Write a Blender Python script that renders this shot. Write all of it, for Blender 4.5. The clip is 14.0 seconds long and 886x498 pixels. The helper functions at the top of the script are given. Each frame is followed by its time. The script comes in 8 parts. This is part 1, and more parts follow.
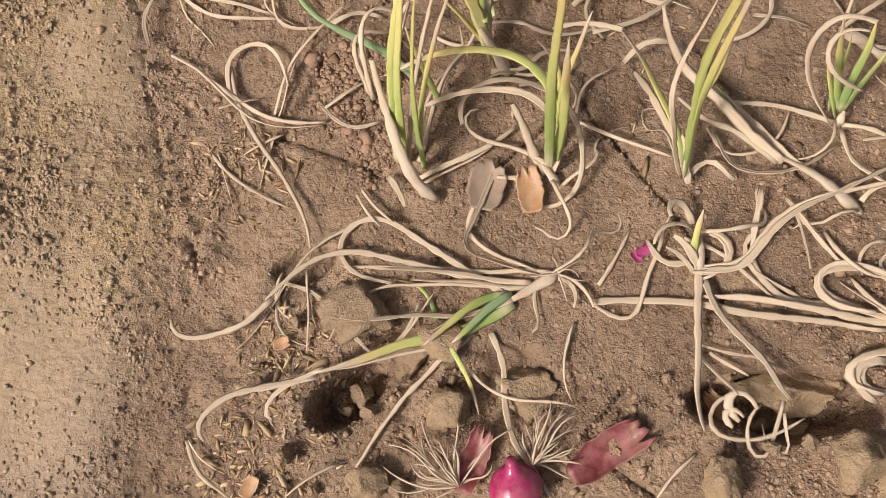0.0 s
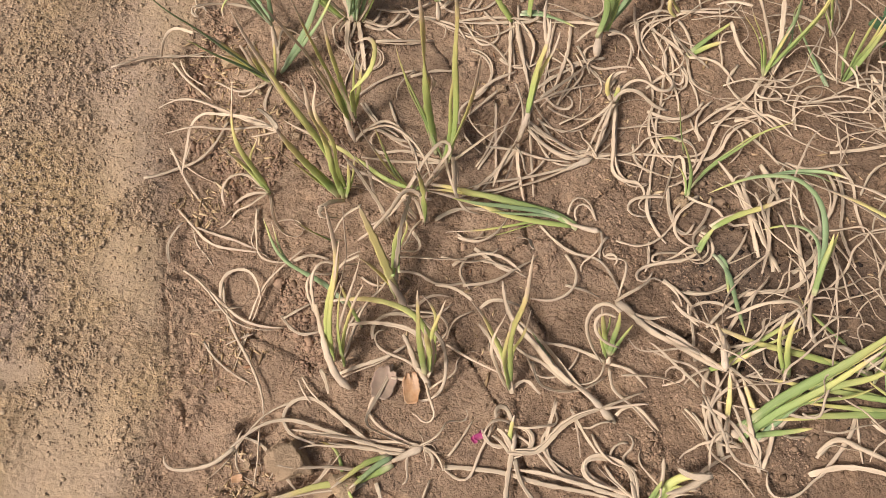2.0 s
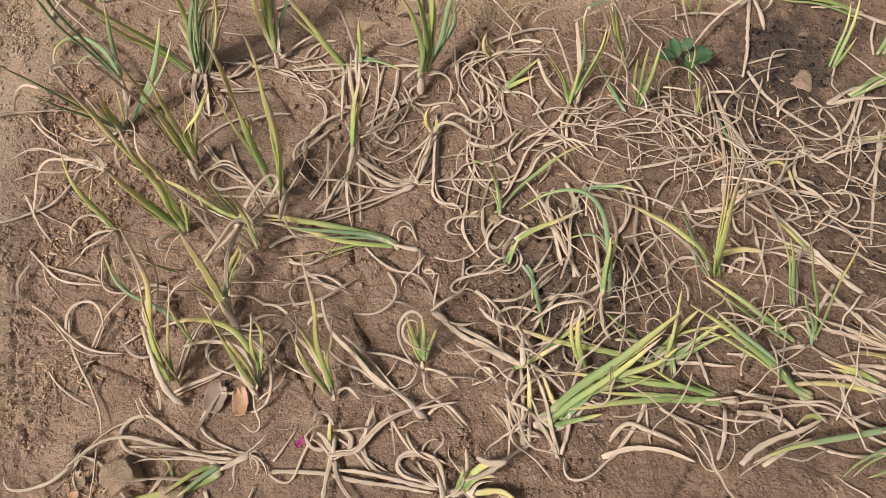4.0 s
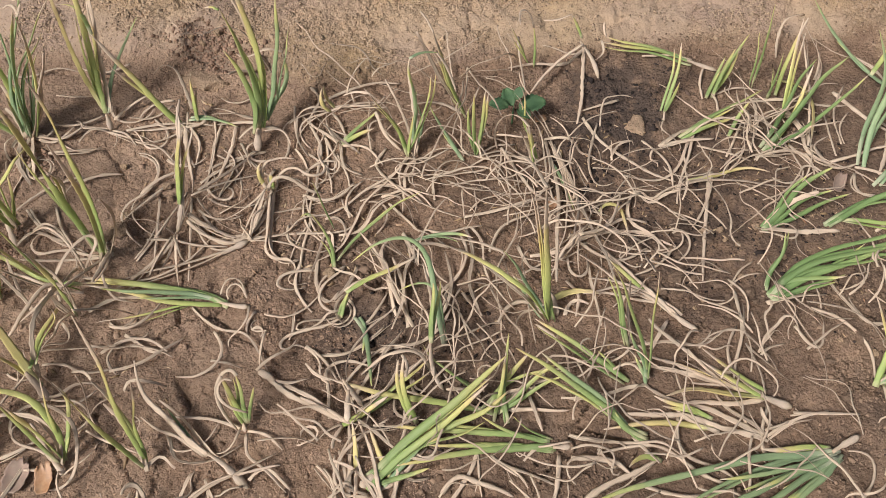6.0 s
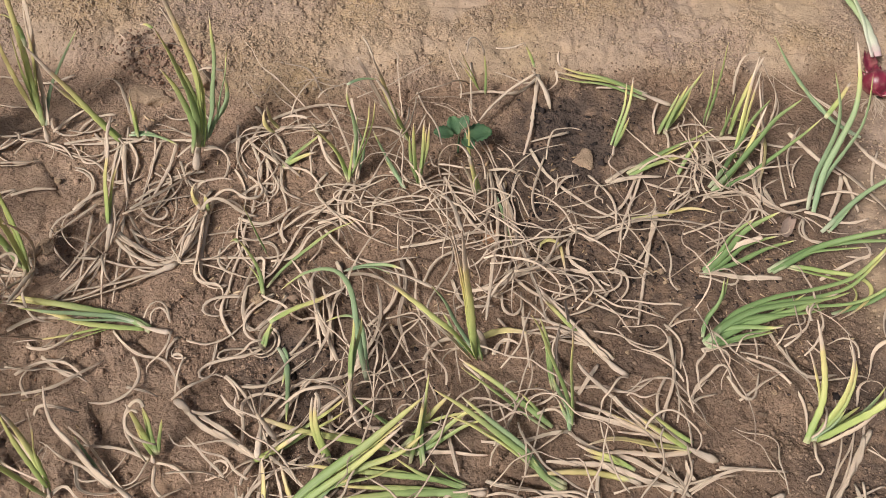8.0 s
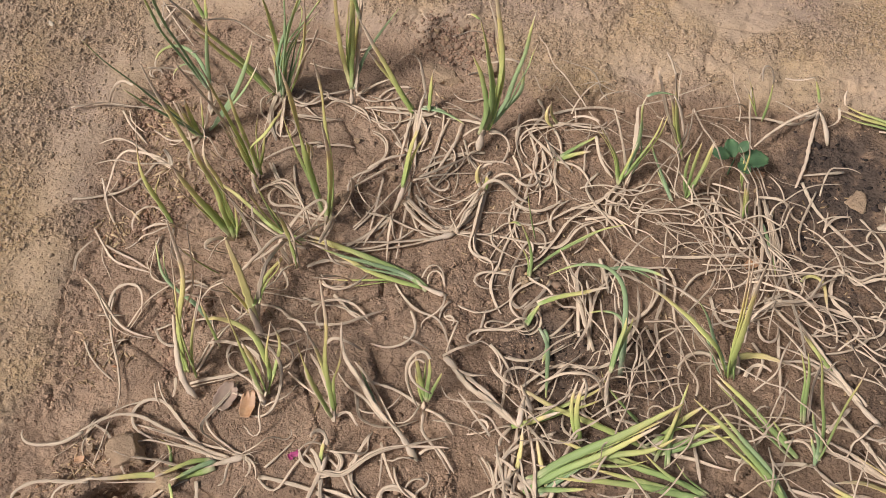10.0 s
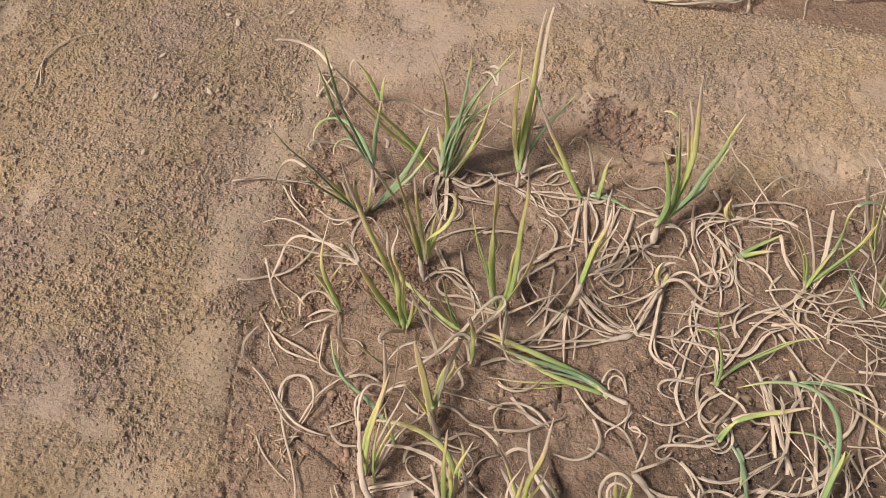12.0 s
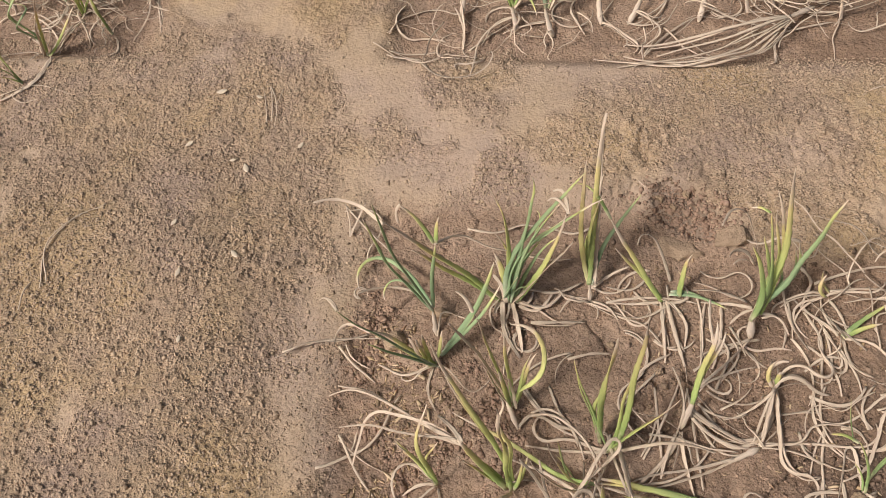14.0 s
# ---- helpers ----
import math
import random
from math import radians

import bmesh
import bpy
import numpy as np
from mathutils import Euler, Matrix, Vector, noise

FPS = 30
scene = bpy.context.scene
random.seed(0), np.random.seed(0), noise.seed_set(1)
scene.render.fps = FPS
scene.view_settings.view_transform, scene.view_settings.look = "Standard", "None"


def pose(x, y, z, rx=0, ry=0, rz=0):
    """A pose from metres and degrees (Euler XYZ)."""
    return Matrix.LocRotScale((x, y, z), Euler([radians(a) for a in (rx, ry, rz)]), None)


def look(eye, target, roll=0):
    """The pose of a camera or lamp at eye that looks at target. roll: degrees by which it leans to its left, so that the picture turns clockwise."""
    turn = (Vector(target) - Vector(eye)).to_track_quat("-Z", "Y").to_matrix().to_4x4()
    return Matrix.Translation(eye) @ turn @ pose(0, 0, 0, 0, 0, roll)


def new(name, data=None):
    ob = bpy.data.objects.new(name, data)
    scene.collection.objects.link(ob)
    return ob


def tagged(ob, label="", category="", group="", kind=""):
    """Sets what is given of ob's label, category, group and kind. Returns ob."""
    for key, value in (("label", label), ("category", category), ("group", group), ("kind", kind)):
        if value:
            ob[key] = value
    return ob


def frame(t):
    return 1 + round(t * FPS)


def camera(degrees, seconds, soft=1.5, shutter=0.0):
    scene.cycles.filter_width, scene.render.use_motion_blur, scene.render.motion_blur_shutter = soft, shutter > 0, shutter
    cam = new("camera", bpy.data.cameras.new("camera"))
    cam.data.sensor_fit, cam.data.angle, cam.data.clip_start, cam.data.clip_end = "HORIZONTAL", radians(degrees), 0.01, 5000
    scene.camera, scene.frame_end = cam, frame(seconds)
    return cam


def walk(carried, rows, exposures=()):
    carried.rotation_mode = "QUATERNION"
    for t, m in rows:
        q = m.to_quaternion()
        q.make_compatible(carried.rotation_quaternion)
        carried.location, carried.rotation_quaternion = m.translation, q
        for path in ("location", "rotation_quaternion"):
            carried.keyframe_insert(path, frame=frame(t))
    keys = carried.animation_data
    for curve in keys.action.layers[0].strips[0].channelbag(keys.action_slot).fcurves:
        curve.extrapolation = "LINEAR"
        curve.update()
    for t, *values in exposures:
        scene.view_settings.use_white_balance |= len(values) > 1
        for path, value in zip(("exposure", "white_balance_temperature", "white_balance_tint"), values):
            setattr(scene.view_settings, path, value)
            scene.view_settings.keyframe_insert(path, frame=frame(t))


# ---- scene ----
cam = camera(60.0, 14.0, soft=0.8)
PATH = [
    (0, (0.012, 0.0, 0.63), (-0.251, 0.441, -1.302), -28.8),
    (0.2, (0.038, 0.009, 0.686), (-0.192, 0.519, -1.234), -22.8),
    (0.5, (0.06, 0.054, 0.79), (-0.104, 0.572, -1.135), -16.1),
    (1, (0.069, 0.044, 0.875), (-0.076, 0.612, -1.037), -11.3),
    (1.5, (0.092, 0.045, 0.949), (-0.051, 0.669, -0.946), -6.8),
    (2, (0.102, 0.023, 1.0), (-0.058, 0.715, -0.869), -6.8),
    (2.5, (0.101, -0.006, 1.05), (-0.049, 0.767, -0.788), -7.0),
    (3, (0.119, -0.035, 1.071), (-0.002, 0.784, -0.75), -8.5),
    (3.5, (0.232, -0.041, 1.067), (0.124, 0.773, -0.757), -5.9),
    (3.7, (0.279, -0.049, 1.065), (0.167, 0.771, -0.756), -5.0),
    (5.8, (0.46, -0.041, 1.005), (0.48, 0.967, -0.722), 0.8),
    (6, (0.501, -0.061, 1.014), (0.531, 0.954, -0.709), 0.9),
    (6.5, (0.601, -0.089, 1.021), (0.662, 0.934, -0.697), 2.8),
    (7, (0.618, -0.078, 1.018), (0.7, 0.952, -0.695), 4.0),
    (7.2, (0.619, -0.061, 1.013), (0.7, 0.973, -0.697), 4.0),
    (9.3, (0.533, 0.014, 1.044), (0.307, 0.955, -0.706), -1.7),
    (9.5, (0.512, -0.01, 1.059), (0.246, 0.917, -0.693), -2.3),
    (10, (0.399, -0.064, 1.092), (0.092, 0.87, -0.65), -3.5),
    (10.5, (0.286, -0.106, 1.112), (-0.04, 0.841, -0.619), -5.7),
    (11, (0.222, -0.056, 1.121), (-0.11, 0.885, -0.612), -4.5),
    (11.5, (0.195, 0.008, 1.114), (-0.163, 0.955, -0.611), -2.9),
    (12, (0.131, 0.006, 1.125), (-0.256, 0.942, -0.6), -4.8),
    (12.5, (0.01, -0.033, 1.146), (-0.397, 0.886, -0.583), -9.7),
    (13, (-0.044, -0.035, 1.154), (-0.442, 0.897, -0.57), -11.3),
    (13.5, (-0.04, 0.056, 1.119), (-0.394, 1.022, -0.596), -12.8),
    (14, (-0.075, 0.183, 1.134), (-0.397, 1.188, -0.565), -11.5),
]
EXPOSURES = [(0, 0.14, 6500, 10), (2, 0.18, 6450, 10), (2.5, 0.14, 6400, 10), (3, 0.02, 6350, 10), (3.6, 0.02, 6250, 10), (6, 0.02, 6000, 10), (7.2, 0.02, 6000, 10), (9.5, 0.05, 6050, 10), (11, 0.04, 6100, 10), (14, 0.04, 6100, 10)]
walk(cam, [(t, look(eye, target, roll)) for t, eye, target, roll in PATH], EXPOSURES)

# ---- light: hazy low afternoon, soft shadows ----
world = bpy.data.worlds.new("hazy_sky")
scene.world = world
world.use_nodes = True
wn, wl = world.node_tree.nodes, world.node_tree.links
sky = wn.new("ShaderNodeTexSky")
sky.sky_type = "NISHITA"
sky.sun_disc = False
sky.sun_elevation, sky.sun_rotation = radians(47), radians(-127)
sky.dust_density, sky.air_density, sky.ozone_density = 7.0, 0.6, 0.5
wn["Background"].inputs["Strength"].default_value = 0.085
haze = wn.new("ShaderNodeMix")  # dust-laden air takes the blue out of the sky's light
haze.data_type, haze.blend_type = "RGBA", "MULTIPLY"
haze.inputs[0].default_value, haze.inputs[7].default_value = 1.0, (0.99, 0.975, 0.885, 1)
wl.new(sky.outputs["Color"], haze.inputs[6])
wl.new(haze.outputs[2], wn["Background"].inputs["Color"])
sun = new("sun", bpy.data.lights.new("sun", "SUN"))
sun.data.energy, sun.data.angle, sun.data.color = 2.95, radians(12), (1.0, 0.95, 0.88)
sun.matrix_world = look((-2.0, -1.5, 2.7), (0, 0, 0))
scene.view_settings.exposure = 0.14


# ---- materials ----
def material(name, rough=0.8, bump=0.0, bump_scale=400.0, spec=0.3):
    """A Principled material and its node tools: returns the material, a maker of nodes and the links."""
    m = bpy.data.materials.new(name)
    m.use_nodes = True
    nodes, links = m.node_tree.nodes, m.node_tree.links
    p = nodes["Principled BSDF"]
    p.inputs["Roughness"].default_value = rough
    p.inputs["Specular IOR Level"].default_value = spec
    if bump:
        tex, bm = nodes.new("ShaderNodeTexNoise"), nodes.new("ShaderNodeBump")
        at = nodes.new("ShaderNodeTexCoord")
        links.new(at.outputs["Object"], tex.inputs["Vector"])
        tex.inputs["Scale"].default_value, tex.inputs["Detail"].default_value = bump_scale, 6.0
        bm.inputs["Strength"].default_value, bm.inputs["Distance"].default_value = bump, 0.002
        links.new(tex.outputs["Fac"], bm.inputs["Height"])
        links.new(bm.outputs["Normal"], p.inputs["Normal"])
    return m, nodes, links, p


def ramp(nodes, stops, mode="LINEAR"):
    r = nodes.new("ShaderNodeValToRGB")
    r.color_ramp.interpolation = mode
    e = r.color_ramp.elements
    while len(e) < len(stops):
        e.new(0.5)
    for k, (at, c) in zip(e, stops):
        k.position, k.color = at, (*c, 1)
    return r


def noise_node(nodes, links, scale, detail=4.0, rough=0.55, space="Object"):
    at, n = nodes.new("ShaderNodeTexCoord"), nodes.new("ShaderNodeTexNoise")
    n.inputs["Scale"].default_value, n.inputs["Detail"].default_value, n.inputs["Roughness"].default_value = scale, detail, rough
    links.new(at.outputs[space], n.inputs["Vector"])
    return n


def mixed(nodes, links, fac, a, b, blend="MIX"):
    """A colour mix; fac, a and b are sockets or values."""
    m = nodes.new("ShaderNodeMix")
    m.data_type, m.blend_type = "RGBA", blend
    for socket, v in ((m.inputs[0], fac), (m.inputs[6], a), (m.inputs[7], b)):
        if isinstance(v, bpy.types.NodeSocket):
            links.new(v, socket)
        else:
            socket.default_value = v if isinstance(v, float) else (*v, 1)
    return m.outputs[2]


def scaled(nodes, links, v, k, plus=0.0):
    m = nodes.new("ShaderNodeMath")
    m.operation, m.use_clamp = "MULTIPLY_ADD", True
    links.new(v, m.inputs[0])
    m.inputs[1].default_value, m.inputs[2].default_value = k, plus
    return m.outputs[0]


def soil_material():
    m, n, l, p = material("soil", 0.95, spec=0.15)
    bed, ash_shade = n.new("ShaderNodeAttribute"), n.new("ShaderNodeAttribute")
    bed.attribute_name, ash_shade.attribute_name = "bed", "ash_shade"
    broad, mid, fine = noise_node(n, l, 3.2, 5), noise_node(n, l, 28, 6, 0.65), noise_node(n, l, 260, 6, 0.7)
    tan = mixed(n, l, scaled(n, l, broad.outputs["Fac"], 3.0, -1.0), SAND_DARK, SAND)
    brown = mixed(n, l, scaled(n, l, broad.outputs["Fac"], 3.0, -1.0), LOAM_DARK, LOAM)
    drift = noise_node(n, l, 4.5, 3)
    tan = mixed(n, l, scaled(n, l, drift.outputs["Fac"], 4.0, -1.6), mixed(n, l, 1.0, tan, (0.92, 0.90, 0.96), "MULTIPLY"), mixed(n, l, 1.0, tan, (1.05, 1.01, 0.85), "MULTIPLY"))
    crusty = noise_node(n, l, 13, 3, 0.6)
    brown = mixed(n, l, scaled(n, l, crusty.outputs["Fac"], 4.0, -2.0), brown, (0.53, 0.378, 0.275))
    damp = n.new("ShaderNodeAttribute")
    damp.attribute_name = "damp"
    brown = mixed(n, l, damp.outputs["Fac"], brown, mixed(n, l, 1.0, brown, (0.79, 0.765, 0.745), "MULTIPLY"))
    c = mixed(n, l, bed.outputs["Fac"], tan, brown)
    c = mixed(n, l, scaled(n, l, mid.outputs["Fac"], 2.6, -0.95), c, mixed(n, l, 1.0, c, (1.18, 1.16, 1.1), "MULTIPLY"))
    grain = noise_node(n, l, 95, 5, 0.75)
    c = mixed(n, l, scaled(n, l, grain.outputs["Fac"], 3.2, -1.1), mixed(n, l, 1.0, c, (0.88, 0.87, 0.86), "MULTIPLY"), c)
    # specks darkened in the colour: organic bits and the shade of tiny gaps
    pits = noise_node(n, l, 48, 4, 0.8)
    speck_shade = noise_node(n, l, 130, 3, 0.7)
    c = mixed(n, l, scaled(n, l, speck_shade.outputs["Fac"], 9.0, -5.3), c, mixed(n, l, 1.0, c, (0.58, 0.54, 0.52), "MULTIPLY"))
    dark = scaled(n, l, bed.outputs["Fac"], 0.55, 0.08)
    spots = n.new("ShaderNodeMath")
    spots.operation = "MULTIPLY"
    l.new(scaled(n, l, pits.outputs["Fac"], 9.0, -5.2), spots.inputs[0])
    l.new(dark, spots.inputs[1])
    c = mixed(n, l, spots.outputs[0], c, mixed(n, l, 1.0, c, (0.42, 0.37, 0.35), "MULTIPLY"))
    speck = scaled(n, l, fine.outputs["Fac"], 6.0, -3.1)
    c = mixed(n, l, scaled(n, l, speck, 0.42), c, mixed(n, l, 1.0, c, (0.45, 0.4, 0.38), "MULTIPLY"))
    smoothed = n.new("ShaderNodeAttribute")
    smoothed.attribute_name = "worn"
    c = mixed(n, l, scaled(n, l, smoothed.outputs["Fac"], 0.4), c, (0.43, 0.325, 0.238))
    pale = scaled(n, l, noise_node(n, l, 420, 3).outputs["Fac"], 6.0, -3.7)
    c = mixed(n, l, scaled(n, l, pale, 0.3), c, (0.58, 0.46, 0.32))
    # burnt litter, dark soil and painted shade of pits and plants, one dark tint
    c = mixed(n, l, ash_shade.outputs["Fac"], c, (0.11, 0.08, 0.064))
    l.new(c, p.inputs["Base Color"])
    grit, clump = noise_node(n, l, 900, 4, 0.7), noise_node(n, l, 190, 5, 0.65)
    add = n.new("ShaderNodeMath")
    add.operation = "MULTIPLY_ADD"
    l.new(grit.outputs["Fac"], add.inputs[0])
    add.inputs[1].default_value = 0.2
    l.new(clump.outputs["Fac"], add.inputs[2])
    lumps, pos = n.new("ShaderNodeTexVoronoi"), n.new("ShaderNodeTexCoord")
    l.new(pos.outputs["Object"], lumps.inputs["Vector"])
    lumps.inputs["Scale"].default_value = 150
    sum_up = n.new("ShaderNodeMath")
    sum_up.operation = "MULTIPLY_ADD"
    l.new(lumps.outputs["Distance"], sum_up.inputs[0])
    sum_up.inputs[1].default_value = -0.35
    l.new(add.outputs[0], sum_up.inputs[2])
    add = sum_up
    b = n.new("ShaderNodeBump")
    b.inputs["Strength"].default_value, b.inputs["Distance"].default_value = 1.0, 0.0065
    smoothed = n.new("ShaderNodeAttribute")
    smoothed.attribute_name = "worn"
    l.new(scaled(n, l, smoothed.outputs["Fac"], -0.55, 1.0), b.inputs["Strength"])
    l.new(add.outputs[0], b.inputs["Height"])
    l.new(b.outputs["Normal"], p.inputs["Normal"])
    return m


def leaf_material(name, stops, rough=0.5, dirt=0.25, spec=0.3, vary=0.35, joined=False):
    """A leaf's colours run from its base to its tip; long fine streaks, blotches and a tint of its own."""
    m, n, l, p = material(name, rough, 0.25, 900, spec)
    uv, sep = n.new("ShaderNodeUVMap"), n.new("ShaderNodeSeparateXYZ")
    chance = n.new("ShaderNodeNewGeometry").outputs["Random Per Island"] if joined else n.new("ShaderNodeObjectInfo").outputs["Random"]
    uv.uv_map = "along"
    l.new(uv.outputs["UV"], sep.inputs["Vector"])
    wob = noise_node(n, l, 45, 3)
    shift = n.new("ShaderNodeMath")
    shift.operation = "MULTIPLY_ADD"
    l.new(wob.outputs["Fac"], shift.inputs[0])
    shift.inputs[1].default_value = 0.22
    off = n.new("ShaderNodeMath")
    off.operation = "MULTIPLY_ADD"
    l.new(chance, off.inputs[0])
    off.inputs[1].default_value, off.inputs[2].default_value = vary * 0.6, -0.11 - vary * 0.3
    total = n.new("ShaderNodeMath")
    l.new(sep.outputs["X"], total.inputs[0])
    l.new(off.outputs[0], total.inputs[1])
    l.new(total.outputs[0], shift.inputs[2])
    r = ramp(n, stops)
    l.new(shift.outputs[0], r.inputs["Fac"])
    stretch = n.new("ShaderNodeVectorMath")
    stretch.operation = "MULTIPLY"
    l.new(uv.outputs["UV"], stretch.inputs[0])
    stretch.inputs[1].default_value = (6, 26, 1)
    streak = n.new("ShaderNodeTexNoise")
    streak.inputs["Scale"].default_value, streak.inputs["Detail"].default_value = 1.0, 3.0
    l.new(stretch.outputs[0], streak.inputs["Vector"])
    c = mixed(n, l, scaled(n, l, streak.outputs["Fac"], 2.4, -0.8), mixed(n, l, 1.0, r.outputs["Color"], (0.84, 0.83, 0.8), "MULTIPLY"), r.outputs["Color"])
    hue = n.new("ShaderNodeHueSaturation")
    wide = n.new("ShaderNodeMapRange")
    l.new(chance, wide.inputs["Value"])
    wide.inputs["To Min"].default_value, wide.inputs["To Max"].default_value = 0.88, 1.12
    l.new(wide.outputs["Result"], hue.inputs["Value"])
    l.new(c, hue.inputs["Color"])
    dust = noise_node(n, l, 160, 5, 0.7)
    c = mixed(n, l, scaled(n, l, dust.outputs["Fac"], dirt * 4, -dirt * 2.1), hue.outputs["Color"], (0.3, 0.21, 0.14))
    l.new(c, p.inputs["Base Color"])
    return m


SAND, SAND_DARK = (0.505, 0.374, 0.263), (0.435, 0.322, 0.235)
LOAM, LOAM_DARK = (0.45, 0.311, 0.22), (0.325, 0.222, 0.158)
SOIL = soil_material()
PALE, STRAW, STRAW_LIGHT = (0.67, 0.54, 0.435), (0.635, 0.495, 0.375), (0.68, 0.545, 0.415)
GREEN, LIME, YELLOW, BLUE = (0.30, 0.39, 0.14), (0.57, 0.555, 0.205), (0.69, 0.56, 0.25), (0.26, 0.36, 0.20)
LEAF = {
    "g": leaf_material("green_leaf", [(0.0, (0.60, 0.58, 0.34)), (0.10, (0.27, 0.36, 0.14)), (0.4, GREEN), (0.62, (0.40, 0.44, 0.17)), (0.8, LIME), (0.94, YELLOW), (1.0, STRAW)], 0.42, 0.1),
    "b": leaf_material("bluish_leaf", [(0.0, (0.58, 0.60, 0.42)), (0.14, BLUE), (0.75, (0.33, 0.41, 0.20)), (0.9, LIME), (1.0, STRAW_LIGHT)], 0.45, 0.1),
    "l": leaf_material("yellowing_leaf", [(0.0, (0.60, 0.58, 0.34)), (0.10, (0.33, 0.43, 0.14)), (0.30, (0.45, 0.51, 0.17)), (0.52, LIME), (0.74, YELLOW), (0.84, STRAW), (1.0, STRAW_LIGHT)], 0.45, 0.1),
    "y": leaf_material("yellow_leaf", [(0.0, (0.70, 0.66, 0.36)), (0.25, (0.62, 0.55, 0.22)), (0.6, (0.67, 0.54, 0.24)), (0.85, (0.66, 0.51, 0.30)), (1.0, STRAW)], 0.5, 0.1),
    "d": leaf_material("dry_leaf", [(0.0, STRAW_LIGHT), (0.4, STRAW), (0.7, (0.65, 0.515, 0.395)), (1.0, (0.59, 0.46, 0.355))], 0.72, 0.12, 0.2, vary=0.9),
    "w": leaf_material("pale_stem", [(0.0, (0.60, 0.48, 0.35)), (0.2, PALE), (0.7, (0.64, 0.51, 0.395)), (1.0, (0.58, 0.44, 0.32))], 0.6, 0.3, 0.2),
}
LEAF["t"] = LEAF["d"]
DEEP = leaf_material("deep_green_leaf", [(0.0, (0.52, 0.54, 0.34)), (0.12, (0.17, 0.265, 0.10)), (0.6, (0.21, 0.30, 0.11)), (0.85, (0.30, 0.37, 0.14)), (0.95, LIME), (1.0, STRAW)], 0.45, 0.12)
LEAF["m"] = leaf_material("matted_leaf", [(0.0, STRAW_LIGHT), (0.4, STRAW), (0.7, (0.62, 0.49, 0.375)), (1.0, (0.55, 0.425, 0.325))], 0.72, 0.16, 0.2, 0.9, True)
STALK = leaf_material("onion_stalk", [(0.0, (0.60, 0.42, 0.42)), (0.15, (0.66, 0.66, 0.52)), (0.5, (0.45, 0.52, 0.30)), (1.0, (0.30, 0.42, 0.12))], 0.45, 0.1)


# ---- ground ----
LATTICES = {}


def lattice(seed, n=512):
    if seed not in LATTICES:
        LATTICES[seed] = np.random.RandomState(seed).rand(n, n)
    return LATTICES[seed]


def value_noise(x, y, seed):
    """Smooth noise from 0 to 1, one bump to the unit."""
    g = lattice(seed)
    i, j = np.floor(x).astype(int), np.floor(y).astype(int)
    u, v = x - i, y - j
    u, v = u * u * (3 - 2 * u), v * v * (3 - 2 * v)
    i, j = i % 512, j % 512
    k, m = (i + 1) % 512, (j + 1) % 512
    return (g[i, j] * (1 - u) + g[k, j] * u) * (1 - v) + (g[i, m] * (1 - u) + g[k, m] * u) * v


def fractal(x, y, size, octaves, seed, gain=0.5):
    total, amp, norm = 0.0, 1.0, 0.0
    for o in range(octaves):
        total = total + amp * value_noise(x / size * 2 ** o + 17.3 * o, y / size * 2 ** o + 9.1 * o, seed + o)
        norm += amp
        amp *= gain
    return total / norm


def cells(x, y, size, seed):
    """Distances to the nearest and the second nearest of scattered centres, in cell sizes: clods and the gaps between them."""
    gx, gy = lattice(seed), lattice(seed + 1)
    a, b = x / size, y / size
    i, j = np.floor(a).astype(int), np.floor(b).astype(int)
    d1, d2 = np.full(x.shape, 9.0), np.full(x.shape, 9.0)
    for di in (-1, 0, 1):
        for dj in (-1, 0, 1):
            p, q = (i + di) % 512, (j + dj) % 512
            d = np.hypot(i + di + gx[p, q] - a, j + dj + gy[p, q] - b)
            d2 = np.minimum(np.maximum(d1, d), d2)
            d1 = np.minimum(d1, d)
    return d1, d2


LEFT_Y = (-0.4, -0.04, 0.17, 0.26, 0.41, 0.56, 0.69, 0.84, 0.95)
LEFT_X = (-0.34, -0.33, -0.31, -0.345, -0.39, -0.43, -0.415, -0.42, -0.41)
BACK_X = (-0.45, 0.0, 0.2, 0.33, 0.45, 0.62, 1.06, 1.4)
BACK_Y = (0.93, 0.95, 0.885, 0.865, 0.905, 0.93, 0.97, 0.99)


def smooth(a, b, v):
    u = np.clip((v - a) / (b - a), 0, 1)
    return u * u * (3 - 2 * u)


def inside(x, y):
    """How deep a place lies within the planted bed, in metres; below 0 on the paths."""
    d = np.minimum(x - np.interp(y, LEFT_Y, LEFT_X), np.interp(x, BACK_X, BACK_Y) - y)
    return np.minimum(d, 1.5 - 0.25 * smooth(0.25, 0.42, y) + 0.07 * smooth(0.6, 0.85, y) - x)


def relief(x, y):
    """The ground's large forms: sunken bed, trodden path, bund at the back, the next beds behind it."""
    bed = smooth(-0.06, 0.05, inside(x, y))
    hollow = -0.02 * np.exp(-((x - 0.3) / 0.36) ** 2 - ((y - 0.6) / 0.26) ** 2)
    bund = 0.012 * np.exp(-((y - 1.12) / 0.09) ** 2) * smooth(-0.5, -0.2, x)
    beyond = smooth(1.27, 1.33, y - 0.02 * x) * np.maximum(smooth(-0.5, -0.42, x), smooth(-0.95, -1.05, x))
    bank = 0.035 * smooth(-0.05, -0.33, inside(x, y)) * smooth(1.08, 0.75, y) * smooth(-0.2, -0.4, x)
    path = 0.02 + bund + bank - 0.03 * beyond
    return path * (1 - bed) + hollow * bed


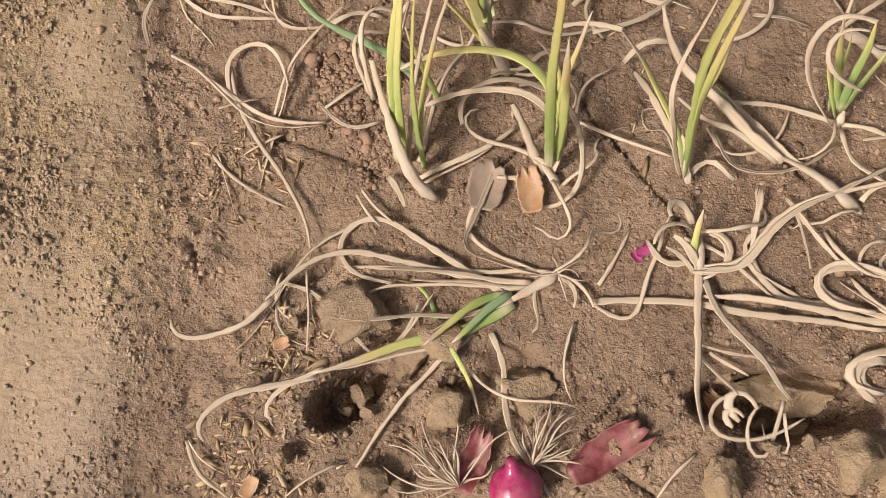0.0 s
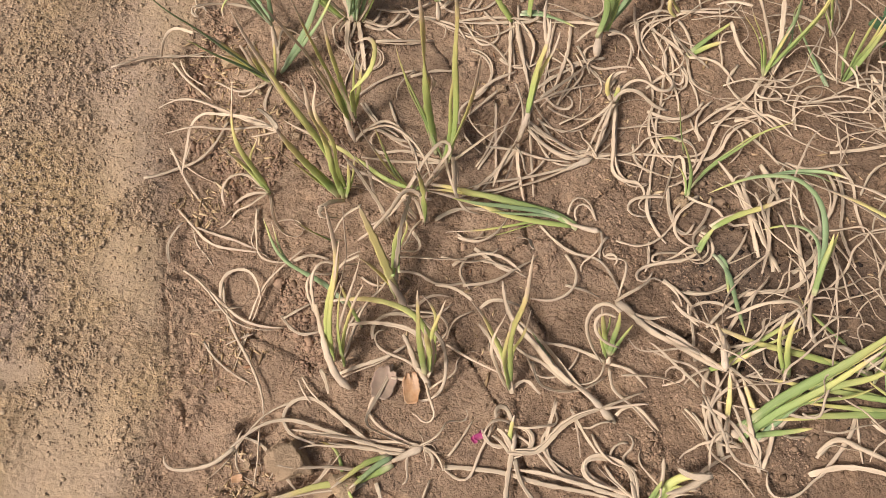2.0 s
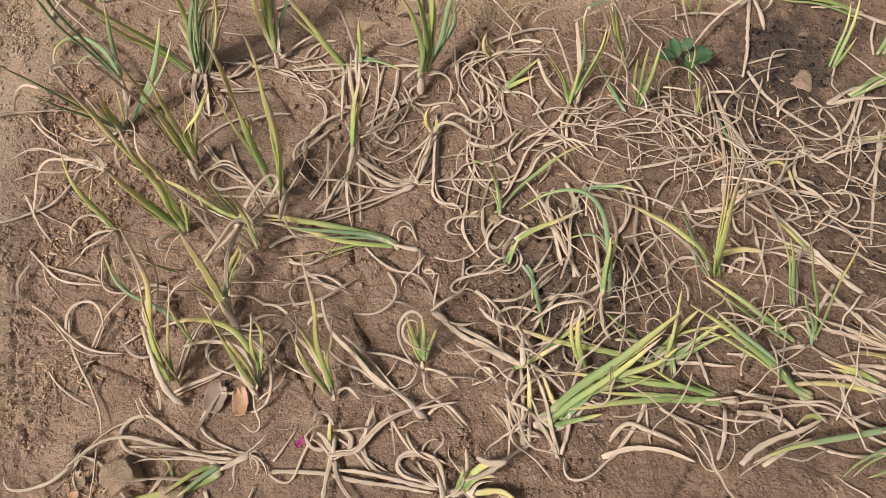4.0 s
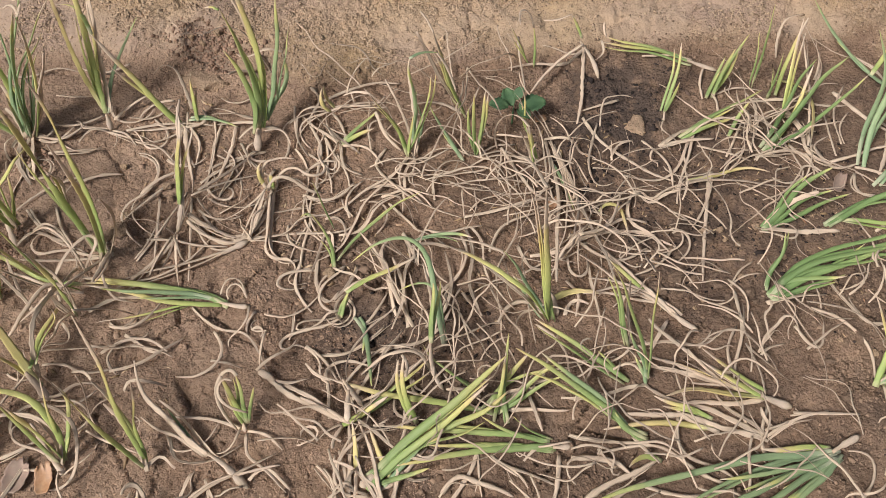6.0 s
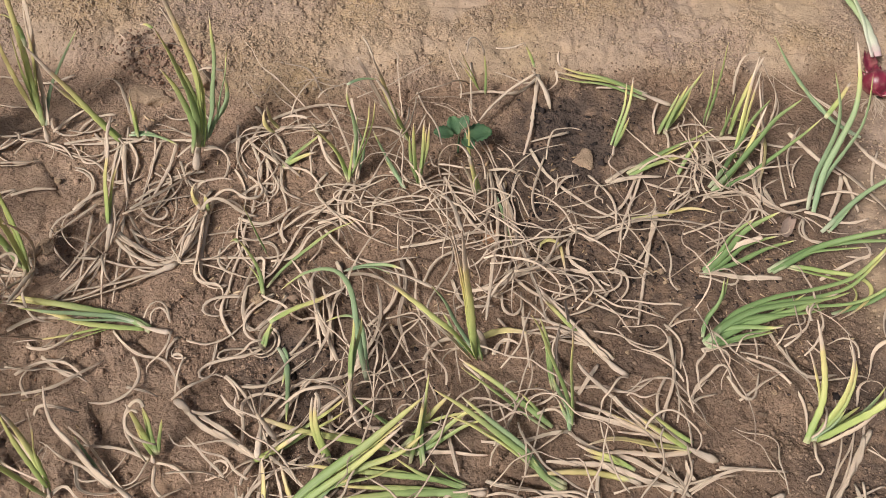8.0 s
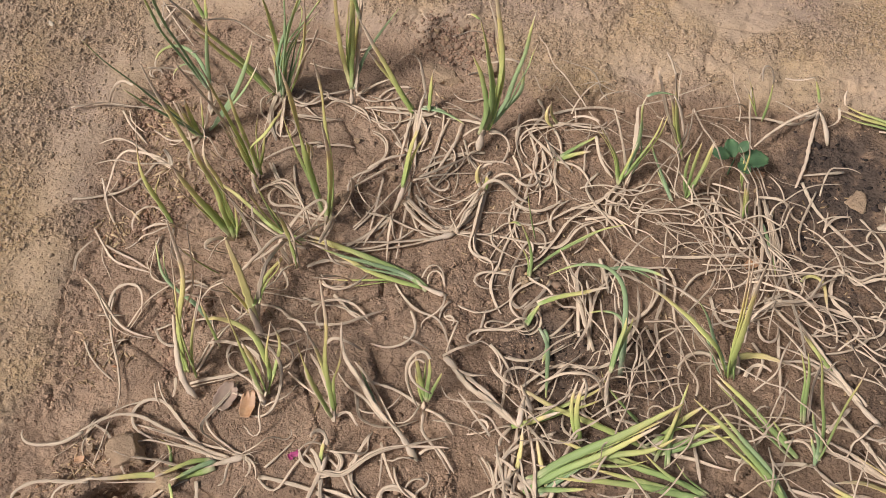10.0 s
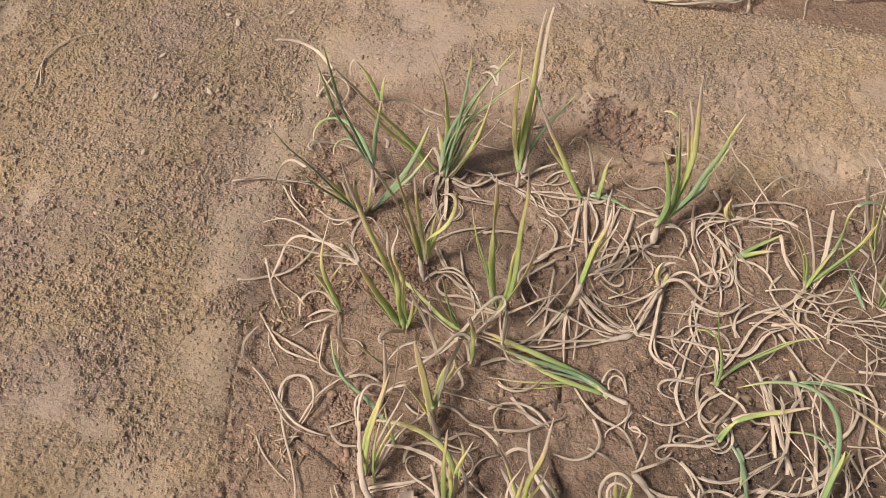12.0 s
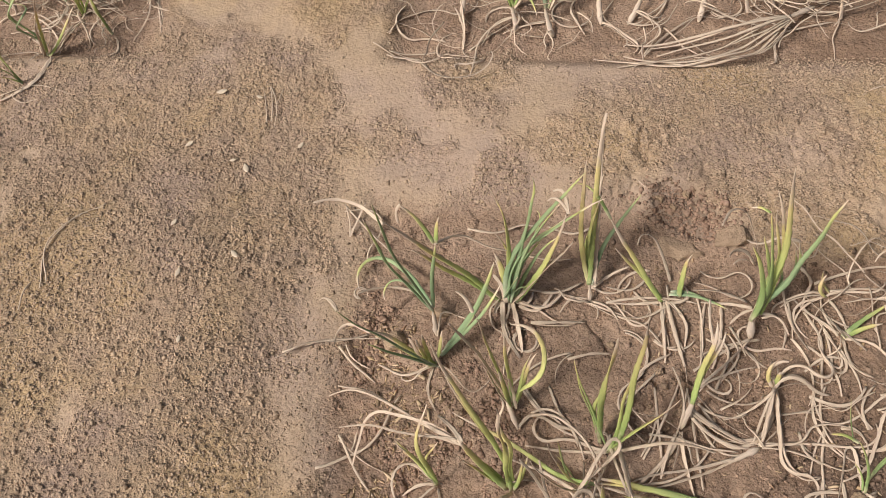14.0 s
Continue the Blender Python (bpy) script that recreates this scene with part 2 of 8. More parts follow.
HOLLOWS = [  # pits in the soil: place, half-length, half-width, turn, depth
    (-0.125, 0.035, 0.075, 0.026, 35, 0.05), (0.20, 0.03, 0.08, 0.03, 0, 0.05), (0.075, 0.60, 0.055, 0.04, 20, 0.02), (-0.03, 0.03, 0.05, 0.035, 10, 0.015),
    (-0.195, 0.125, 0.03, 0.016, 20, 0.015), (0.125, 0.955, 0.085, 0.045, -30, 0.011),
]
ASH_SHADE = [  # dark burnt litter and soil, also shade painted in pits and between plants: place, radius, strength
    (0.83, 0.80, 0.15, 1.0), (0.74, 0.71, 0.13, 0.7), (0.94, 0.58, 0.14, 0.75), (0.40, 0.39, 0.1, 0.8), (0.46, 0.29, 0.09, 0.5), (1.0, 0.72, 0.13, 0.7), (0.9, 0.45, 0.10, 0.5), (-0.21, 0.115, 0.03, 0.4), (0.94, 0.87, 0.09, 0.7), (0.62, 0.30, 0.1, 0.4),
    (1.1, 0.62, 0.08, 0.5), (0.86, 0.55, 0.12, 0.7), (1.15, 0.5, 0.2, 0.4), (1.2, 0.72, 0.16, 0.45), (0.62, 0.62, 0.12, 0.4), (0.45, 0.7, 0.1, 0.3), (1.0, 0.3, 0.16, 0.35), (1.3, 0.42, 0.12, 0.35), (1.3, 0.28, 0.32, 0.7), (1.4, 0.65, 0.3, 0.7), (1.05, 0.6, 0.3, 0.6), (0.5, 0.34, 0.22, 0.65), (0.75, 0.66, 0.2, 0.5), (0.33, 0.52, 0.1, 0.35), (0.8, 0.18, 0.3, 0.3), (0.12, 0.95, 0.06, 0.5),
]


def trodden(x, y):
    """Where feet and water have smoothed the path."""
    lip = smooth(-0.13, -0.07, inside(x, y)) * smooth(0.12, 0.3, y) * smooth(0.4, 0.5, fractal(x, y, 0.1, 2, 41))
    step = smooth(1.0, 0.5, np.hypot((x + 0.42) / 0.10, (y - 0.02) / 0.16) + 0.5 * (fractal(x, y, 0.06, 3, 43) - 0.5))
    return np.maximum(np.maximum(smooth(0.68, 0.84, fractal(x, y, 0.16, 4, 40, 0.6) + 0.17 * smooth(0.95, 1.15, y)), 0.85 * lip), 0.9 * step)


def height(x, y):
    """The ground's height with its crumbs, clods, pits and cracks."""
    x, y = np.asarray(x, float), np.asarray(y, float)
    z = relief(x, y)
    bed = smooth(-0.03, 0.03, inside(x, y))
    worn = trodden(x, y)
    z = z + 0.012 * (fractal(x, y, 0.22, 3, 3) - 0.5)
    d1, d2 = cells(x + 0.01 * fractal(x, y, 0.03, 2, 60), y + 0.01 * fractal(x, y, 0.03, 2, 64), 0.015, 21)
    crumb = np.clip(d2 - d1, 0, 0.6) * (0.5 + fractal(x, y, 0.03, 2, 70))
    z = z + (0.006 * crumb + 0.006 * fractal(x, y, 0.025, 2, 80)) * (1 - bed) * (1 - 0.8 * worn)
    e1, e2 = cells(x, y, 0.03, 31)
    loose = smooth(0.55, 0.66, fractal(x, y, 0.11, 3, 50))
    z = z + bed * (0.007 * (fractal(x, y, 0.02, 3, 90, 0.75) - 0.5) + 0.008 * (fractal(x, y, 0.07, 2, 94) - 0.5) - 0.005 * smooth(0.64, 0.74, fractal(x, y, 0.035, 3, 92, 0.6)) + 0.006 * loose * np.clip(e2 - e1, 0, 0.5) + 0.004 * loose * np.clip(d2 - d1, 0, 0.5))
    c1, c2 = cells(x + 0.02 * fractal(x, y, 0.06, 2, 33), y + 0.02 * fractal(x, y, 0.06, 2, 35), 0.19, 5)
    crack = smooth(0.024, 0.0, c2 - c1) * smooth(0.45, 0.56, fractal(x, y, 0.09, 2, 12))
    z = z - 0.011 * crack * bed
    for px, py, a, b, turn, deep in HOLLOWS:
        c, s = math.cos(radians(turn)), math.sin(radians(turn))
        u, v = ((x - px) * c + (y - py) * s) / a, ((y - py) * c - (x - px) * s) / b
        r = np.hypot(u, v) + 0.5 * (fractal(x, y, 0.04, 3, 15) - 0.5)
        z = z - deep * smooth(1.0, 0.72, r) * (0.75 + 0.5 * fractal(x, y, 0.02, 2, 18))
    # broken crust of the bund, and the cut bank on the bed's back edge
    rough = np.exp(-((y - 1.0) / 0.05) ** 2) * smooth(0.0, 0.1, x) + 0.6 * np.exp(-((x - 0.12) / 0.08) ** 2 - ((y - 0.98) / 0.05) ** 2)
    z = z + 0.012 * rough * (fractal(x, y, 0.03, 3, 44) - 0.4) * (1 - bed)
    crust = smooth(0.0, -0.03, inside(x, y)) * smooth(0.9, 0.97, y) * smooth(1.22, 1.1, y) * smooth(-0.1, 0.05, x)
    p1, p2 = cells(x + 0.03 * fractal(x, y, 0.04, 3, 51), y + 0.03 * fractal(x, y, 0.04, 3, 55), 0.055, 47)
    z = z + crust * (0.014 * (fractal(x, y, 0.06, 4, 48, 0.7) - 0.5) - 0.007 * smooth(0.12, 0.0, p2 - p1) * smooth(0.45, 0.6, fractal(x, y, 0.12, 2, 49)))
    return z


def steps(*runs):
    """Grid lines: runs of (from, to, spacing)."""
    v = [runs[0][0]]
    for a, b, s in runs:
        n = max(1, round((b - a) / s))
        v += [a + (b - a) * (k + 1) / n for k in range(n)]
    return np.array(v)


def grid_object(name, xs, ys, zf, mat):
    X, Y = np.meshgrid(xs, ys, indexing="ij")
    Z = zf(X, Y)
    nx, ny = len(xs), len(ys)
    k = np.arange(nx * ny).reshape(nx, ny)
    faces = np.stack([k[:-1, :-1], k[1:, :-1], k[1:, 1:], k[:-1, 1:]], -1).reshape(-1, 4)
    me = bpy.data.meshes.new(name)
    me.vertices.add(nx * ny)
    me.vertices.foreach_set("co", np.stack([X, Y, Z], -1).astype(np.float32).ravel())
    me.loops.add(len(faces) * 4)
    me.loops.foreach_set("vertex_index", faces.ravel().astype(np.int32))
    me.polygons.add(len(faces))
    me.polygons.foreach_set("loop_start", np.arange(0, len(faces) * 4, 4, dtype=np.int32))
    me.polygons.foreach_set("use_smooth", np.ones(len(faces), dtype=bool))
    me.update()
    me.materials.append(mat)
    return new(name, me), X, Y


GX = steps((-60, -8, 6), (-8, -2, 0.5), (-2, -1.45, 0.05), (-1.45, -0.6, 0.0045), (-0.6, 0.5, 0.0035), (0.5, 1.65, 0.005), (1.65, 2.2, 0.05), (2.2, 8, 0.5), (8, 60, 6))
GY = steps((-60, -8, 6), (-8, -1, 0.5), (-1, -0.14, 0.03), (-0.14, 0.5, 0.0035), (0.5, 1.45, 0.0045), (1.45, 1.7, 0.008), (1.7, 2.2, 0.05), (2.2, 8, 0.5), (8, 60, 6))
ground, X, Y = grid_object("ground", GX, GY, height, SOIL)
tagged(ground, "dry cracked tan soil with a trodden crumbly path and sunken bed", "ground", kind="structure")
bed = smooth(-0.02, 0.02, inside(X, Y) + 0.03 * (fractal(X, Y, 0.05, 3, 8) - 0.5))
bed = np.maximum(bed, smooth(1.27, 1.33, Y - 0.02 * X) * np.maximum(smooth(-0.5, -0.42, X), smooth(-0.95, -1.05, X)))
ash_shade = np.zeros_like(X)
for ax, ay, ar, amount in ASH_SHADE:
    ash_shade = np.maximum(ash_shade, amount * smooth(1.2, 0.3, np.hypot(X - ax, Y - ay) / ar + 1.1 * (fractal(X, Y, 0.07, 4, 99, 0.65) - 0.5)))
ash_shade = ash_shade * smooth(0.25, 0.5, fractal(X, Y, 0.03, 4, 120, 0.7))
for key, field in (("bed", bed), ("ash_shade", ash_shade), ("worn", trodden(X, Y) * (1 - bed)), ("damp", smooth(-0.05, 0.55, X + 0.5 * (fractal(X, Y, 0.2, 4, 140, 0.6) - 0.5)))):
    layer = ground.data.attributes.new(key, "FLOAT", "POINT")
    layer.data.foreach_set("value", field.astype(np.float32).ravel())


def level(x, y):
    """The ground's height at one place."""
    return float(height(np.array([x]), np.array([y]))[0])


def part(name, bm, mat, parent=None, label=""):
    """Links a bmesh as one mesh object, under a thing or a part."""
    me = bpy.data.meshes.new(name)
    bm.to_mesh(me)
    bm.free()
    for poly in me.polygons:
        poly.use_smooth = True
    me.materials.append(mat)
    ob = new(name, me)
    ob.parent = parent
    if parent is not None:
        ob.matrix_parent_inverse = Matrix.Translation(-parent.location)
    return tagged(ob, label)


# ---- onion leaves ----
SHAPE = {  # thickness over width, tip width, sideways wobble, crumple
    "g": (0.42, 0.12, 0.12, 0.12), "b": (0.42, 0.12, 0.12, 0.12), "l": (0.36, 0.14, 0.16, 0.16), "y": (0.4, 0.15, 0.1, 0.18),
    "d": (0.26, 0.5, 0.2, 0.3), "t": (0.5, 0.4, 0.25, 0.25), "w": (0.62, 0.5, 0.08, 0.26),
}
NAMES = {"g": "green_leaf", "b": "green_leaf", "l": "yellowing_leaf", "y": "yellow_leaf", "d": "dry_leaf", "t": "dry_leaf", "w": "stem"}
rng = random.Random(7)


def leaf_mesh(kind, width, start, length, headings, rises, limp=0.0):
    """A hollow onion leaf as a tapered, flattened tube that bends by its headings and rises (degrees at even steps along it)."""
    thick, tip, wobble, crumple = SHAPE[kind]
    n = max(7, min(44, int(length / 0.0075)))
    sides = 8 if kind in "gblw" else 6
    u = np.linspace(0, 1, n + 1)
    az = np.radians(np.interp(u, np.linspace(0, 1, len(headings)), headings))
    if len(headings) > 2 and kind not in "dt":
        k = np.array([0.25, 0.5, 0.25])
        az = np.convolve(np.r_[az[0], az, az[-1]], k, "valid")
    el = np.radians(np.interp(u, np.linspace(0, 1, max(2, len(rises))), rises if len(rises) > 1 else rises * 2))
    phase = rng.uniform(0, 6.3)
    az = az + wobble * (0.1 + 0.2 * limp) * np.sin(u * length / 0.06 * 6.28 + phase)
    if kind in "dt" and limp:  # limp leaves kink as they dry
        steps_at = np.array([rng.gauss(0, 0.13) for _ in range(n // 3 + 2)])
        az = az + np.repeat(steps_at - steps_at.mean(), 3)[: n + 1]
        if length > 0.08 and rng.random() < 0.45:
            az = az + np.where(u > rng.uniform(0.3, 0.9), rng.choice((-1, 1)) * rng.uniform(0.3, 1.0), 0.0)
    way = np.stack([np.cos(az) * np.cos(el), np.sin(az) * np.cos(el), np.sin(el)], -1)
    at = np.zeros((n + 1, 3))
    at[1:] = np.cumsum((way[1:] + way[:-1]) / 2, 0) * length / n
    at += start
    low = relief(at[:, 0], at[:, 1])
    soil = height(at[:, 0], at[:, 1])
    at[:, 2] = np.maximum(at[:, 2] + low, soil + width * 0.00025 * rng.uniform(0.5, 1.6))
    side = np.stack([-np.sin(az), np.cos(az), np.zeros(n + 1)], -1)
    up = np.cross(way, side)
    twist = (rng.uniform(-0.5, 0.5) if kind in "gblw" else rng.uniform(-0.6, 0.6)) + (rng.uniform(-0.4, 0.4) if kind in "gblw" else rng.uniform(-0.9, 0.9)) * u
    a = side * np.cos(twist)[:, None] + up * np.sin(twist)[:, None]
    b = -side * np.sin(twist)[:, None] + up * np.cos(twist)[:, None]
    grow = np.interp(u, (0, 0.08, 0.35, 0.8, 1), (0.9, 1, 1, 0.85, tip)) if kind in "dt" else np.interp(u, (0, 0.1, 0.35, 0.75, 0.93, 1), (0.72, 0.95, 1, 0.74, 0.4, tip)) if kind != "w" else np.interp(u, (0, 0.06, 0.2, 0.4, 1), (0.4, 0.85, 1.08, 1, tip))
    lump = 1 + crumple * (np.sin(u * length / 0.021 * 6.28 + phase * 3) * 0.5 + np.array([rng.uniform(-0.5, 0.5) for _ in u]))
    r = 0.0005 * width * (0.92 if kind == "d" else 1.0 if kind == "t" else 1.02 if kind in "ly" else 0.9) * grow * lump
    fold = rng.uniform(-0.5, 0.7) if kind in "dy" else 0.0
    bm = bmesh.new()
    layer = bm.loops.layers.uv.new("along")
    rings = []
    for i in range(n + 1):
        ring = []
        for q in range(sides):
            w = 6.2832 * q / sides
            ring.append(bm.verts.new(at[i] + a[i] * r[i] * math.cos(w) + b[i] * r[i] * (thick * math.sin(w) + fold * math.cos(w) ** 2)))
        rings.append(ring)
    def face(vs, uvs):
        f = bm.faces.new(vs)
        for loop, c in zip(f.loops, uvs):
            loop[layer].uv = c
    for i in range(n):
        for q in range(sides):
            p = (q + 1) % sides
            v0, v1 = q / sides, (q + 1) / sides
            face((rings[i][q], rings[i][p], rings[i + 1][p], rings[i + 1][q]), ((u[i], v0), (u[i], v1), (u[i + 1], v1), (u[i + 1], v0)))
    face(rings[0][::-1], [(0, 0.5)] * sides)
    face(rings[-1], [(1, 0.5)] * sides)
    return bm


def read_leaf(text):
    """kind, width in mm, start, length, headings and rises, as one short line."""
    kind, width, x, y, z, length, headings, rises = text.split()
    return kind, float(width), np.array([float(x), float(y), float(z)]), float(length), [float(v) for v in headings.split(",")], [float(v) for v in rises.split(",")]


def companion(spec):
    """A thinner leaf that grows beside another and strays from it along its way."""
    kind, width, start, length, headings, rises = spec
    stray = rng.uniform(-1, 1) * (22 if kind == "d" else 7)
    bend = rng.uniform(-1, 1) * (50 if kind == "d" else 14)
    n = len(headings)
    turned = [h + stray + bend * i / max(1, n - 1) for i, h in enumerate(headings)]
    lifted = [r * rng.uniform(0.75, 1.0) for r in rises]
    shift = np.array([rng.gauss(0, 0.004), rng.gauss(0, 0.004), 0.0])
    return ("d" if kind == "l" and rng.random() < 0.4 else kind), width * (rng.uniform(0.5, 0.85) if kind == "d" else rng.uniform(0.6, 0.9)), start + shift, length * rng.uniform(0.5, 1.0), turned, lifted


def onion_plant(x, y, label, leaves):
    plant = tagged(new("onion_plant"), label, "onion plant", "onion plants in the bed")
    plant.location = (x, y, level(x, y))
    for text in leaves:
        spec = read_leaf(text)
        if spec[0] == "g" and x < 0.15 and rng.random() < 0.75:  # the bed's dry end yellows first
            spec = ("l", *spec[1:])
        skin = DEEP if "dark green" in label and spec[0] in "gb" else LEAF[spec[0]]
        part(NAMES[spec[0]], leaf_mesh(*spec), skin, plant)
        chance = 0.4 if spec[0] == "d" else 0.9 if spec[0] in "gbl" and spec[3] > 0.08 else 0.0
        for _ in range(2 if spec[0] in "gbl" and spec[1] >= 10 else 1 if rng.random() < chance else 0):
            kin = companion(spec)
            part(NAMES[kin[0]], leaf_mesh(*kin), skin if kin[0] == spec[0] else LEAF[kin[0]], plant)
    for _ in range(rng.choice((0, 1, 1, 2))):  # small withered outer leaves, limp round the foot
        turn = rng.uniform(0, 360)
        bends = [turn, turn + rng.gauss(0, 12), turn + rng.gauss(0, 35), turn + rng.gauss(0, 60), turn + rng.gauss(0, 80)]
        rise = rng.uniform(15, 60)
        part("dry_leaf", leaf_mesh("d", rng.uniform(3.0, 4.6), np.array([x + rng.gauss(0, 0.004), y + rng.gauss(0, 0.004), 0.012]), rng.uniform(0.05, 0.13), bends, [rise, rise * 0.5, rng.uniform(-70, -20), -20, -8], 1.0), LEAF["d"], plant)
    if "pulled" in label:  # dry roots still on the foot
        for _ in range(9):
            turn = rng.uniform(0, 360)
            part("root", leaf_mesh("t", rng.uniform(1.1, 1.7), np.array([x, y, 0.01]), rng.uniform(0.012, 0.03), [turn, turn + rng.gauss(0, 40)], [15, -15]), LEAF["d"], plant)
    return plant


MATTED = []


def loose_leaf(text):
    spec = read_leaf(text)
    if rng.random() < 0.35:
        MATTED.append(leaf_mesh(*companion(spec)))
    if len([o for o in scene.objects if o.name.startswith("dry_leaf") and o.parent is None]) >= 296:
        MATTED.append(leaf_mesh(*spec))
        return None
    ob = part("dry_leaf", leaf_mesh(*spec), LEAF[spec[0]])
    return tagged(ob, "loose curled straw-dry onion leaf on the soil", "dry leaf", "loose dry leaves")


def straw(text):
    spec = read_leaf(text)
    ob = part("straw", leaf_mesh(*spec), LEAF["d"])
    return tagged(ob, "thin dry straw lying on the trodden path", "straw", "straws on the path")


# ---- the plants, one by one ----
onion_plant(0.333, 0.818, 'wilted onion plant with straw-dry leaves on the soil', (
    'y 8 0.331 0.813 0.010 0.051 208,28 37,66,53',
    'd 5 0.330 0.812 0.010 0.099 -165,-86 -2',
    'd 4 0.330 0.812 0.010 0.109 -169,-153,-79,-34 -2',
    'd 6 0.334 0.808 0.010 0.060 -45,-85 -4',
    'd 5 0.330 0.812 0.010 0.105 39,0,5,70 -1',
))
onion_plant(0.017, 0.532, 'standing onion plant with green leaves and dry lower leaves', (
    'l 10 -0.011 0.543 0.010 0.341 117,128,-15,-117 81,88,86',
    'g 9 0.008 0.528 0.010 0.336 54,74,102,50,167 72,80,87',
    'g 8 0.004 0.532 0.010 0.315 -11,-17,-45,-59 77,77,82',
    'g 4 0.000 0.531 0.010 0.208 134,134,146,113 63,65,71',
    'd 8 0.016 0.534 0.020 0.107 -82,-79 33,33,37',
    'd 6 0.008 0.528 0.010 0.101 -115,-103 29,29,32',
    'd 5 0.012 0.529 0.010 0.193 186,159,203,61,-43 -1',
    'd 5 0.012 0.529 0.010 0.132 -170,-185 -1',
))
onion_plant(0.107, 0.569, 'leaning dry onion plant with a lime-yellow stem', (
    'w 9 0.106 0.574 0.010 0.107 66,81 47,49,49',
    'l 9 0.116 0.600 0.050 0.139 83,78,59,102 52,63,34',
    'd 6 0.133 0.655 0.140 0.066 106,84 9',
    'd 7 0.106 0.570 0.010 0.094 -86,-72 -2',
    'd 8 0.106 0.565 0.010 0.120 -117,-143 -2',
    'd 8 0.121 0.603 0.020 0.103 -39,-9 -7',
    'd 6 0.121 0.590 0.020 0.103 -49,11 -7',
    'd 5 0.133 0.640 0.030 0.124 45,51 -9',
    'd 4 0.124 0.630 0.030 0.115 41,18 -11,-11,-11',
    'd 5 0.106 0.574 0.010 0.097 74,121 6',
))
onion_plant(0.216, 0.560, 'dry onion plant lying on its side with pale stem', (
    'w 10 0.217 0.559 0.010 0.053 -149,-148 0',
    'd 7 0.188 0.542 0.010 0.169 -143,-154,-159,-150 -1',
    'd 6 0.180 0.539 0.010 0.153 -153,-162,-167,-150 -1',
    'd 7 0.217 0.562 0.010 0.086 71,80 13',
    'd 7 0.244 0.639 0.020 0.175 -91,-87,-94,11,-131 -5',
    'd 5 0.217 0.562 0.010 0.193 11,10,-2,10,109 -1',
    'd 6 0.238 0.643 0.030 0.089 -127,-165 -13',
    'y 7 0.237 0.656 0.020 0.050 181,27 55,71,21',
    'd 6 0.241 0.647 0.020 0.107 74,1,-28,18 65,-36,-22',
))
onion_plant(0.248, 0.667, 'wilted onion plant with straw-dry leaves on the soil', (
    'l 9 0.245 0.656 0.010 0.032 85,85 70,70,70',
    'd 7 0.241 0.650 0.020 0.065 156,-27 29,58,33',
    'd 7 0.246 0.656 0.010 0.187 -111,-100,-204,-243 -1',
    'd 6 0.251 0.661 0.010 0.193 95,-47,127,56 40,-23,7',
    'd 7 0.247 0.651 0.010 0.166 -87,-89,-77,44 -1',
))
onion_plant(-0.211, 1.405, 'standing onion plant with green leaves and dry lower leaves', (
    'w 12 -0.210 1.395 0.000 0.056 106,116 46,46,46',
    'g 9 -0.223 1.428 0.040 0.128 148,142 65,69,74',
    'g 9 -0.218 1.428 0.040 0.133 27,-7 66,64,63',
    'd 5 -0.217 1.420 0.020 0.215 -162,-122,-81,-100 -4',
))
onion_plant(-0.139, 1.391, 'standing onion plant with green leaves and dry lower leaves', (
    'w 13 -0.133 1.381 0.000 0.063 125,106 39,40,40',
    'b 9 -0.153 1.424 0.040 0.126 110,137 70,74,75',
    'g 9 -0.148 1.425 0.040 0.115 60,28 59,60,61',
    'd 5 -0.153 1.416 0.010 0.092 -175,-144 -2',
))
onion_plant(-0.037, 1.438, 'wilted onion plant with straw-dry leaves on the soil', (
    'w 13 -0.037 1.421 0.000 0.073 114,85 42,43,44',
    'd 6 -0.037 1.419 0.010 0.122 -16,-45,-37,-148 -2',
    'd 6 -0.044 1.463 0.030 0.161 105,212,301,300 -8,-9,-8',
))
onion_plant(0.026, 1.439, 'wilted onion plant with straw-dry leaves on the soil', (
    'w 12 0.015 1.423 0.000 0.082 54,78 30,30,29',
    'd 5 0.029 1.442 0.020 0.145 -29,-38,-144,-116 -6',
    'd 5 0.014 1.423 0.007 0.087 -30,52 2',
))
onion_plant(0.161, 1.434, 'wilted onion plant with straw-dry leaves on the soil', (
    'w 13 0.155 1.431 0.000 0.081 70,93 39,38,38',
    'd 5 0.156 1.450 0.030 0.119 -2,-29,-12,-1 -11,-11,-11',
    'g 8 0.164 1.476 0.050 0.115 146,179 54,51,49',
))
onion_plant(0.261, 1.469, 'wilted onion plant with straw-dry leaves on the soil', (
    'w 12 0.255 1.461 0.000 0.044 139,139 66,66,66',
    'd 5 0.254 1.466 0.010 0.096 -59,-8 -2',
))
onion_plant(0.432, 1.453, 'wilted onion plant with straw-dry leaves on the soil', (
    'w 13 0.429 1.444 0.000 0.042 141,141 73,73,73',
    'd 5 0.425 1.450 0.020 0.078 -147,-235 -10',
    'd 5 0.431 1.450 0.020 0.091 21,33 0',
))
onion_plant(-0.312, 1.356, 'wilted onion plant with straw-dry leaves on the soil', (
    'w 12 -0.330 1.412 0.010 0.101 86,94 24,23,23',
    'd 7 -0.315 1.334 0.006 0.128 90,108 11,11,10',
    'd 6 -0.315 1.334 0.006 0.164 -80,3,-123,-193,0 0',
    'd 7 -0.303 1.334 0.006 0.114 52,38 2',
))
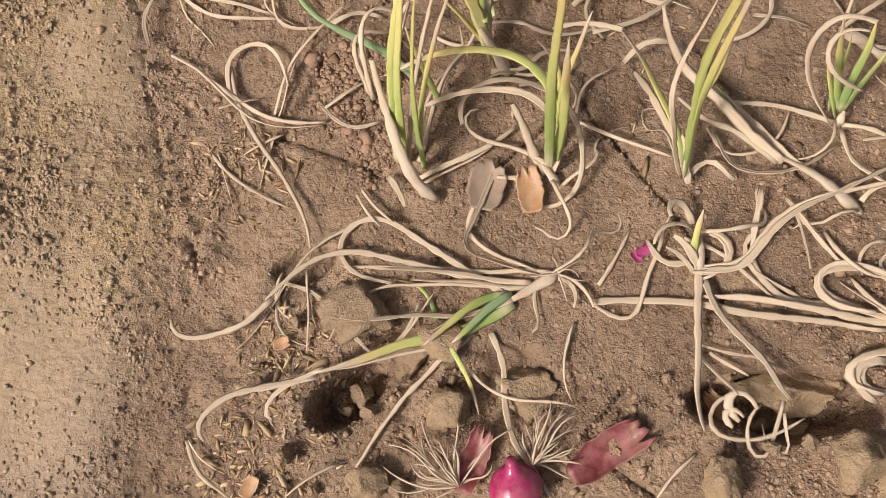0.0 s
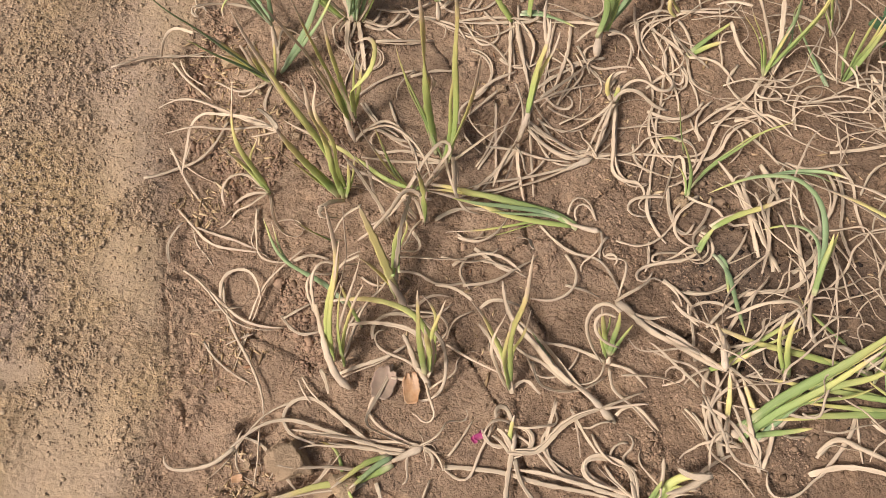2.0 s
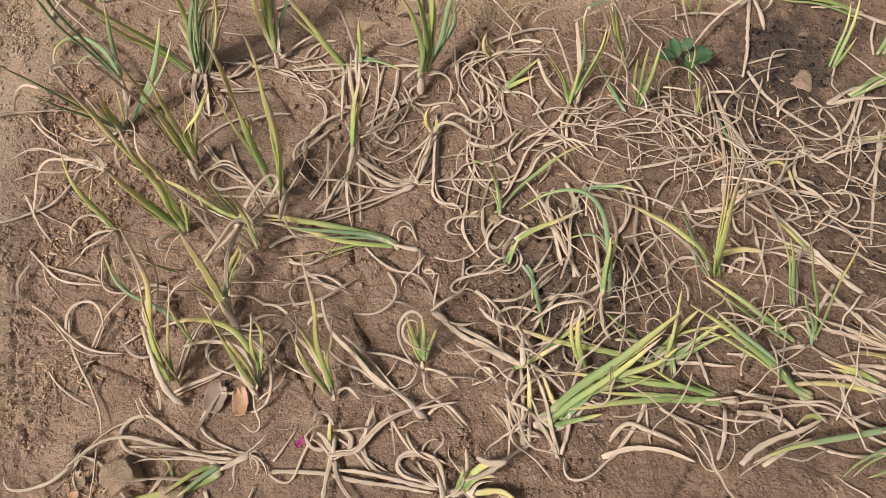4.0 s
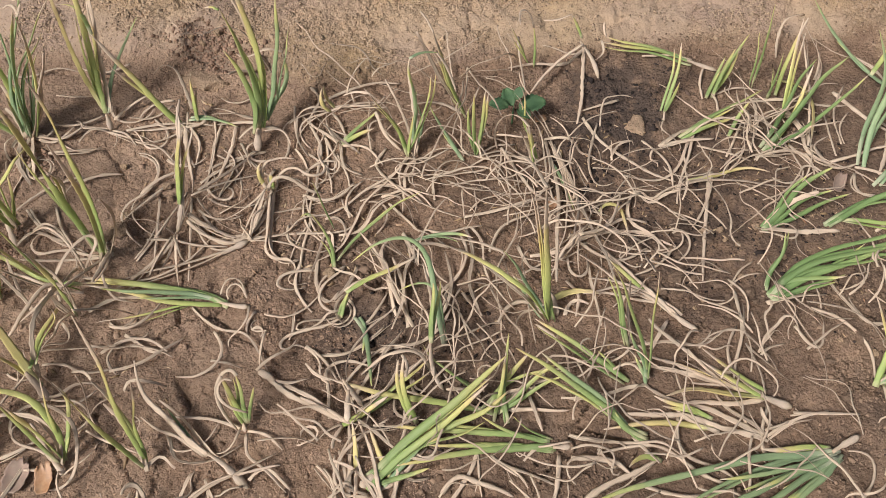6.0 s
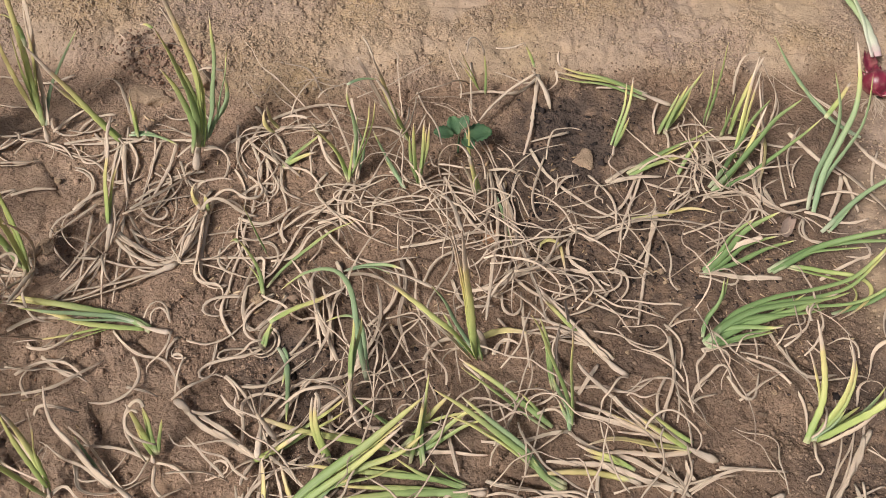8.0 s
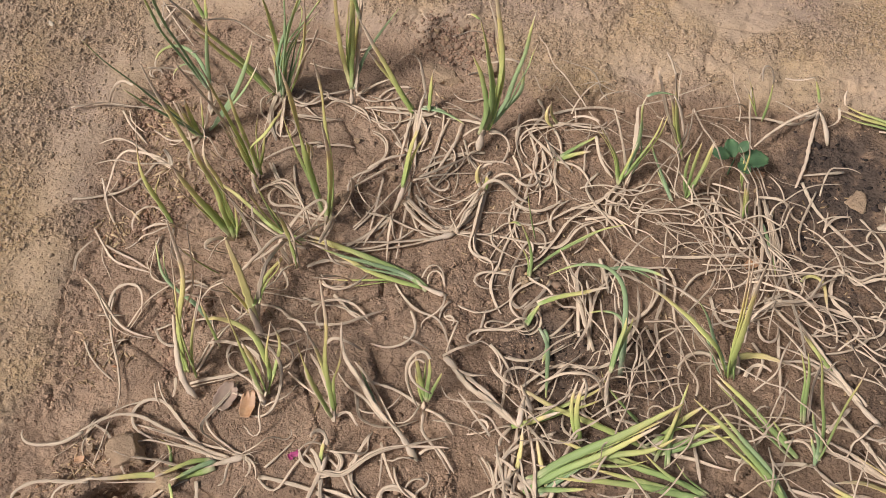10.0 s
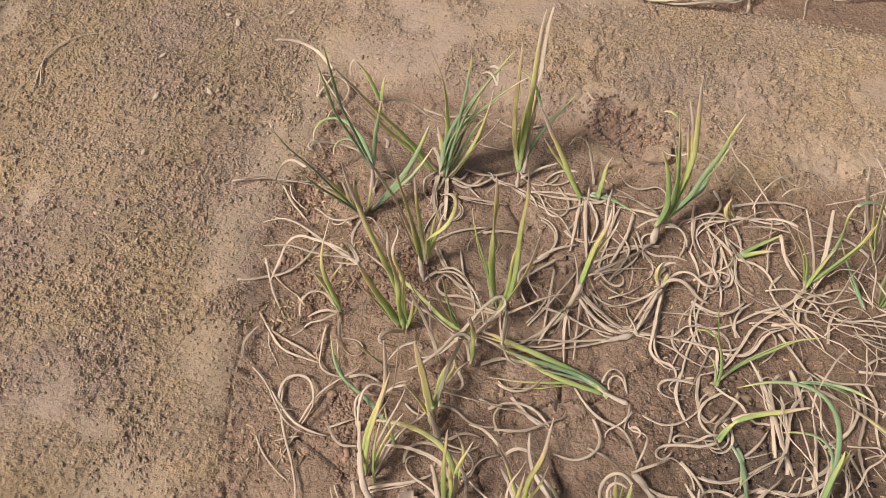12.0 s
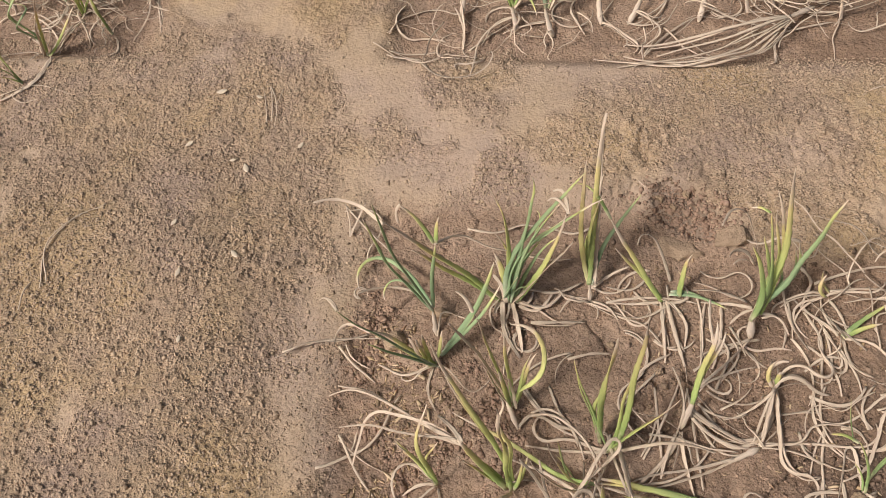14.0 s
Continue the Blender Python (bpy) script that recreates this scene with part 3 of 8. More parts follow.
onion_plant(0.371, 1.480, 'heap of long straw-dry onion leaves tied by one neck', (
    'w 14 0.378 1.468 0.015 0.086 -143,-136 10',
    'd 6 0.326 1.424 0.030 0.334 -147,-158,-167,-172,-204 21,-12,-12',
    'd 6 0.326 1.421 0.030 0.284 -142,-149,-174,-167 23,-12,-15',
    'd 6 0.320 1.418 0.030 0.368 -128,-151,-157,-164,-167 13,-14,1',
    'd 6 0.325 1.413 0.030 0.433 -130,-136,-162,-197,-187 7,-12,6',
    'd 6 0.320 1.421 0.030 0.282 -157,-155,-164,-193 21,-10,-19',
    'd 6 0.314 1.413 0.030 0.382 -112,-133,-159,-209,-201 0,-9,4',
    'd 6 0.325 1.415 0.030 0.361 -135,-138,-149,-190,-174 13,-15,1',
    'd 6 0.319 1.409 0.030 0.130 -145,-102,-82,-140 -9,-17,1',
))
onion_plant(-1.243, 1.286, 'standing onion plant with green leaves and dry lower leaves', (
    'b 9 -1.243 1.286 0.000 0.257 64,-127,20,209 78,57,23',
    'g 9 -1.249 1.294 0.000 0.222 -26,-25 56,54,52',
    'l 9 -1.239 1.286 0.000 0.165 26,12 45,47,48',
    'd 9 -1.202 1.249 0.008 0.148 -96,-94,-140,-139 0',
    'd 7 -1.209 1.371 0.020 0.135 -105,-65 -5',
))
onion_plant(-1.121, 1.368, 'wilted onion plant with straw-dry leaves on the soil', (
    'g 8 -1.111 1.354 0.000 0.162 122,162,47,-60 77,85,82',
    'd 5 -1.103 1.348 0.006 0.100 -41,-138 0',
    'd 5 -1.114 1.361 0.007 0.164 119,14,-11,56 0',
))
onion_plant(-1.236, 1.165, 'wilted onion plant with straw-dry leaves on the soil', (
    'g 8 -1.243 1.181 0.000 0.100 133,349 88,90,84',
    'l 7 -1.237 1.181 0.000 0.077 -161,-103 59,50,47',
))
onion_plant(-1.220, 1.439, 'standing onion plant with green leaves and dry lower leaves', (
    'g 9 -1.213 1.421 0.000 0.165 -13,-54 82,75,72',
    'l 9 -1.213 1.421 0.000 0.207 9,-12 58,50,45',
    'd 6 -1.202 1.404 0.007 0.104 -126,-88 -1',
    'd 5 -1.220 1.413 0.007 0.118 -203,-116 0',
))

loose_leaf('d 4.2 -0.517 0.625 0.007 0.183 30,20,12,8 0')
loose_leaf('d 4.2 -0.061 0.679 0.007 0.118 -164,-120 0')
loose_leaf('d 4.2 -0.415 0.814 0.007 0.160 104,60,102,188,203 0')
loose_leaf('d 4.2 -0.411 0.738 0.007 0.051 192,-65 0')
loose_leaf('d 4.2 0.060 0.837 0.007 0.078 -184,-92 0')
loose_leaf('d 4.2 0.141 0.844 0.007 0.209 -45,40,-107,-215,-182 0')
loose_leaf('d 4.2 0.275 0.738 0.007 0.115 -47,-69,-91,-120 0')
loose_leaf('d 4.2 0.147 0.725 0.007 0.107 -22,-102 0')
loose_leaf('d 4.2 0.217 0.751 0.007 0.125 -199,-58,22,-11 0')
loose_leaf('d 4.2 0.070 0.660 0.007 0.079 -130,-130 0')
loose_leaf('t 2.5 0.440 1.225 0.007 0.033 29,29 0')
loose_leaf('t 2.5 -0.662 1.101 0.007 0.100 97,116 0')
loose_leaf('t 2.5 -1.367 1.354 0.007 0.122 17,-14 0')
loose_leaf('t 2.5 -0.499 1.321 0.007 0.056 -27,-27 0')
loose_leaf('t 2.5 0.037 1.000 0.007 0.029 -48,-48 0')
loose_leaf('t 2.5 -0.184 0.751 0.007 0.005 96,96 0')
loose_leaf('d 5 -0.459 1.291 0.006 0.300 -4,-52,18,119 4,5,3')
loose_leaf('d 5 0.227 0.731 0.008 0.103 -170,-146 -1')
loose_leaf('d 4.4 -0.134 0.614 0.007 0.168 -50,-45,-12,-75 0')
loose_leaf('d 4.4 0.022 0.722 0.007 0.222 -4,-89,-148,-62,-34 0')
loose_leaf('d 4.4 0.087 0.813 0.007 0.166 -81,-86,-66,-93 0')
loose_leaf('d 4.4 0.075 0.791 0.007 0.093 -79,-81 0')
loose_leaf('d 4.4 0.035 0.787 0.007 0.150 -4,-102,-242,-213 0')
loose_leaf('d 4.4 -0.009 0.772 0.007 0.146 20,-10 0')
loose_leaf('d 4.4 0.117 0.641 0.007 0.154 -83,-83 0')
loose_leaf('d 4.4 0.117 0.641 0.007 0.188 -97,-128 0')
loose_leaf('d 4.4 0.126 0.641 0.007 0.116 -61,-15 0')
loose_leaf('d 4.4 0.129 0.602 0.007 0.115 -50,10 0')
loose_leaf('d 4.4 0.158 0.695 0.007 0.171 -170,-73,-5,193,242 0')
loose_leaf('d 4.4 0.134 0.796 0.007 0.135 -77,-104 0')
loose_leaf('d 4.4 0.148 0.792 0.007 0.139 -99,-89 0')
loose_leaf('d 4.4 -0.188 0.735 0.007 0.176 96,-23,-34,40 0')
loose_leaf('d 4.4 -0.139 0.717 0.007 0.090 -124,-87 0')
loose_leaf('d 4.4 -0.147 0.706 0.007 0.112 -135,198 0')
loose_leaf('d 4.4 -0.042 0.824 0.007 0.108 -89,82 0')
loose_leaf('d 4.4 0.068 0.716 0.007 0.075 -53,65 0')
loose_leaf('d 4.4 0.268 0.827 0.007 0.073 -89,-75 0')
loose_leaf('d 4.4 0.322 0.769 0.007 0.130 -74,-85,-95,-242 0')
loose_leaf('d 4.4 0.297 0.727 0.007 0.092 -28,-93 0')
loose_leaf('d 4.4 0.333 0.601 0.007 0.068 17,-131 0')
loose_leaf('d 4.4 0.185 0.718 0.007 0.131 -8,-57,-158,-287 0')
loose_leaf('d 4.4 0.145 0.640 0.007 0.163 -41,4,49,-10 0')
loose_leaf('d 4.4 0.132 0.618 0.007 0.078 -47,34 0')
loose_leaf('d 4.4 0.302 0.654 0.007 0.108 -110,-35 0')
loose_leaf('d 4.4 0.319 0.665 0.007 0.144 -122,-20 0')
loose_leaf('d 4.4 0.068 0.637 0.007 0.124 -85,-84 0')
loose_leaf('d 5 -1.413 1.390 0.007 0.231 66,-10,-37,-16 0')
loose_leaf('d 5 -1.301 1.468 0.007 0.208 -27,-62 0')
loose_leaf('d 5 -1.334 1.410 0.007 0.197 -23,-72 0')
loose_leaf('d 5 -1.142 1.433 0.007 0.129 -148,-31 0')
loose_leaf('d 5 -1.320 1.237 0.007 0.156 122,-110 0')
loose_leaf('d 5 -1.043 1.472 0.007 0.147 -64,-64 0')
loose_leaf('d 5 -1.068 1.462 0.007 0.096 -31,-31 0')
loose_leaf('d 5 -1.200 1.470 0.007 0.107 -30,-30 0')
loose_leaf('d 5 -0.471 1.356 0.007 0.254 86,45,-27,95 0')
loose_leaf('d 5 -0.465 1.392 0.007 0.210 19,-43,-21,107 0')
loose_leaf('d 5 -0.452 1.453 0.007 0.190 -120,-81,15,-25 0')
loose_leaf('d 5 -0.345 1.381 0.007 0.135 -152,10 0')
loose_leaf('d 5 -0.277 1.416 0.007 0.115 105,-76 0')
loose_leaf('d 5 -0.116 1.488 0.007 0.195 -156,108 0')
loose_leaf('d 5 0.048 1.328 0.007 0.153 61,36 0')
loose_leaf('d 5 0.182 1.460 0.007 0.136 -59,183 0')
loose_leaf('d 5 0.309 1.399 0.007 0.103 22,16 0')
loose_leaf('d 5 -0.463 1.310 0.007 0.164 14,-11 0')
loose_leaf('d 5 0.093 1.492 0.007 0.141 -104,-159 0')
loose_leaf('d 5 0.261 1.495 0.007 0.121 -79,43 0')


onion_plant(-0.242, 0.451, 'small onion plant with short green leaves and dry curls', (
    'g 7 -0.242 0.451 0.006 0.244 90,135,149,151,130,85,45,29,29,45 85,79,76,72,71',
    'g 6 -0.249 0.458 0.006 0.082 143,140,149,156,149 31,32,27,34,27',
    'd 5 -0.240 0.447 0.006 0.148 -74,-72,-59,-33,13,123,183,207 0',
    'd 5 -0.241 0.450 0.006 0.056 172,195,213,225 7,8,-8,-16',
    'd 5 -0.241 0.450 0.006 0.123 146,140,153,207,257,285,310 0,8,9,7,7',
))
onion_plant(-0.141, 0.457, 'standing onion plant with yellowing green leaves and dry skirt', (
    'l 10 -0.141 0.457 0.006 0.174 153,162,164,162,173,164,169,154,180 61,65,70,72,77',
    'd 7 -0.194 0.469 0.170 0.058 122,131,142,144 -18,-21,-21,-20',
    'g 8 -0.134 0.455 0.006 0.322 108,104,135,137,146,146,140,150,141,135 72,62,57,65,79',
    'g 8 -0.138 0.460 0.006 0.267 90,114,118,69,90,159,180,95,41,225 86,81,84,84,81',
    'l 6 -0.131 0.457 0.006 0.088 18,36,63,77,63 76,71,77,74,77',
    'd 5 -0.194 0.468 0.170 0.272 144,146,155,163,164,162,205,257,247,261 -31,-26,-27,-42,-41',
    'd 5 -0.193 0.466 0.170 0.291 148,153,150,149,149,152,154,162,186,203 -28,-28,-27,-27,-38',
    'd 4 -0.193 0.466 0.170 0.118 151,150,150,151,151,152,153 -50,-52,-50,-50,-48',
    'd 5 -0.201 0.471 0.170 0.284 151,151,151,149,149,145,149,159,168,167 -31,-33,-29,-32,-34',
    'd 7 -0.132 0.452 0.006 0.115 -124,-130,-130,-115,29,36,45 54,51,11,-53,-57',
))
onion_plant(0.232, 0.442, 'fallen green onion plant lying flat with white stem', (
    'w 11 0.232 0.442 0.006 0.047 171,172,162,162 9,9,-8,-18',
    'g 12 0.199 0.449 0.006 0.224 153,156,171,173,175,171,179,171,180,180 0,6,7,6,7',
    'l 9 0.191 0.448 0.006 0.207 180,181,180,178,167,162,170,171,171,180 8,7,3,3,6',
    'b 8 0.183 0.456 0.006 0.165 164,167,177,187,181,189,180,180,180 7,10,14,8,17',
    'l 7 -0.012 0.475 0.020 0.233 180,180,166,150,153,153,161,162,162,153 7,7,8,8,8',
    'l 3.5 0.143 0.450 0.006 0.130 -162,-162,-162,-162,-169,-172,-164 7,2,2,3,-2',
))
onion_plant(-0.014, 0.430, 'slim onion plant with few thin yellow-green leaves', (
    'l 8 -0.014 0.430 0.006 0.166 0,38,76,85,41,124,133,180,180 86,85,88,83,85',
    'g 6 -0.022 0.473 0.006 0.221 -149,-155,-159,-166,-180,-188,-187,-180,-194,-225 65,67,74,76,81',
    'g 4 -0.050 0.479 0.006 0.167 -153,-180,-188,-195,-205,-208,-209,-195,-180 81,80,81,83,84',
    'd 7 -0.011 0.430 0.006 0.188 117,109,112,197,248,243,220,211,195,198 61,53,-3,-49,-49',
    'd 6 -0.062 0.420 0.006 0.128 127,127,135,141,138,148,153 50,49,50,53,48',
    'd 6 -0.024 0.433 0.006 0.256 153,150,47,65,61,57,-131,-143,-143,-158 61,40,-3,-51,-57',
    'd 5 -0.091 0.621 0.006 0.125 -67,-69,-60,-50,-55,-67,-76 1,3,1,4,-1',
    'd 5 -0.118 0.570 0.006 0.181 -7,0,-19,-34,-40,-42,-48,-62,-64,-56 42,35,11,-43,-63',
    'd 5 -0.003 0.562 0.006 0.160 -73,-79,-77,-72,-68,-66,-50,9,9 26,23,10,-32,-38',
))
onion_plant(-0.023, 0.300, 'leaning onion plant with thick yellow leaves and dry folds', (
    'w 12 -0.023 0.300 0.006 0.050 121,127,135,135 35,45,42,42',
    'y 12 -0.038 0.317 0.006 0.160 117,116,117,124,118,128,125,126,124 58,54,56,62,63',
    'd 7 -0.080 0.389 0.140 0.076 -171,-180,-158,-143,-135 -50,-48,-55,-57,-52',
    'y 9 -0.037 0.323 0.006 0.092 153,151,153,156,166,180 57,54,56,54,60',
    'd 6 -0.084 0.345 0.080 0.054 -164,-166,-128,-121 -30,-35,-33,-41',
    'd 7 -0.043 0.333 0.006 0.232 76,87,76,90,83,90,88,90,88,90 66,55,-24,-36,-39',
    'l 7 -0.042 0.334 0.040 0.154 98,98,97,90,77,76,94,140,140 -15,-13,-12,-14,-15',
    'd 5 -0.038 0.305 0.006 0.079 -8,3,56,10,-9 9,4,2,-8,-9',
))
onion_plant(-0.079, 0.185, 'onion plant with long pale stem and thin green leaves', (
    'w 12 -0.079 0.185 0.006 0.137 158,148,117,116,105,109,103,101 43,49,42,41,45',
    'l 8 -0.113 0.218 0.006 0.311 76,82,78,73,58,58,62,90,98,90 72,69,61,75,76',
    'd 6 -0.088 0.317 0.297 0.139 114,114,114,114,114,116,115,114 -65,-66,-65,-67,-65',
    'g 7 -0.109 0.219 0.006 0.303 72,72,73,64,51,51,45,45,40,27 78,74,72,74,76',
    'g 6 -0.093 0.217 0.006 0.253 63,88,64,65,57,45,44,43,16,34 83,80,78,76,75',
    'b 6 -0.106 0.302 0.006 0.165 149,144,158,164,161,144,122,116,121 27,20,17,19,19',
    'g 5 -0.079 0.269 0.006 0.093 124,127,125,122,124,108 63,64,63,63,66',
    'l 4 -0.130 0.387 0.006 0.104 -153,-166,-169,-180,-180,-180 57,62,63,65,69',
    'd 6 -0.124 0.206 0.006 0.047 -45,-55,-62,-68 35,30,30,36',
    'd 5 -0.099 0.203 0.006 0.100 27,28,22,27,41,45 9,5,1,-4,-9',
    'd 6 -0.142 0.278 0.006 0.170 108,90,99,90,64,-5,31,36,31 71,58,-11,-50,-53',
    'd 5 -0.098 0.220 0.006 0.159 72,77,81,72,64,44,62,113,117 9,10,11,11,9',
))
onion_plant(0.023, 0.199, 'small onion plant with green leaves and looping dry leaf', (
    'w 9 0.023 0.199 0.006 0.027 135,130,124 25,27,29',
    'd 9 0.011 0.209 0.006 0.069 121,126,114,120,127 35,39,43,41,39',
    'g 8 0.014 0.213 0.006 0.292 90,90,90,90,85,60,48,45,65,45 85,83,85,85,84',
    'g 8 0.018 0.218 0.006 0.202 27,42,49,43,79,58,125,90,63,0 85,84,87,87,90',
    'l 9 0.017 0.214 0.006 0.276 63,72,117,134,160,169,172,172,179,166 61,54,-11,-43,-44',
    'l 6 0.018 0.225 0.006 0.104 81,82,89,90,130,149 27,33,29,33,27',
    'd 5 0.013 0.214 0.020 0.106 149,149,167,158,109,-8 -10,-8,-1,-7,0',
    'd 6 -0.061 0.255 0.006 0.242 117,48,0,-18,-33,-62,-81,-102,-151,-198 17,17,-1,-22,-25',
    'd 6 0.009 0.208 0.006 0.039 -171,-176,-180 9,8,8',
))
onion_plant(0.127, 0.207, 'slim onion plant with few thin yellow-green leaves', (
    'l 8 0.127 0.207 0.006 0.140 101,107,118,127,126,128,143,143 39,36,34,43,39',
    'd 5 0.067 0.298 0.090 0.080 135,137,148,165,164 -35,-41,-40,-38,-44',
    'g 7 0.125 0.214 0.006 0.304 90,104,104,101,72,46,63,90,90,90 74,72,76,78,78',
    'l 6 0.125 0.207 0.006 0.292 153,137,144,146,134,90,60,39,44,0 85,82,86,87,90',
    'd 5 0.129 0.294 0.297 0.195 94,93,91,94,99,103,104,105,109,110 -63,-61,-66,-67,-68',
    'd 5 0.127 0.207 0.006 0.050 56,39,-56,-31 16,12,-8,-19',
    'd 5 0.077 0.313 0.006 0.084 27,22,-9,6,0 66,56,-2,-53,-59',
))
onion_plant(0.262, 0.179, 'dry onion plant lying on its side with pale stem', (
    'w 12 0.262 0.179 0.006 0.074 143,136,136,149,149 1,11,1,-3,-9',
    'd 10 0.204 0.222 0.006 0.167 143,148,138,135,142,141,117,107,99 22,19,15,19,20',
    'd 7 0.218 0.217 0.006 0.119 135,134,134,132,135,150,149 1,5,5,5,10',
    'b 6 0.184 0.239 0.006 0.060 135,132,131,129 24,27,24,18',
    'd 5 0.262 0.189 0.006 0.071 56,35,-42,-45,-45 9,8,-1,-11,-11',
))
onion_plant(0.249, 0.254, 'small onion plant with short green leaves and dry curls', (
    'w 7 0.249 0.254 0.006 0.016 90,90 64,64',
    'g 8 0.251 0.266 0.006 0.092 104,90,88,74,107,104 66,67,68,68,66',
    'g 6 0.252 0.266 0.006 0.072 63,60,60,51,56 61,64,62,64,66',
    'l 7 0.250 0.266 0.006 0.096 127,121,121,117,120,117 58,59,61,66,64',
    'd 6 0.250 0.302 0.090 0.133 124,141,209,251,285,302,315,315 -33,-39,-40,-36,-36',
    'd 5 0.252 0.255 0.006 0.058 -9,-11,-45,-45 9,3,-11,-11',
    'd 5 0.251 0.251 0.006 0.105 -82,-81,-33,-37,-48,-45 6,8,-1,-2,-1',
    'd 5 0.245 0.257 0.006 0.093 153,162,165,176,182,171 1,4,1,8,0',
))
onion_plant(0.257, 0.343, 'wilted onion plant lying flat with one bluish leaf', (
    'w 13 0.257 0.343 0.006 0.030 -37,-32,-37 -2,10,-2',
    'd 6 0.280 0.327 0.006 0.049 -18,-10,17,9 8,1,9,0',
    'd 9 0.272 0.331 0.006 0.143 -45,-40,-36,-24,-31,-31,-28,-22 6,8,9,10,10',
    'd 8 0.295 0.321 0.006 0.101 -31,-31,-31,-38,-39,-39 8,18,16,11,7',
    'l 8 0.379 0.261 0.006 0.076 22,22,26,28,22 21,27,25,25,29',
    'g 8 0.386 0.265 0.006 0.145 31,30,38,40,34,33,45,45 11,10,10,11,11',
    'd 6 0.397 0.274 0.006 0.167 31,31,34,51,45,39,45,26,-22 11,5,10,11,9',
    'd 6 0.379 0.263 0.006 0.043 -164,-144,-117 7,3,7',
    'd 7 0.379 0.261 0.006 0.040 -124,-109,-79 14,19,29',
))
onion_plant(0.406, 0.288, 'pale onion stub with collapsed yellow and dry leaves', (
    'w 10 0.406 0.288 0.006 0.050 135,139,132,129 37,43,43,39',
    'y 8 0.445 0.188 0.006 0.075 112,121,112,112,112 11,11,12,11,12',
    'd 7 0.439 0.143 0.006 0.130 101,108,101,103,109,119,112 12,5,3,4,12',
    'd 7 0.442 0.144 0.006 0.135 68,71,82,90,81,73,70,63 11,5,8,2,10',
    'd 5 0.400 0.264 0.020 0.152 -37,-33,-45,-36,-22,5,32,27 -1,-1,-1,-7,-8',
))
onion_plant(0.354, 0.510, 'limp onion plant with forked thin lime leaves', (
    'g 6 0.354 0.510 0.006 0.101 101,90,117,127,145,149 51,60,54,55,51',
    'l 6 0.324 0.553 0.090 0.053 113,119,157,153 -42,-44,-55,-57',
    'g 5 0.356 0.524 0.006 0.171 51,54,40,37,34,40,31,11,22 18,16,17,14,18',
    'g 4 0.348 0.583 0.006 0.094 117,135,126,124,132,124 61,59,62,68,63',
    'd 5 0.368 0.510 0.006 0.108 -135,-139,-119,-89,-37,0 6,6,1,-3,-10',
    'd 5 0.352 0.510 0.006 0.158 97,92,96,97,260,259,257,253,254 3,5,-1,-2,-3',
))
onion_plant(0.367, 0.426, 'limp onion plant with bent lime leaves and curled tips', (
    'g 10 0.367 0.426 0.006 0.045 68,72,53,53 44,50,49,46',
    'l 9 0.377 0.449 0.040 0.114 39,34,28,18,26,24,18 10,2,5,8,8',
    'b 8 0.387 0.425 0.006 0.127 -51,-57,-81,-81,-82,-84,-81 14,9,6,15,16',
    'd 6 0.367 0.426 0.006 0.135 -140,-148,-170,-162,-161,-109,36,74 6,3,-1,-3,-4',
    'd 5 0.371 0.458 0.006 0.083 -18,-67,-112,-155,-225 -2,-1,4,8,3',
    'd 5 0.379 0.468 0.006 0.070 -146,-135,-95,-62,-39 7,6,4,4,-3',
))
onion_plant(0.130, 0.139, 'withered onion plant with curled straw-dry leaves', (
    'g 6 0.130 0.139 0.006 0.047 90,90,79,79 50,45,48,50',
    'd 8 0.134 0.131 0.006 0.035 112,126,158 29,25,20',
    'd 6 0.130 0.136 0.006 0.046 -164,-177,-236,-243 8,3,3,0',
    'd 6 0.146 0.162 0.006 0.066 -9,-61,-122,-164,-189 0,2,0,8,0',
    'd 7 0.131 0.168 0.006 0.048 112,126,229,293 30,31,31,27',
    'd 6 0.131 0.164 0.006 0.046 153,187,229,262 17,21,16,15',
    'd 7 0.134 0.129 0.006 0.192 0,0,51,55,39,29,26,25,30,27 10,1,1,1,1',
))
onion_plant(0.290, 0.086, 'withered onion plant with broad folded tan leaves', (
    'w 13 0.290 0.086 0.006 0.027 0,7,27 0,7,13',
    'd 12 0.302 0.041 0.006 0.074 104,112,104,106,117 14,15,14,22,13',
    'l 11 0.313 0.088 0.006 0.086 63,63,29,1,14 24,29,36,37,26',
    'd 11 0.368 0.126 0.050 0.060 -143,-148,-156,-158 0,0,0,10',
    'y 10 0.316 0.088 0.006 0.093 0,5,13,-30,-53,-63 0,13,10,13,12',
    'd 9 0.360 0.090 0.006 0.065 -11,-40,-92,-117 11,14,13,12',
    'd 7 0.289 0.092 0.006 0.149 101,101,153,180,198,301,349,346 0,1,0,8,14',
    'd 7 0.313 0.091 0.006 0.058 76,78,92,104 36,32,31,36',
    'd 8 0.306 0.070 0.006 0.105 180,180,191,215,333,360 0,10,0,-5,0',
    'y 10 0.320 0.046 0.006 0.067 11,11,11,0,0 0,0,6,0,11',
    'd 9 0.316 0.091 0.006 0.063 -37,-45,-62,-63 11,13,13,12',
    'g 8 0.304 0.087 0.006 0.043 63,69,76 48,52,51',
    'd 7 0.280 0.092 0.006 0.145 180,173,170,169,171,172,180,180 0,10,0,-8,0',
    'd 6 0.301 0.087 0.006 0.070 158,158,147,143,135 0,11,0,-10,-13',
))
loose_leaf('d 5 -0.424 0.451 0.006 0.176 27,29,36,28,43,59,69,82,69,56 -2,4,0,-3,0')
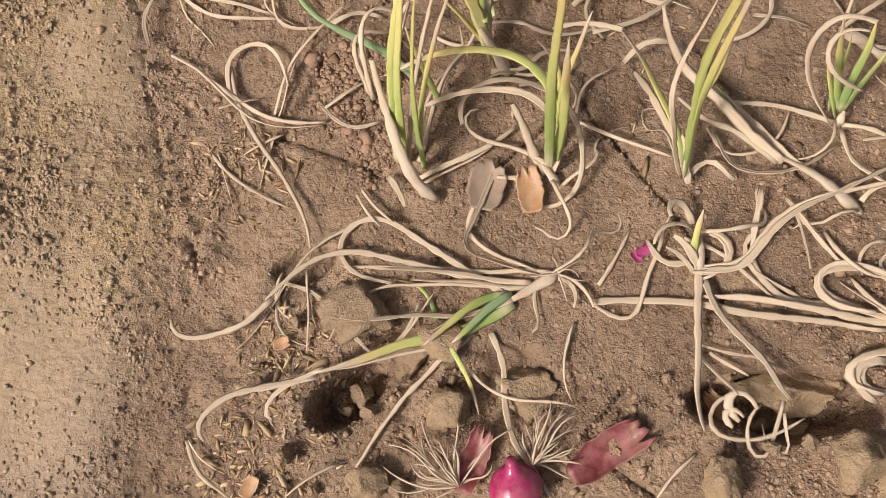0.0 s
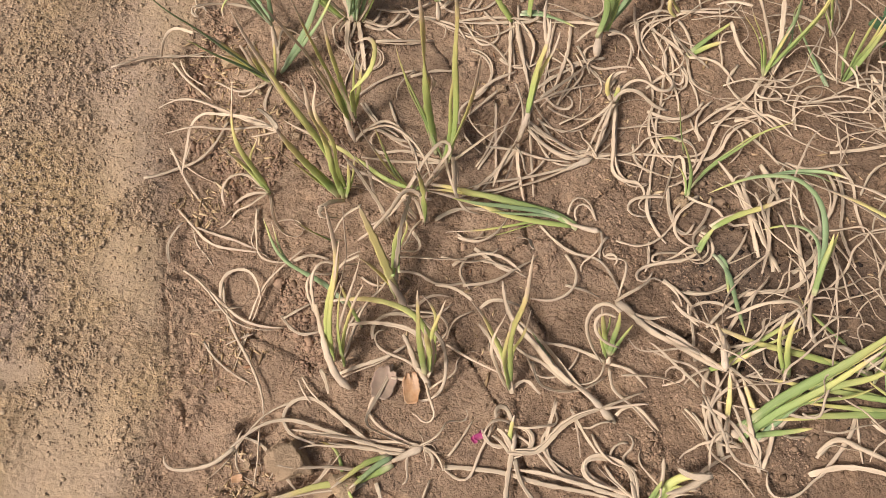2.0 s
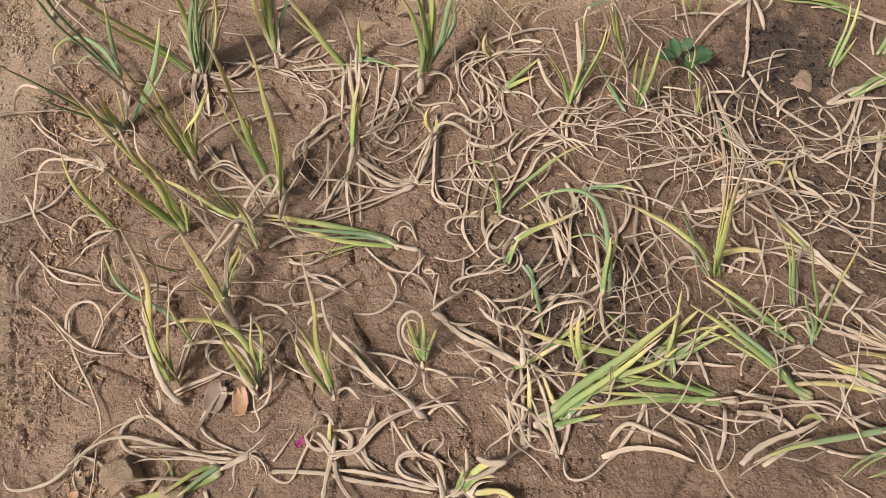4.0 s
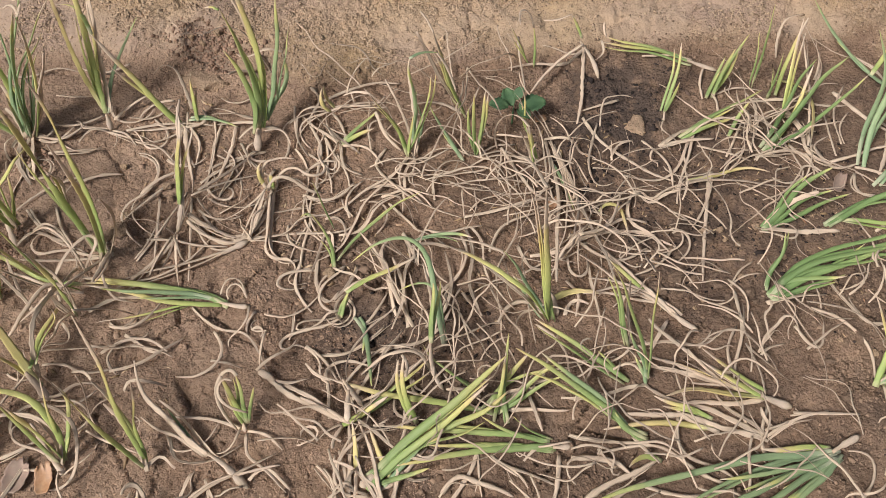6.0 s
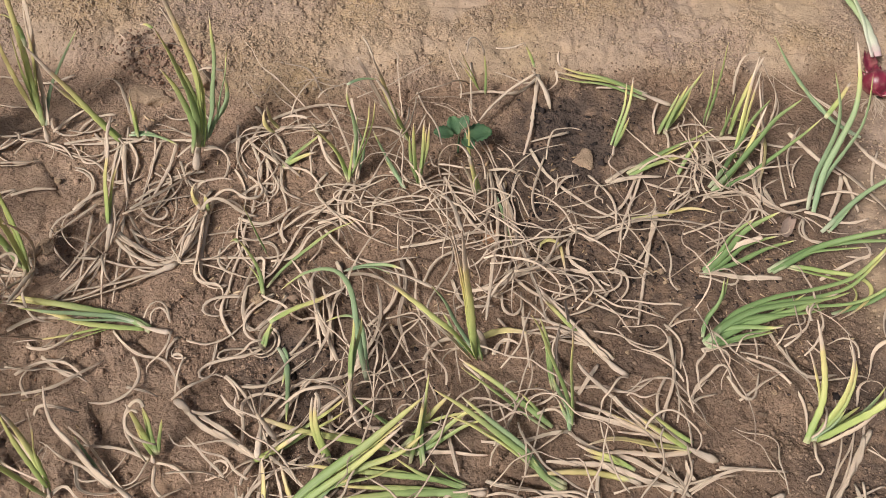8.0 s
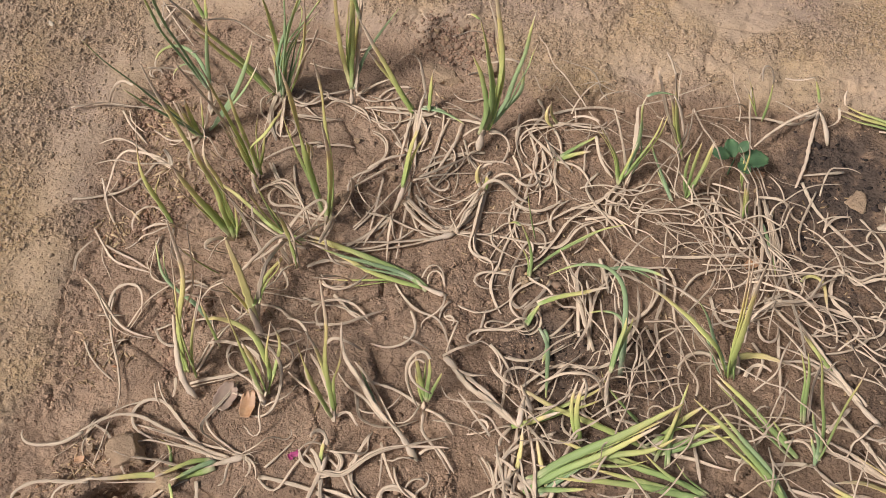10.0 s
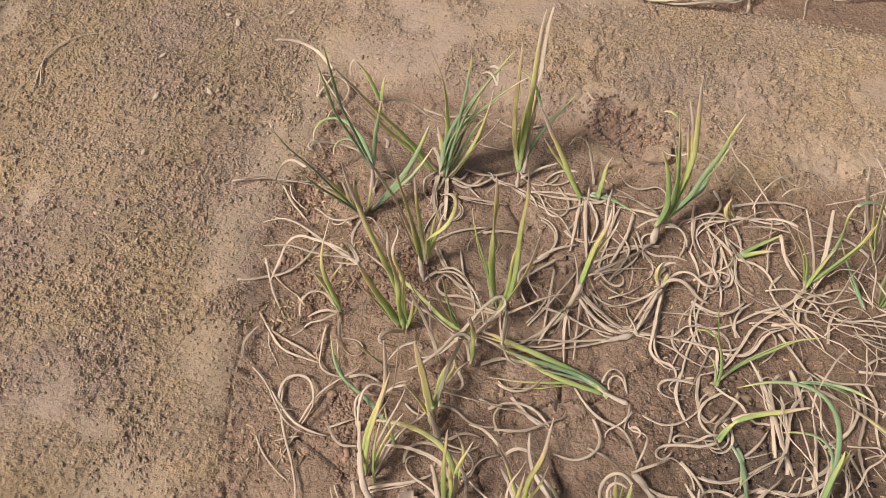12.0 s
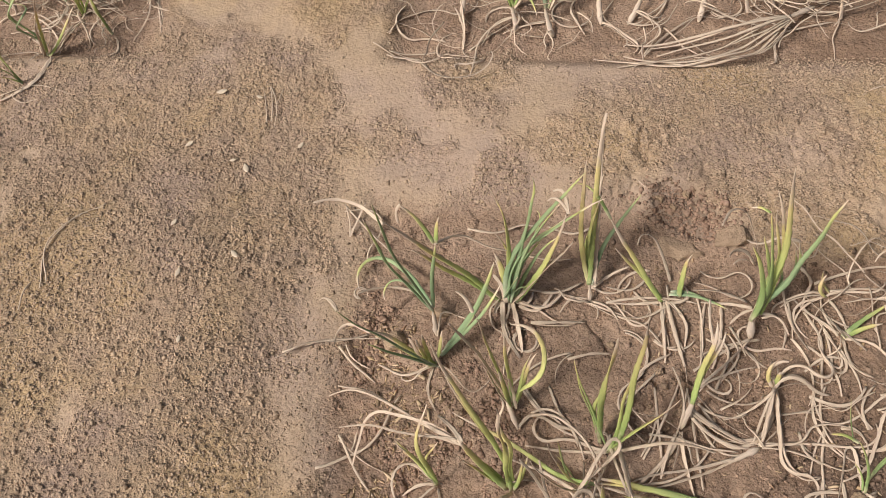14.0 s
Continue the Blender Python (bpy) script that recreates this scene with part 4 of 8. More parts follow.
loose_leaf('d 4 -0.402 0.507 0.006 0.122 -50,-56,-55,-54,-45,-42,-34 6,4,-4,-5,-8')
loose_leaf('d 4 -0.338 0.323 0.006 0.176 -27,-28,-38,-43,-45,-37,-21,-6,9,9 8,6,0,-5,-9')
loose_leaf('d 5 -0.302 0.301 0.006 0.131 -34,-36,-34,-30,-11,1,9 0,7,0,-3,-9')
loose_leaf('d 5 -0.280 0.312 0.006 0.199 -74,-72,-63,-55,-53,-51,-55,-59,-69,-79 0,8,0,-1,0')
loose_leaf('d 5 -0.286 0.270 0.006 0.043 8,13,18 16,3,-17')
loose_leaf('d 5 -0.278 0.287 0.006 0.119 106,96,41,8,-45,-68,-72 0,10,0,0,-9')
loose_leaf('d 3.5 -0.288 0.227 0.006 0.094 -50,-45,-35,-27,-24,-18 8,6,0,-8,-9')
loose_leaf('d 3 -0.222 0.245 0.006 0.041 -149,-153,-153 19,-2,-17')
loose_leaf('d 5 -0.188 0.269 0.006 0.047 27,36,37,39 17,9,-8,-17')
loose_leaf('d 5 -0.190 0.273 0.006 0.068 -50,-43,-24,19,27 14,9,0,-9,-8')
loose_leaf('d 3.5 -0.230 0.245 0.006 0.050 -98,-100,-100,-99 8,0,-2,-9')
loose_leaf('d 5 -0.255 0.426 0.006 0.126 -83,-80,-74,-74,-18,8,9 7,2,0,-3,1')
loose_leaf('d 4 -0.338 0.389 0.006 0.095 -16,-16,-15,-8,-17,-8 1,8,0,-9,-8')
loose_leaf('d 4 -0.343 0.392 0.006 0.112 -40,-45,-28,-8,0,0,0 2,1,0,-9,-9')
loose_leaf('d 3.5 -0.368 0.413 0.006 0.060 -45,-40,-39,-39 6,5,-6,-9')
loose_leaf('d 4 -0.359 0.330 0.006 0.067 108,107,81,72,63 9,8,2,-1,-17')
loose_leaf('d 5 -0.188 0.353 0.006 0.051 30,27,-10,-8 8,5,-7,-15')
loose_leaf('d 4 -0.233 0.260 0.006 0.131 81,81,70,59,51,51,51 0,7,1,-2,-8')
loose_leaf('d 5 -0.032 0.212 0.006 0.147 -108,-108,-114,-110,-18,-18,-12,-11 8,7,0,-8,0')
loose_leaf('d 4 0.037 0.258 0.006 0.086 -31,-27,-20,-21,-18 10,7,0,-1,-9')
loose_leaf('d 4 0.036 0.265 0.006 0.060 82,71,29,39 9,6,-7,-16')
loose_leaf('d 6 0.129 0.589 0.006 0.226 -40,-40,-25,19,43,60,76,78,83,83 2,1,1,-4,-2')
loose_leaf('d 6 0.243 0.659 0.006 0.171 -90,-89,-84,-83,-90,-82,-45,-6,18 9,1,5,-11,-8')
loose_leaf('d 6 0.300 0.523 0.006 0.097 -97,-102,-86,-60,-55,-45 5,8,0,-12,-3')
loose_leaf('d 5 0.325 0.507 0.006 0.118 180,186,197,234,335,373,376 8,6,-2,-3,-7')
loose_leaf('d 5 0.311 0.599 0.006 0.113 -97,-103,-102,-93,-90,-89,-90 7,-1,1,-3,-11')
loose_leaf('d 5 0.206 0.565 0.006 0.152 9,10,-8,25,71,16,0,0 2,7,1,0,-9')
loose_leaf('d 5 0.275 0.591 0.006 0.060 -90,-85,-37,-27 12,6,-5,-9')
loose_leaf('d 5 0.351 0.367 0.006 0.114 -9,0,16,42,43,45,40 8,7,2,-7,-6')
loose_leaf('d 6 0.414 0.366 0.006 0.147 9,18,8,9,38,48,66,67 9,0,0,-3,-6')
loose_leaf('d 9 0.456 0.572 0.006 0.064 -67,-65,-69,-72 6,6,-6,-11')
loose_leaf('d 5 0.491 0.576 0.006 0.070 -117,-121,-107,-74,-72 7,7,3,-10,-12')
loose_leaf('d 4 0.148 0.444 0.006 0.167 -51,-41,-39,-18,0,-45,-59,-60,-63 7,1,1,-3,-11')
loose_leaf('d 4 0.243 0.436 0.006 0.041 -135,-102,-72 13,2,-20')
loose_leaf('d 4 0.240 0.406 0.006 0.032 53,-37,-149 25,-2,-21')
loose_leaf('d 5 0.255 0.433 0.006 0.113 -18,-14,18,35,52,60,67 8,1,-5,-4,-5')
loose_leaf('d 4 0.298 0.429 0.006 0.041 -82,-89,-117 12,1,-12')
loose_leaf('d 4 0.186 0.466 0.006 0.078 82,71,-19,-72,-67 11,9,0,-3,-10')
loose_leaf('d 4 0.199 0.458 0.006 0.066 126,62,-63,-60 9,8,-3,-9')
loose_leaf('d 5 0.186 0.404 0.006 0.121 -51,-58,-93,-125,-152,-184,-188 7,5,3,-9,-8')
loose_leaf('d 5 0.188 0.358 0.006 0.049 -18,-10,-18,-22 17,9,-8,-11')
loose_leaf('d 5 0.050 0.343 0.006 0.115 8,9,21,39,39,36,45 9,9,0,-6,-5')
loose_leaf('d 6 0.070 0.383 0.006 0.069 -9,-7,-14,-27,-34 10,1,4,0,7')
loose_leaf('d 6 0.060 0.399 0.006 0.071 -34,-30,-36,-22,27 1')
loose_leaf('d 5 0.053 0.389 0.006 0.059 -117,-115,-51,-45 6,6,-5,-20')
loose_leaf('d 5 0.015 0.381 0.006 0.075 -9,-11,1,25,27 10,3,1,-5,-6')
loose_leaf('d 5 0.032 0.370 0.006 0.107 39,37,9,-9,-35,-39 2,2,2,4,8')
loose_leaf('d 5 -0.045 0.353 0.006 0.109 8,0,-37,-3,18,18 1,2,1,-6,-7')
loose_leaf('d 5 -0.056 0.373 0.006 0.128 8,2,0,0,9,20,18 9,7,1,-7,-7')
loose_leaf('d 5 -0.038 0.422 0.006 0.091 -39,-46,-68,-186,-176,-141 9,5,-2,-8,-11')
loose_leaf('d 5 0.035 0.413 0.006 0.096 -18,-14,29,50,64,67 10,10,-4,-5,-4')
loose_leaf('d 6 0.000 0.436 0.006 0.109 39,36,8,0,6,8 2')
loose_leaf('d 5 -0.090 0.340 0.006 0.043 -45,-18,45 13,4,-22')
loose_leaf('d 4 -0.013 0.292 0.006 0.060 0,5,42,51 9,5,-8,-7')
loose_leaf('d 5 0.186 0.199 0.006 0.060 -99,-105,-99,-90 17,8,-10,-10')
loose_leaf('d 4 0.205 0.190 0.006 0.070 -59,-59,-56,-49,-45 18,5,-1,-4,-10')
loose_leaf('d 6 0.293 0.093 0.006 0.153 171,170,158,148,45,-9,-22,-22 0,3,1,0,-11')
loose_leaf('d 6 0.150 0.247 0.006 0.128 -72,-72,-14,2,20,38,39 8,3,0,-6,-8')
loose_leaf('d 5 0.267 0.241 0.006 0.086 9,2,-1,-17,-22 10,8,0,-7,-11')
loose_leaf('d 4 0.357 0.203 0.006 0.125 -45,-61,-90,-32,-35,-48,-53 9,8,0,-4,0')
loose_leaf('d 6 0.361 0.124 0.006 0.058 45,41,30,27 20,4,-7,-8')
loose_leaf('d 5 0.416 0.168 0.006 0.154 162,167,127,91,53,43,36,32,31 0,12,1,1,1')
loose_leaf('d 5 0.524 0.153 0.006 0.119 -141,-144,-132,-148,-180,-262,-288 9,2,9,-10,-9')
loose_leaf('d 5 0.361 0.270 0.006 0.138 99,93,98,108,33,6,-19,-18 2,11,3,-1,-10')
loose_leaf('d 6 0.376 0.318 0.006 0.088 51,51,45,39,40 11,11,-1,-7,-6')
loose_leaf('d 5 0.471 0.328 0.006 0.049 -90,-77,-9,0 12,6,-10,-17')
loose_leaf('d 5 0.051 0.486 0.006 0.149 16,12,25,34,45,56,62,67 3,3,0,-5,-6')
loose_leaf('d 5 0.060 0.562 0.006 0.128 0,-5,-8,-18,-7,5,0 11,3,2,-5,-6')
loose_leaf('d 5 0.052 0.523 0.006 0.143 67,61,66,67,68,67,74,67 2,2,1,-7,0')
loose_leaf('d 5 0.165 0.612 0.006 0.067 34,27,38,55,60 9,10,-1,-8,-8')
loose_leaf('d 5 0.224 0.609 0.006 0.128 8,12,13,20,12,8,8 0')
loose_leaf('d 5 0.372 0.604 0.006 0.079 113,105,70,53,41 8,8,-2,-9,-2')
loose_leaf('d 5 0.356 0.570 0.006 0.145 8,4,50,71,54,34,34,34 -1,9,-1,-8,-10')
loose_leaf('d 5 0.421 0.641 0.006 0.097 16,21,10,-39,-46,-63 6,5,3,-2,-9')
onion_plant(0.406, 0.179, 'large fallen onion plant with broad lying green leaves', (
    'w 13 0.406 0.179 0.006 0.028 37,40,45 0,7,1',
    'g 14 0.417 0.187 0.006 0.242 45,45,41,33,34,31,38,38,37,39 11,20,21,19,18',
    'g 12 0.417 0.184 0.006 0.218 31,27,38,38,31,23,14,20,39,39 10,13,13,14,18',
    'b 8 0.436 0.178 0.006 0.136 45,45,45,45,45,45,45,39 11,15,17,11,9',
    'l 9 0.421 0.181 0.006 0.156 45,45,44,42,43,37,39,31,31 11,12,10,17,10',
    'd 9 0.429 0.175 0.006 0.084 18,27,51,51,39 0,0,4,2,0',
    'g 9 0.428 0.181 0.006 0.074 18,9,9,16,9 18,18,19,18,26',
))
onion_plant(0.684, 0.228, 'fallen onion plant with lime-green leaves lying on straw', (
    'w 9 0.684 0.228 0.006 0.026 -166,-174,-180 14,13,14',
    'g 11 0.663 0.226 0.006 0.216 180,180,182,180,189,189,189,194,189,189 0,1,6,4,0',
    'g 9 0.656 0.234 0.006 0.227 171,166,177,180,173,179,180,172,180,180 10,7,2,9,10',
    'd 5 0.437 0.253 0.030 0.015 180,180 0',
    'g 6 0.656 0.234 0.006 0.101 171,171,169,161,149,153 10,14,14,15,18',
    'd 6 0.682 0.224 0.006 0.071 171,162,191,225,225 10,0,0,1,0',
))
onion_plant(0.583, 0.277, 'fallen onion plant with lime-green leaves lying on straw', (
    'l 9 0.583 0.277 0.006 0.229 171,171,171,171,175,171,171,162,167,162 1,10,6,6,10',
    'd 5 0.363 0.317 0.030 0.046 164,160,129,130 1',
    'g 7 0.602 0.260 0.006 0.124 99,104,92,81,83,83,81 27,32,34,30,34',
    'g 8 0.587 0.277 0.006 0.110 31,28,36,38,26,18 27,29,30,27,32',
    'l 6 0.583 0.263 0.006 0.100 79,73,74,79,85,79 39,39,39,39,39',
    'l 8 0.575 0.285 0.006 0.095 51,46,51,46,40,45 26,26,27,28,28',
    'l 5 0.567 0.281 0.006 0.135 39,45,39,24,9,5,4,0 18,16,18,10,18',
    'd 7 0.595 0.279 0.006 0.090 0,0,0,-9,-5,0 -1,0,4,9,9',
    'd 7 0.587 0.281 0.006 0.091 39,41,34,19,8,8 9,9,9,9,8',
))
onion_plant(0.479, 0.262, 'slim onion plant with few thin yellow-green leaves', (
    'l 8 0.479 0.262 0.006 0.110 117,126,122,105,97,79,79 54,52,56,52,51',
    'd 5 0.461 0.327 0.090 0.033 -45,-84,-99 -2,3,-2',
    'd 5 0.475 0.266 0.006 0.053 166,165,94,83 14,3,-6,-12',
))
onion_plant(0.516, 0.309, 'onion plant with long pale stem and thin green leaves', (
    'w 9 0.516 0.309 0.006 0.076 135,124,100,93,90 37,33,35,37,33',
    'g 9 0.499 0.362 0.049 0.088 90,90,79,81,104 46,45,40,49,52',
    'g 5 0.555 0.311 0.006 0.094 149,147,143,149,125,117 20,19,14,10,11',
    'w 9 0.567 0.298 0.006 0.052 146,161,190,188 17,19,16,16',
    'd 6 0.502 0.333 0.006 0.151 135,135,155,188,189,201,198,198 63,56,-3,-48,-52',
))
onion_plant(0.517, 0.378, 'limp onion plant with bluish leaves arching to the soil', (
    'b 9 0.517 0.378 0.006 0.308 108,104,104,99,106,130,164,175,191,189 69,49,-4,-39,-52',
    'd 6 0.389 0.512 0.006 0.073 -111,-111,-113,-124,-124 11,11,12,6,13',
    'b 7 0.474 0.557 0.006 0.101 7,7,-7,-14,-31,-36 18,20,21,22,17',
    'd 8 0.474 0.406 0.006 0.160 117,117,119,113,113,107,109,72,45 12,10,10,3,8',
    'd 7 0.448 0.426 0.006 0.152 106,103,99,106,112,120,130,130 11,8,3,8,9',
    'd 7 0.466 0.406 0.006 0.117 97,97,93,99,106,113,111 3,8,10,9,9',
    'd 7 0.504 0.396 0.006 0.113 98,91,93,98,101,106,98 11,6,10,9,10',
    'd 6 0.491 0.406 0.006 0.142 39,36,64,77,85,97,104,104 9,1,2,0,2',
    'd 6 0.480 0.536 0.006 0.151 -126,-120,-99,-90,-90,-106,-109,-106 13,6,6,9,13',
))
onion_plant(0.670, 0.417, 'standing onion plant with yellowing green leaves and dry skirt', (
    'l 10 0.670 0.417 0.006 0.287 180,134,117,117,122,135,135,135,135,180 81,78,77,81,84',
    'd 6 0.636 0.452 0.288 0.082 103,99,107,118,153 -16,-18,-18,-19,-29',
    'b 9 0.674 0.417 0.006 0.125 135,132,132,128,118,143,149 29,33,30,37,36',
    'd 6 0.604 0.495 0.070 0.082 153,147,157,157,164 -6,-5,-12,-10,-5',
    'l 9 0.667 0.417 0.006 0.295 180,180,169,158,134,129,125,125,124,126 72,63,-24,-41,-42',
    'd 6 0.528 0.543 0.006 0.068 172,172,189,211,214 25,18,18,22,23',
    'y 10 0.673 0.445 0.006 0.078 16,18,0,-18,-27 21,16,17,17,15',
    'g 8 0.675 0.414 0.006 0.091 108,116,124,129,136,124 69,69,67,66,66',
    'd 8 0.674 0.421 0.006 0.103 146,141,174,208,240,247 10,11,9,7,6',
    'd 10 0.682 0.421 0.006 0.039 90,112,143 39,36,40',
))
onion_plant(0.400, 0.200, 'withered onion plant with pale stem and straw leaves', (
    'y 7 0.400 0.200 0.006 0.065 90,92,98,101 35,31,28,32',
    'w 10 0.389 0.255 0.040 0.044 90,94,90,90 2,-2,-1,2',
    'd 9 0.391 0.153 0.006 0.114 90,90,90,90,91,99,98 1',
    'd 7 0.401 0.158 0.006 0.076 90,90,86,90,90 1,5,6,1,2',
    'd 6 0.389 0.255 0.040 0.083 141,144,153,149,153 -16,-14,-15,-14,-15',
    'd 6 0.382 0.284 0.006 0.128 59,51,62,61,51,53,51 2,8,4,5,2',
))
onion_plant(0.787, 0.235, 'lying onion plant with long straight green leaves', (
    'g 10 0.787 0.235 0.006 0.219 162,161,117,158,145,149,149,149,159,153 18,21,19,20,18',
    'b 9 0.772 0.241 0.006 0.173 141,140,130,142,149,149,149,149,143 25,24,20,25,23',
    'b 7 0.777 0.235 0.006 0.052 149,141,135,127 19,26,28,31',
    'l 8 0.801 0.206 0.006 0.061 158,179,210,230 29,24,20,21',
    'd 6 0.768 0.239 0.006 0.049 -63,-58,-51,-63 24,15,17,16',
    'g 9 0.773 0.317 0.006 0.157 149,146,146,146,146,149,151,156,149 20,15,14,15,21',
    'g 6 0.767 0.323 0.006 0.054 141,136,141,149 26,27,26,28',
))
onion_plant(0.797, 0.316, 'standing onion plant with yellowing green leaves and dry skirt', (
    'b 9 0.797 0.316 0.006 0.091 101,102,133,148,132,127 54,55,50,52,51',
    'g 9 0.800 0.321 0.006 0.253 153,135,135,135,139,135,139,135,153,153 81,76,76,81,76',
    'd 5 0.755 0.357 0.252 0.086 77,79,82,79,79 -47,-47,-46,-44,-44',
    'g 7 0.780 0.369 0.006 0.120 117,117,106,102,117,129,135 54,48,52,54,55',
    'd 6 0.794 0.312 0.006 0.120 -172,-172,-159,-163,-175,-184,-180 1',
    'd 7 0.799 0.321 0.006 0.140 143,130,128,151,180,183,178,171 55,39,-2,-41,-44',
    'd 7 0.783 0.374 0.006 0.093 101,100,99,90,80,79 45,36,39,37,45',
))
onion_plant(0.991, 0.277, 'lying onion plant with straw-yellow leaves fanned out', (
    'w 12 0.991 0.277 0.006 0.044 162,162,155,162 0,9,7,9',
    'l 10 0.957 0.290 0.006 0.104 153,152,153,149,150,149 9,13,15,13,10',
    'y 9 0.955 0.290 0.006 0.145 172,180,180,171,171,183,201,196 8,14,8,9,8',
    'd 9 0.955 0.289 0.006 0.122 -172,-171,-175,-184,-184,-171,-172 0,1,5,8,0',
    'd 9 0.948 0.297 0.006 0.153 162,162,162,160,150,155,169,162 0,6,4,4,10',
    'd 8 0.926 0.307 0.006 0.154 149,149,146,141,138,141,137,117 10,9,9,9,1',
    'd 8 0.918 0.307 0.006 0.125 162,162,162,170,164,171,172 0,3,9,2,9',
    'y 7 0.932 0.298 0.006 0.111 149,153,153,161,162,162,162 10,9,9,9,9',
    'd 6 0.940 0.294 0.006 0.108 153,158,150,137,129,129 9,9,10,10,9',
))
onion_plant(0.940, 0.239, 'lying onion plant with straw-yellow leaves fanned out', (
    'd 9 0.940 0.239 0.006 0.165 149,149,149,153,162,171,162,147,141 0,0,0,8,1',
    'd 9 0.939 0.235 0.006 0.183 162,162,169,155,158,169,180,179,177,180 0,0,0,3,0',
    'y 9 0.878 0.249 0.006 0.152 172,171,172,180,185,189,188,189 0,2,9,3,0',
    'l 7 0.879 0.262 0.006 0.085 158,150,172,162,153 11,10,8,9,9',
    'd 6 0.885 0.244 0.006 0.063 162,160,141,135 0,0,1,8',
    'd 8 0.945 0.239 0.006 0.084 129,138,152,125,117 0,2,0,0,9',
    'd 7 0.958 0.277 0.006 0.100 -117,-117,-108,-89,-48,56 1',
    'd 6 0.959 0.245 0.006 0.034 127,116,90 11,10,10',
))
onion_plant(1.072, 0.236, 'lying onion plant with fanned bluish-green leaves and white foot', (
    'w 11 1.072 0.236 0.006 0.051 -153,-157,-154,-146 8,6,7,8',
    'b 11 1.035 0.216 0.006 0.366 -174,-172,-180,-167,-167,-167,-167,-166,-159,-150 6,6,6,6,7',
    'b 11 1.034 0.212 0.006 0.232 -164,-157,-155,-157,-159,-153,-161,-158,-158,-162 8,13,11,8,9',
    'b 10 1.034 0.209 0.006 0.176 -150,-156,-152,-147,-151,-150,-153,-153,-153,-153 7,9,8,10,8',
    'b 9 1.037 0.209 0.006 0.127 -130,-136,-146,-149,-143,-144,-146 7,10,13,8,8',
    'l 9 1.028 0.220 0.006 0.099 180,180,184,189,183,171 9,8,7,9,9',
    'b 8 1.030 0.210 0.006 0.144 -157,-157,-162,-157,-157,-158,-160,-153 15,15,15,16,17',
))
onion_plant(1.113, 0.305, 'limp onion plant with yellow-green leaves arching over', (
    'l 9 1.113 0.305 0.006 0.178 68,68,68,81,90,101,111,113,115,112 37,44,36,47,37',
    'd 6 1.101 0.432 0.120 0.029 104,69,37 0',
    'l 9 1.130 0.313 0.006 0.157 59,49,49,61,68,79,91,118,121 27,33,33,31,34',
    'd 6 1.164 0.426 0.090 0.057 117,118,140,149 -8,-9,-10,-10',
    'b 8 1.125 0.309 0.006 0.120 22,15,22,37,45,48,59 29,36,38,36,27',
    'l 9 1.129 0.309 0.006 0.343 0,21,18,37,45,56,78,179,302,284 77,60,-11,-50,-65',
    'g 9 1.121 0.309 0.006 0.098 31,20,24,29,29,27 19,19,17,19,17',
    'd 9 1.207 0.326 0.006 0.185 -126,-130,-130,-121,-125,-128,-129,-129,-132,-129 0,6,0,0,0',
    'd 7 1.196 0.317 0.006 0.092 -120,-113,-125,-130,-130,-129 7,5,0,-2,-9',
))
onion_plant(0.999, 0.444, 'lying onion plant with dark green leaves over bare soil', (
    'g 13 0.999 0.444 0.006 0.215 45,45,29,18,9,0,1,0,9,18 16,23,23,19,18',
    'g 12 1.000 0.442 0.006 0.198 27,27,27,18,11,13,14,18,20,18 16,16,18,18,18',
    'b 10 1.004 0.451 0.006 0.324 45,46,23,15,5,8,16,40,42,45 13,15,16,15,13',
    'g 8 1.002 0.439 0.006 0.110 16,18,18,13,9,9,18 15,16,16,18,17',
    'b 9 1.195 0.500 0.006 0.146 9,9,11,26,34,32,30,27 18,25,15,24,17',
    'd 9 0.993 0.435 0.006 0.094 16,15,11,6,0,0 0',
    'g 7 0.997 0.456 0.006 0.093 81,79,44,54,90,81 33,36,39,33,33',
))
onion_plant(1.015, 0.561, 'lying onion plant with dark green leaves over bare soil', (
    'b 11 1.015 0.561 0.006 0.149 39,39,44,53,39,24,20,18 25,24,24,25,25',
    'b 8 1.020 0.563 0.006 0.144 16,18,18,23,26,18,12,8 8,12,16,12,16',
    'd 10 1.016 0.566 0.006 0.112 -16,-16,-14,-9,-1,-2,-8 8,8,9,8,8',
    'd 10 1.021 0.568 0.006 0.096 39,45,36,17,1,0 25,26,24,32,34',
    'b 11 1.121 0.568 0.006 0.213 27,26,27,24,9,0,-4,-9,-9,-9 17,17,24,25,18',
    'l 7 1.142 0.581 0.006 0.208 -16,-9,-18,-13,-25,-64,-125,-140,-149,-153 8,8,12,6,6',
))
onion_plant(1.051, 0.716, 'lying onion plant with dark green leaves over bare soil', (
    'b 10 1.051 0.716 0.006 0.202 39,42,42,48,45,47,50,37,23,31 25,26,31,29,34',
    'b 8 1.052 0.713 0.006 0.214 23,20,27,27,34,33,34,34,40,34 15,19,23,19,23',
    'l 8 1.225 0.813 0.080 0.071 50,49,51,56,56 21,26,32,24,22',
    'b 8 1.064 0.728 0.006 0.130 40,42,44,47,49,46,45 21,21,22,22,23',
    'l 7 1.069 0.728 0.006 0.149 45,46,51,60,65,65,66,63 29,30,31,28,31',
))
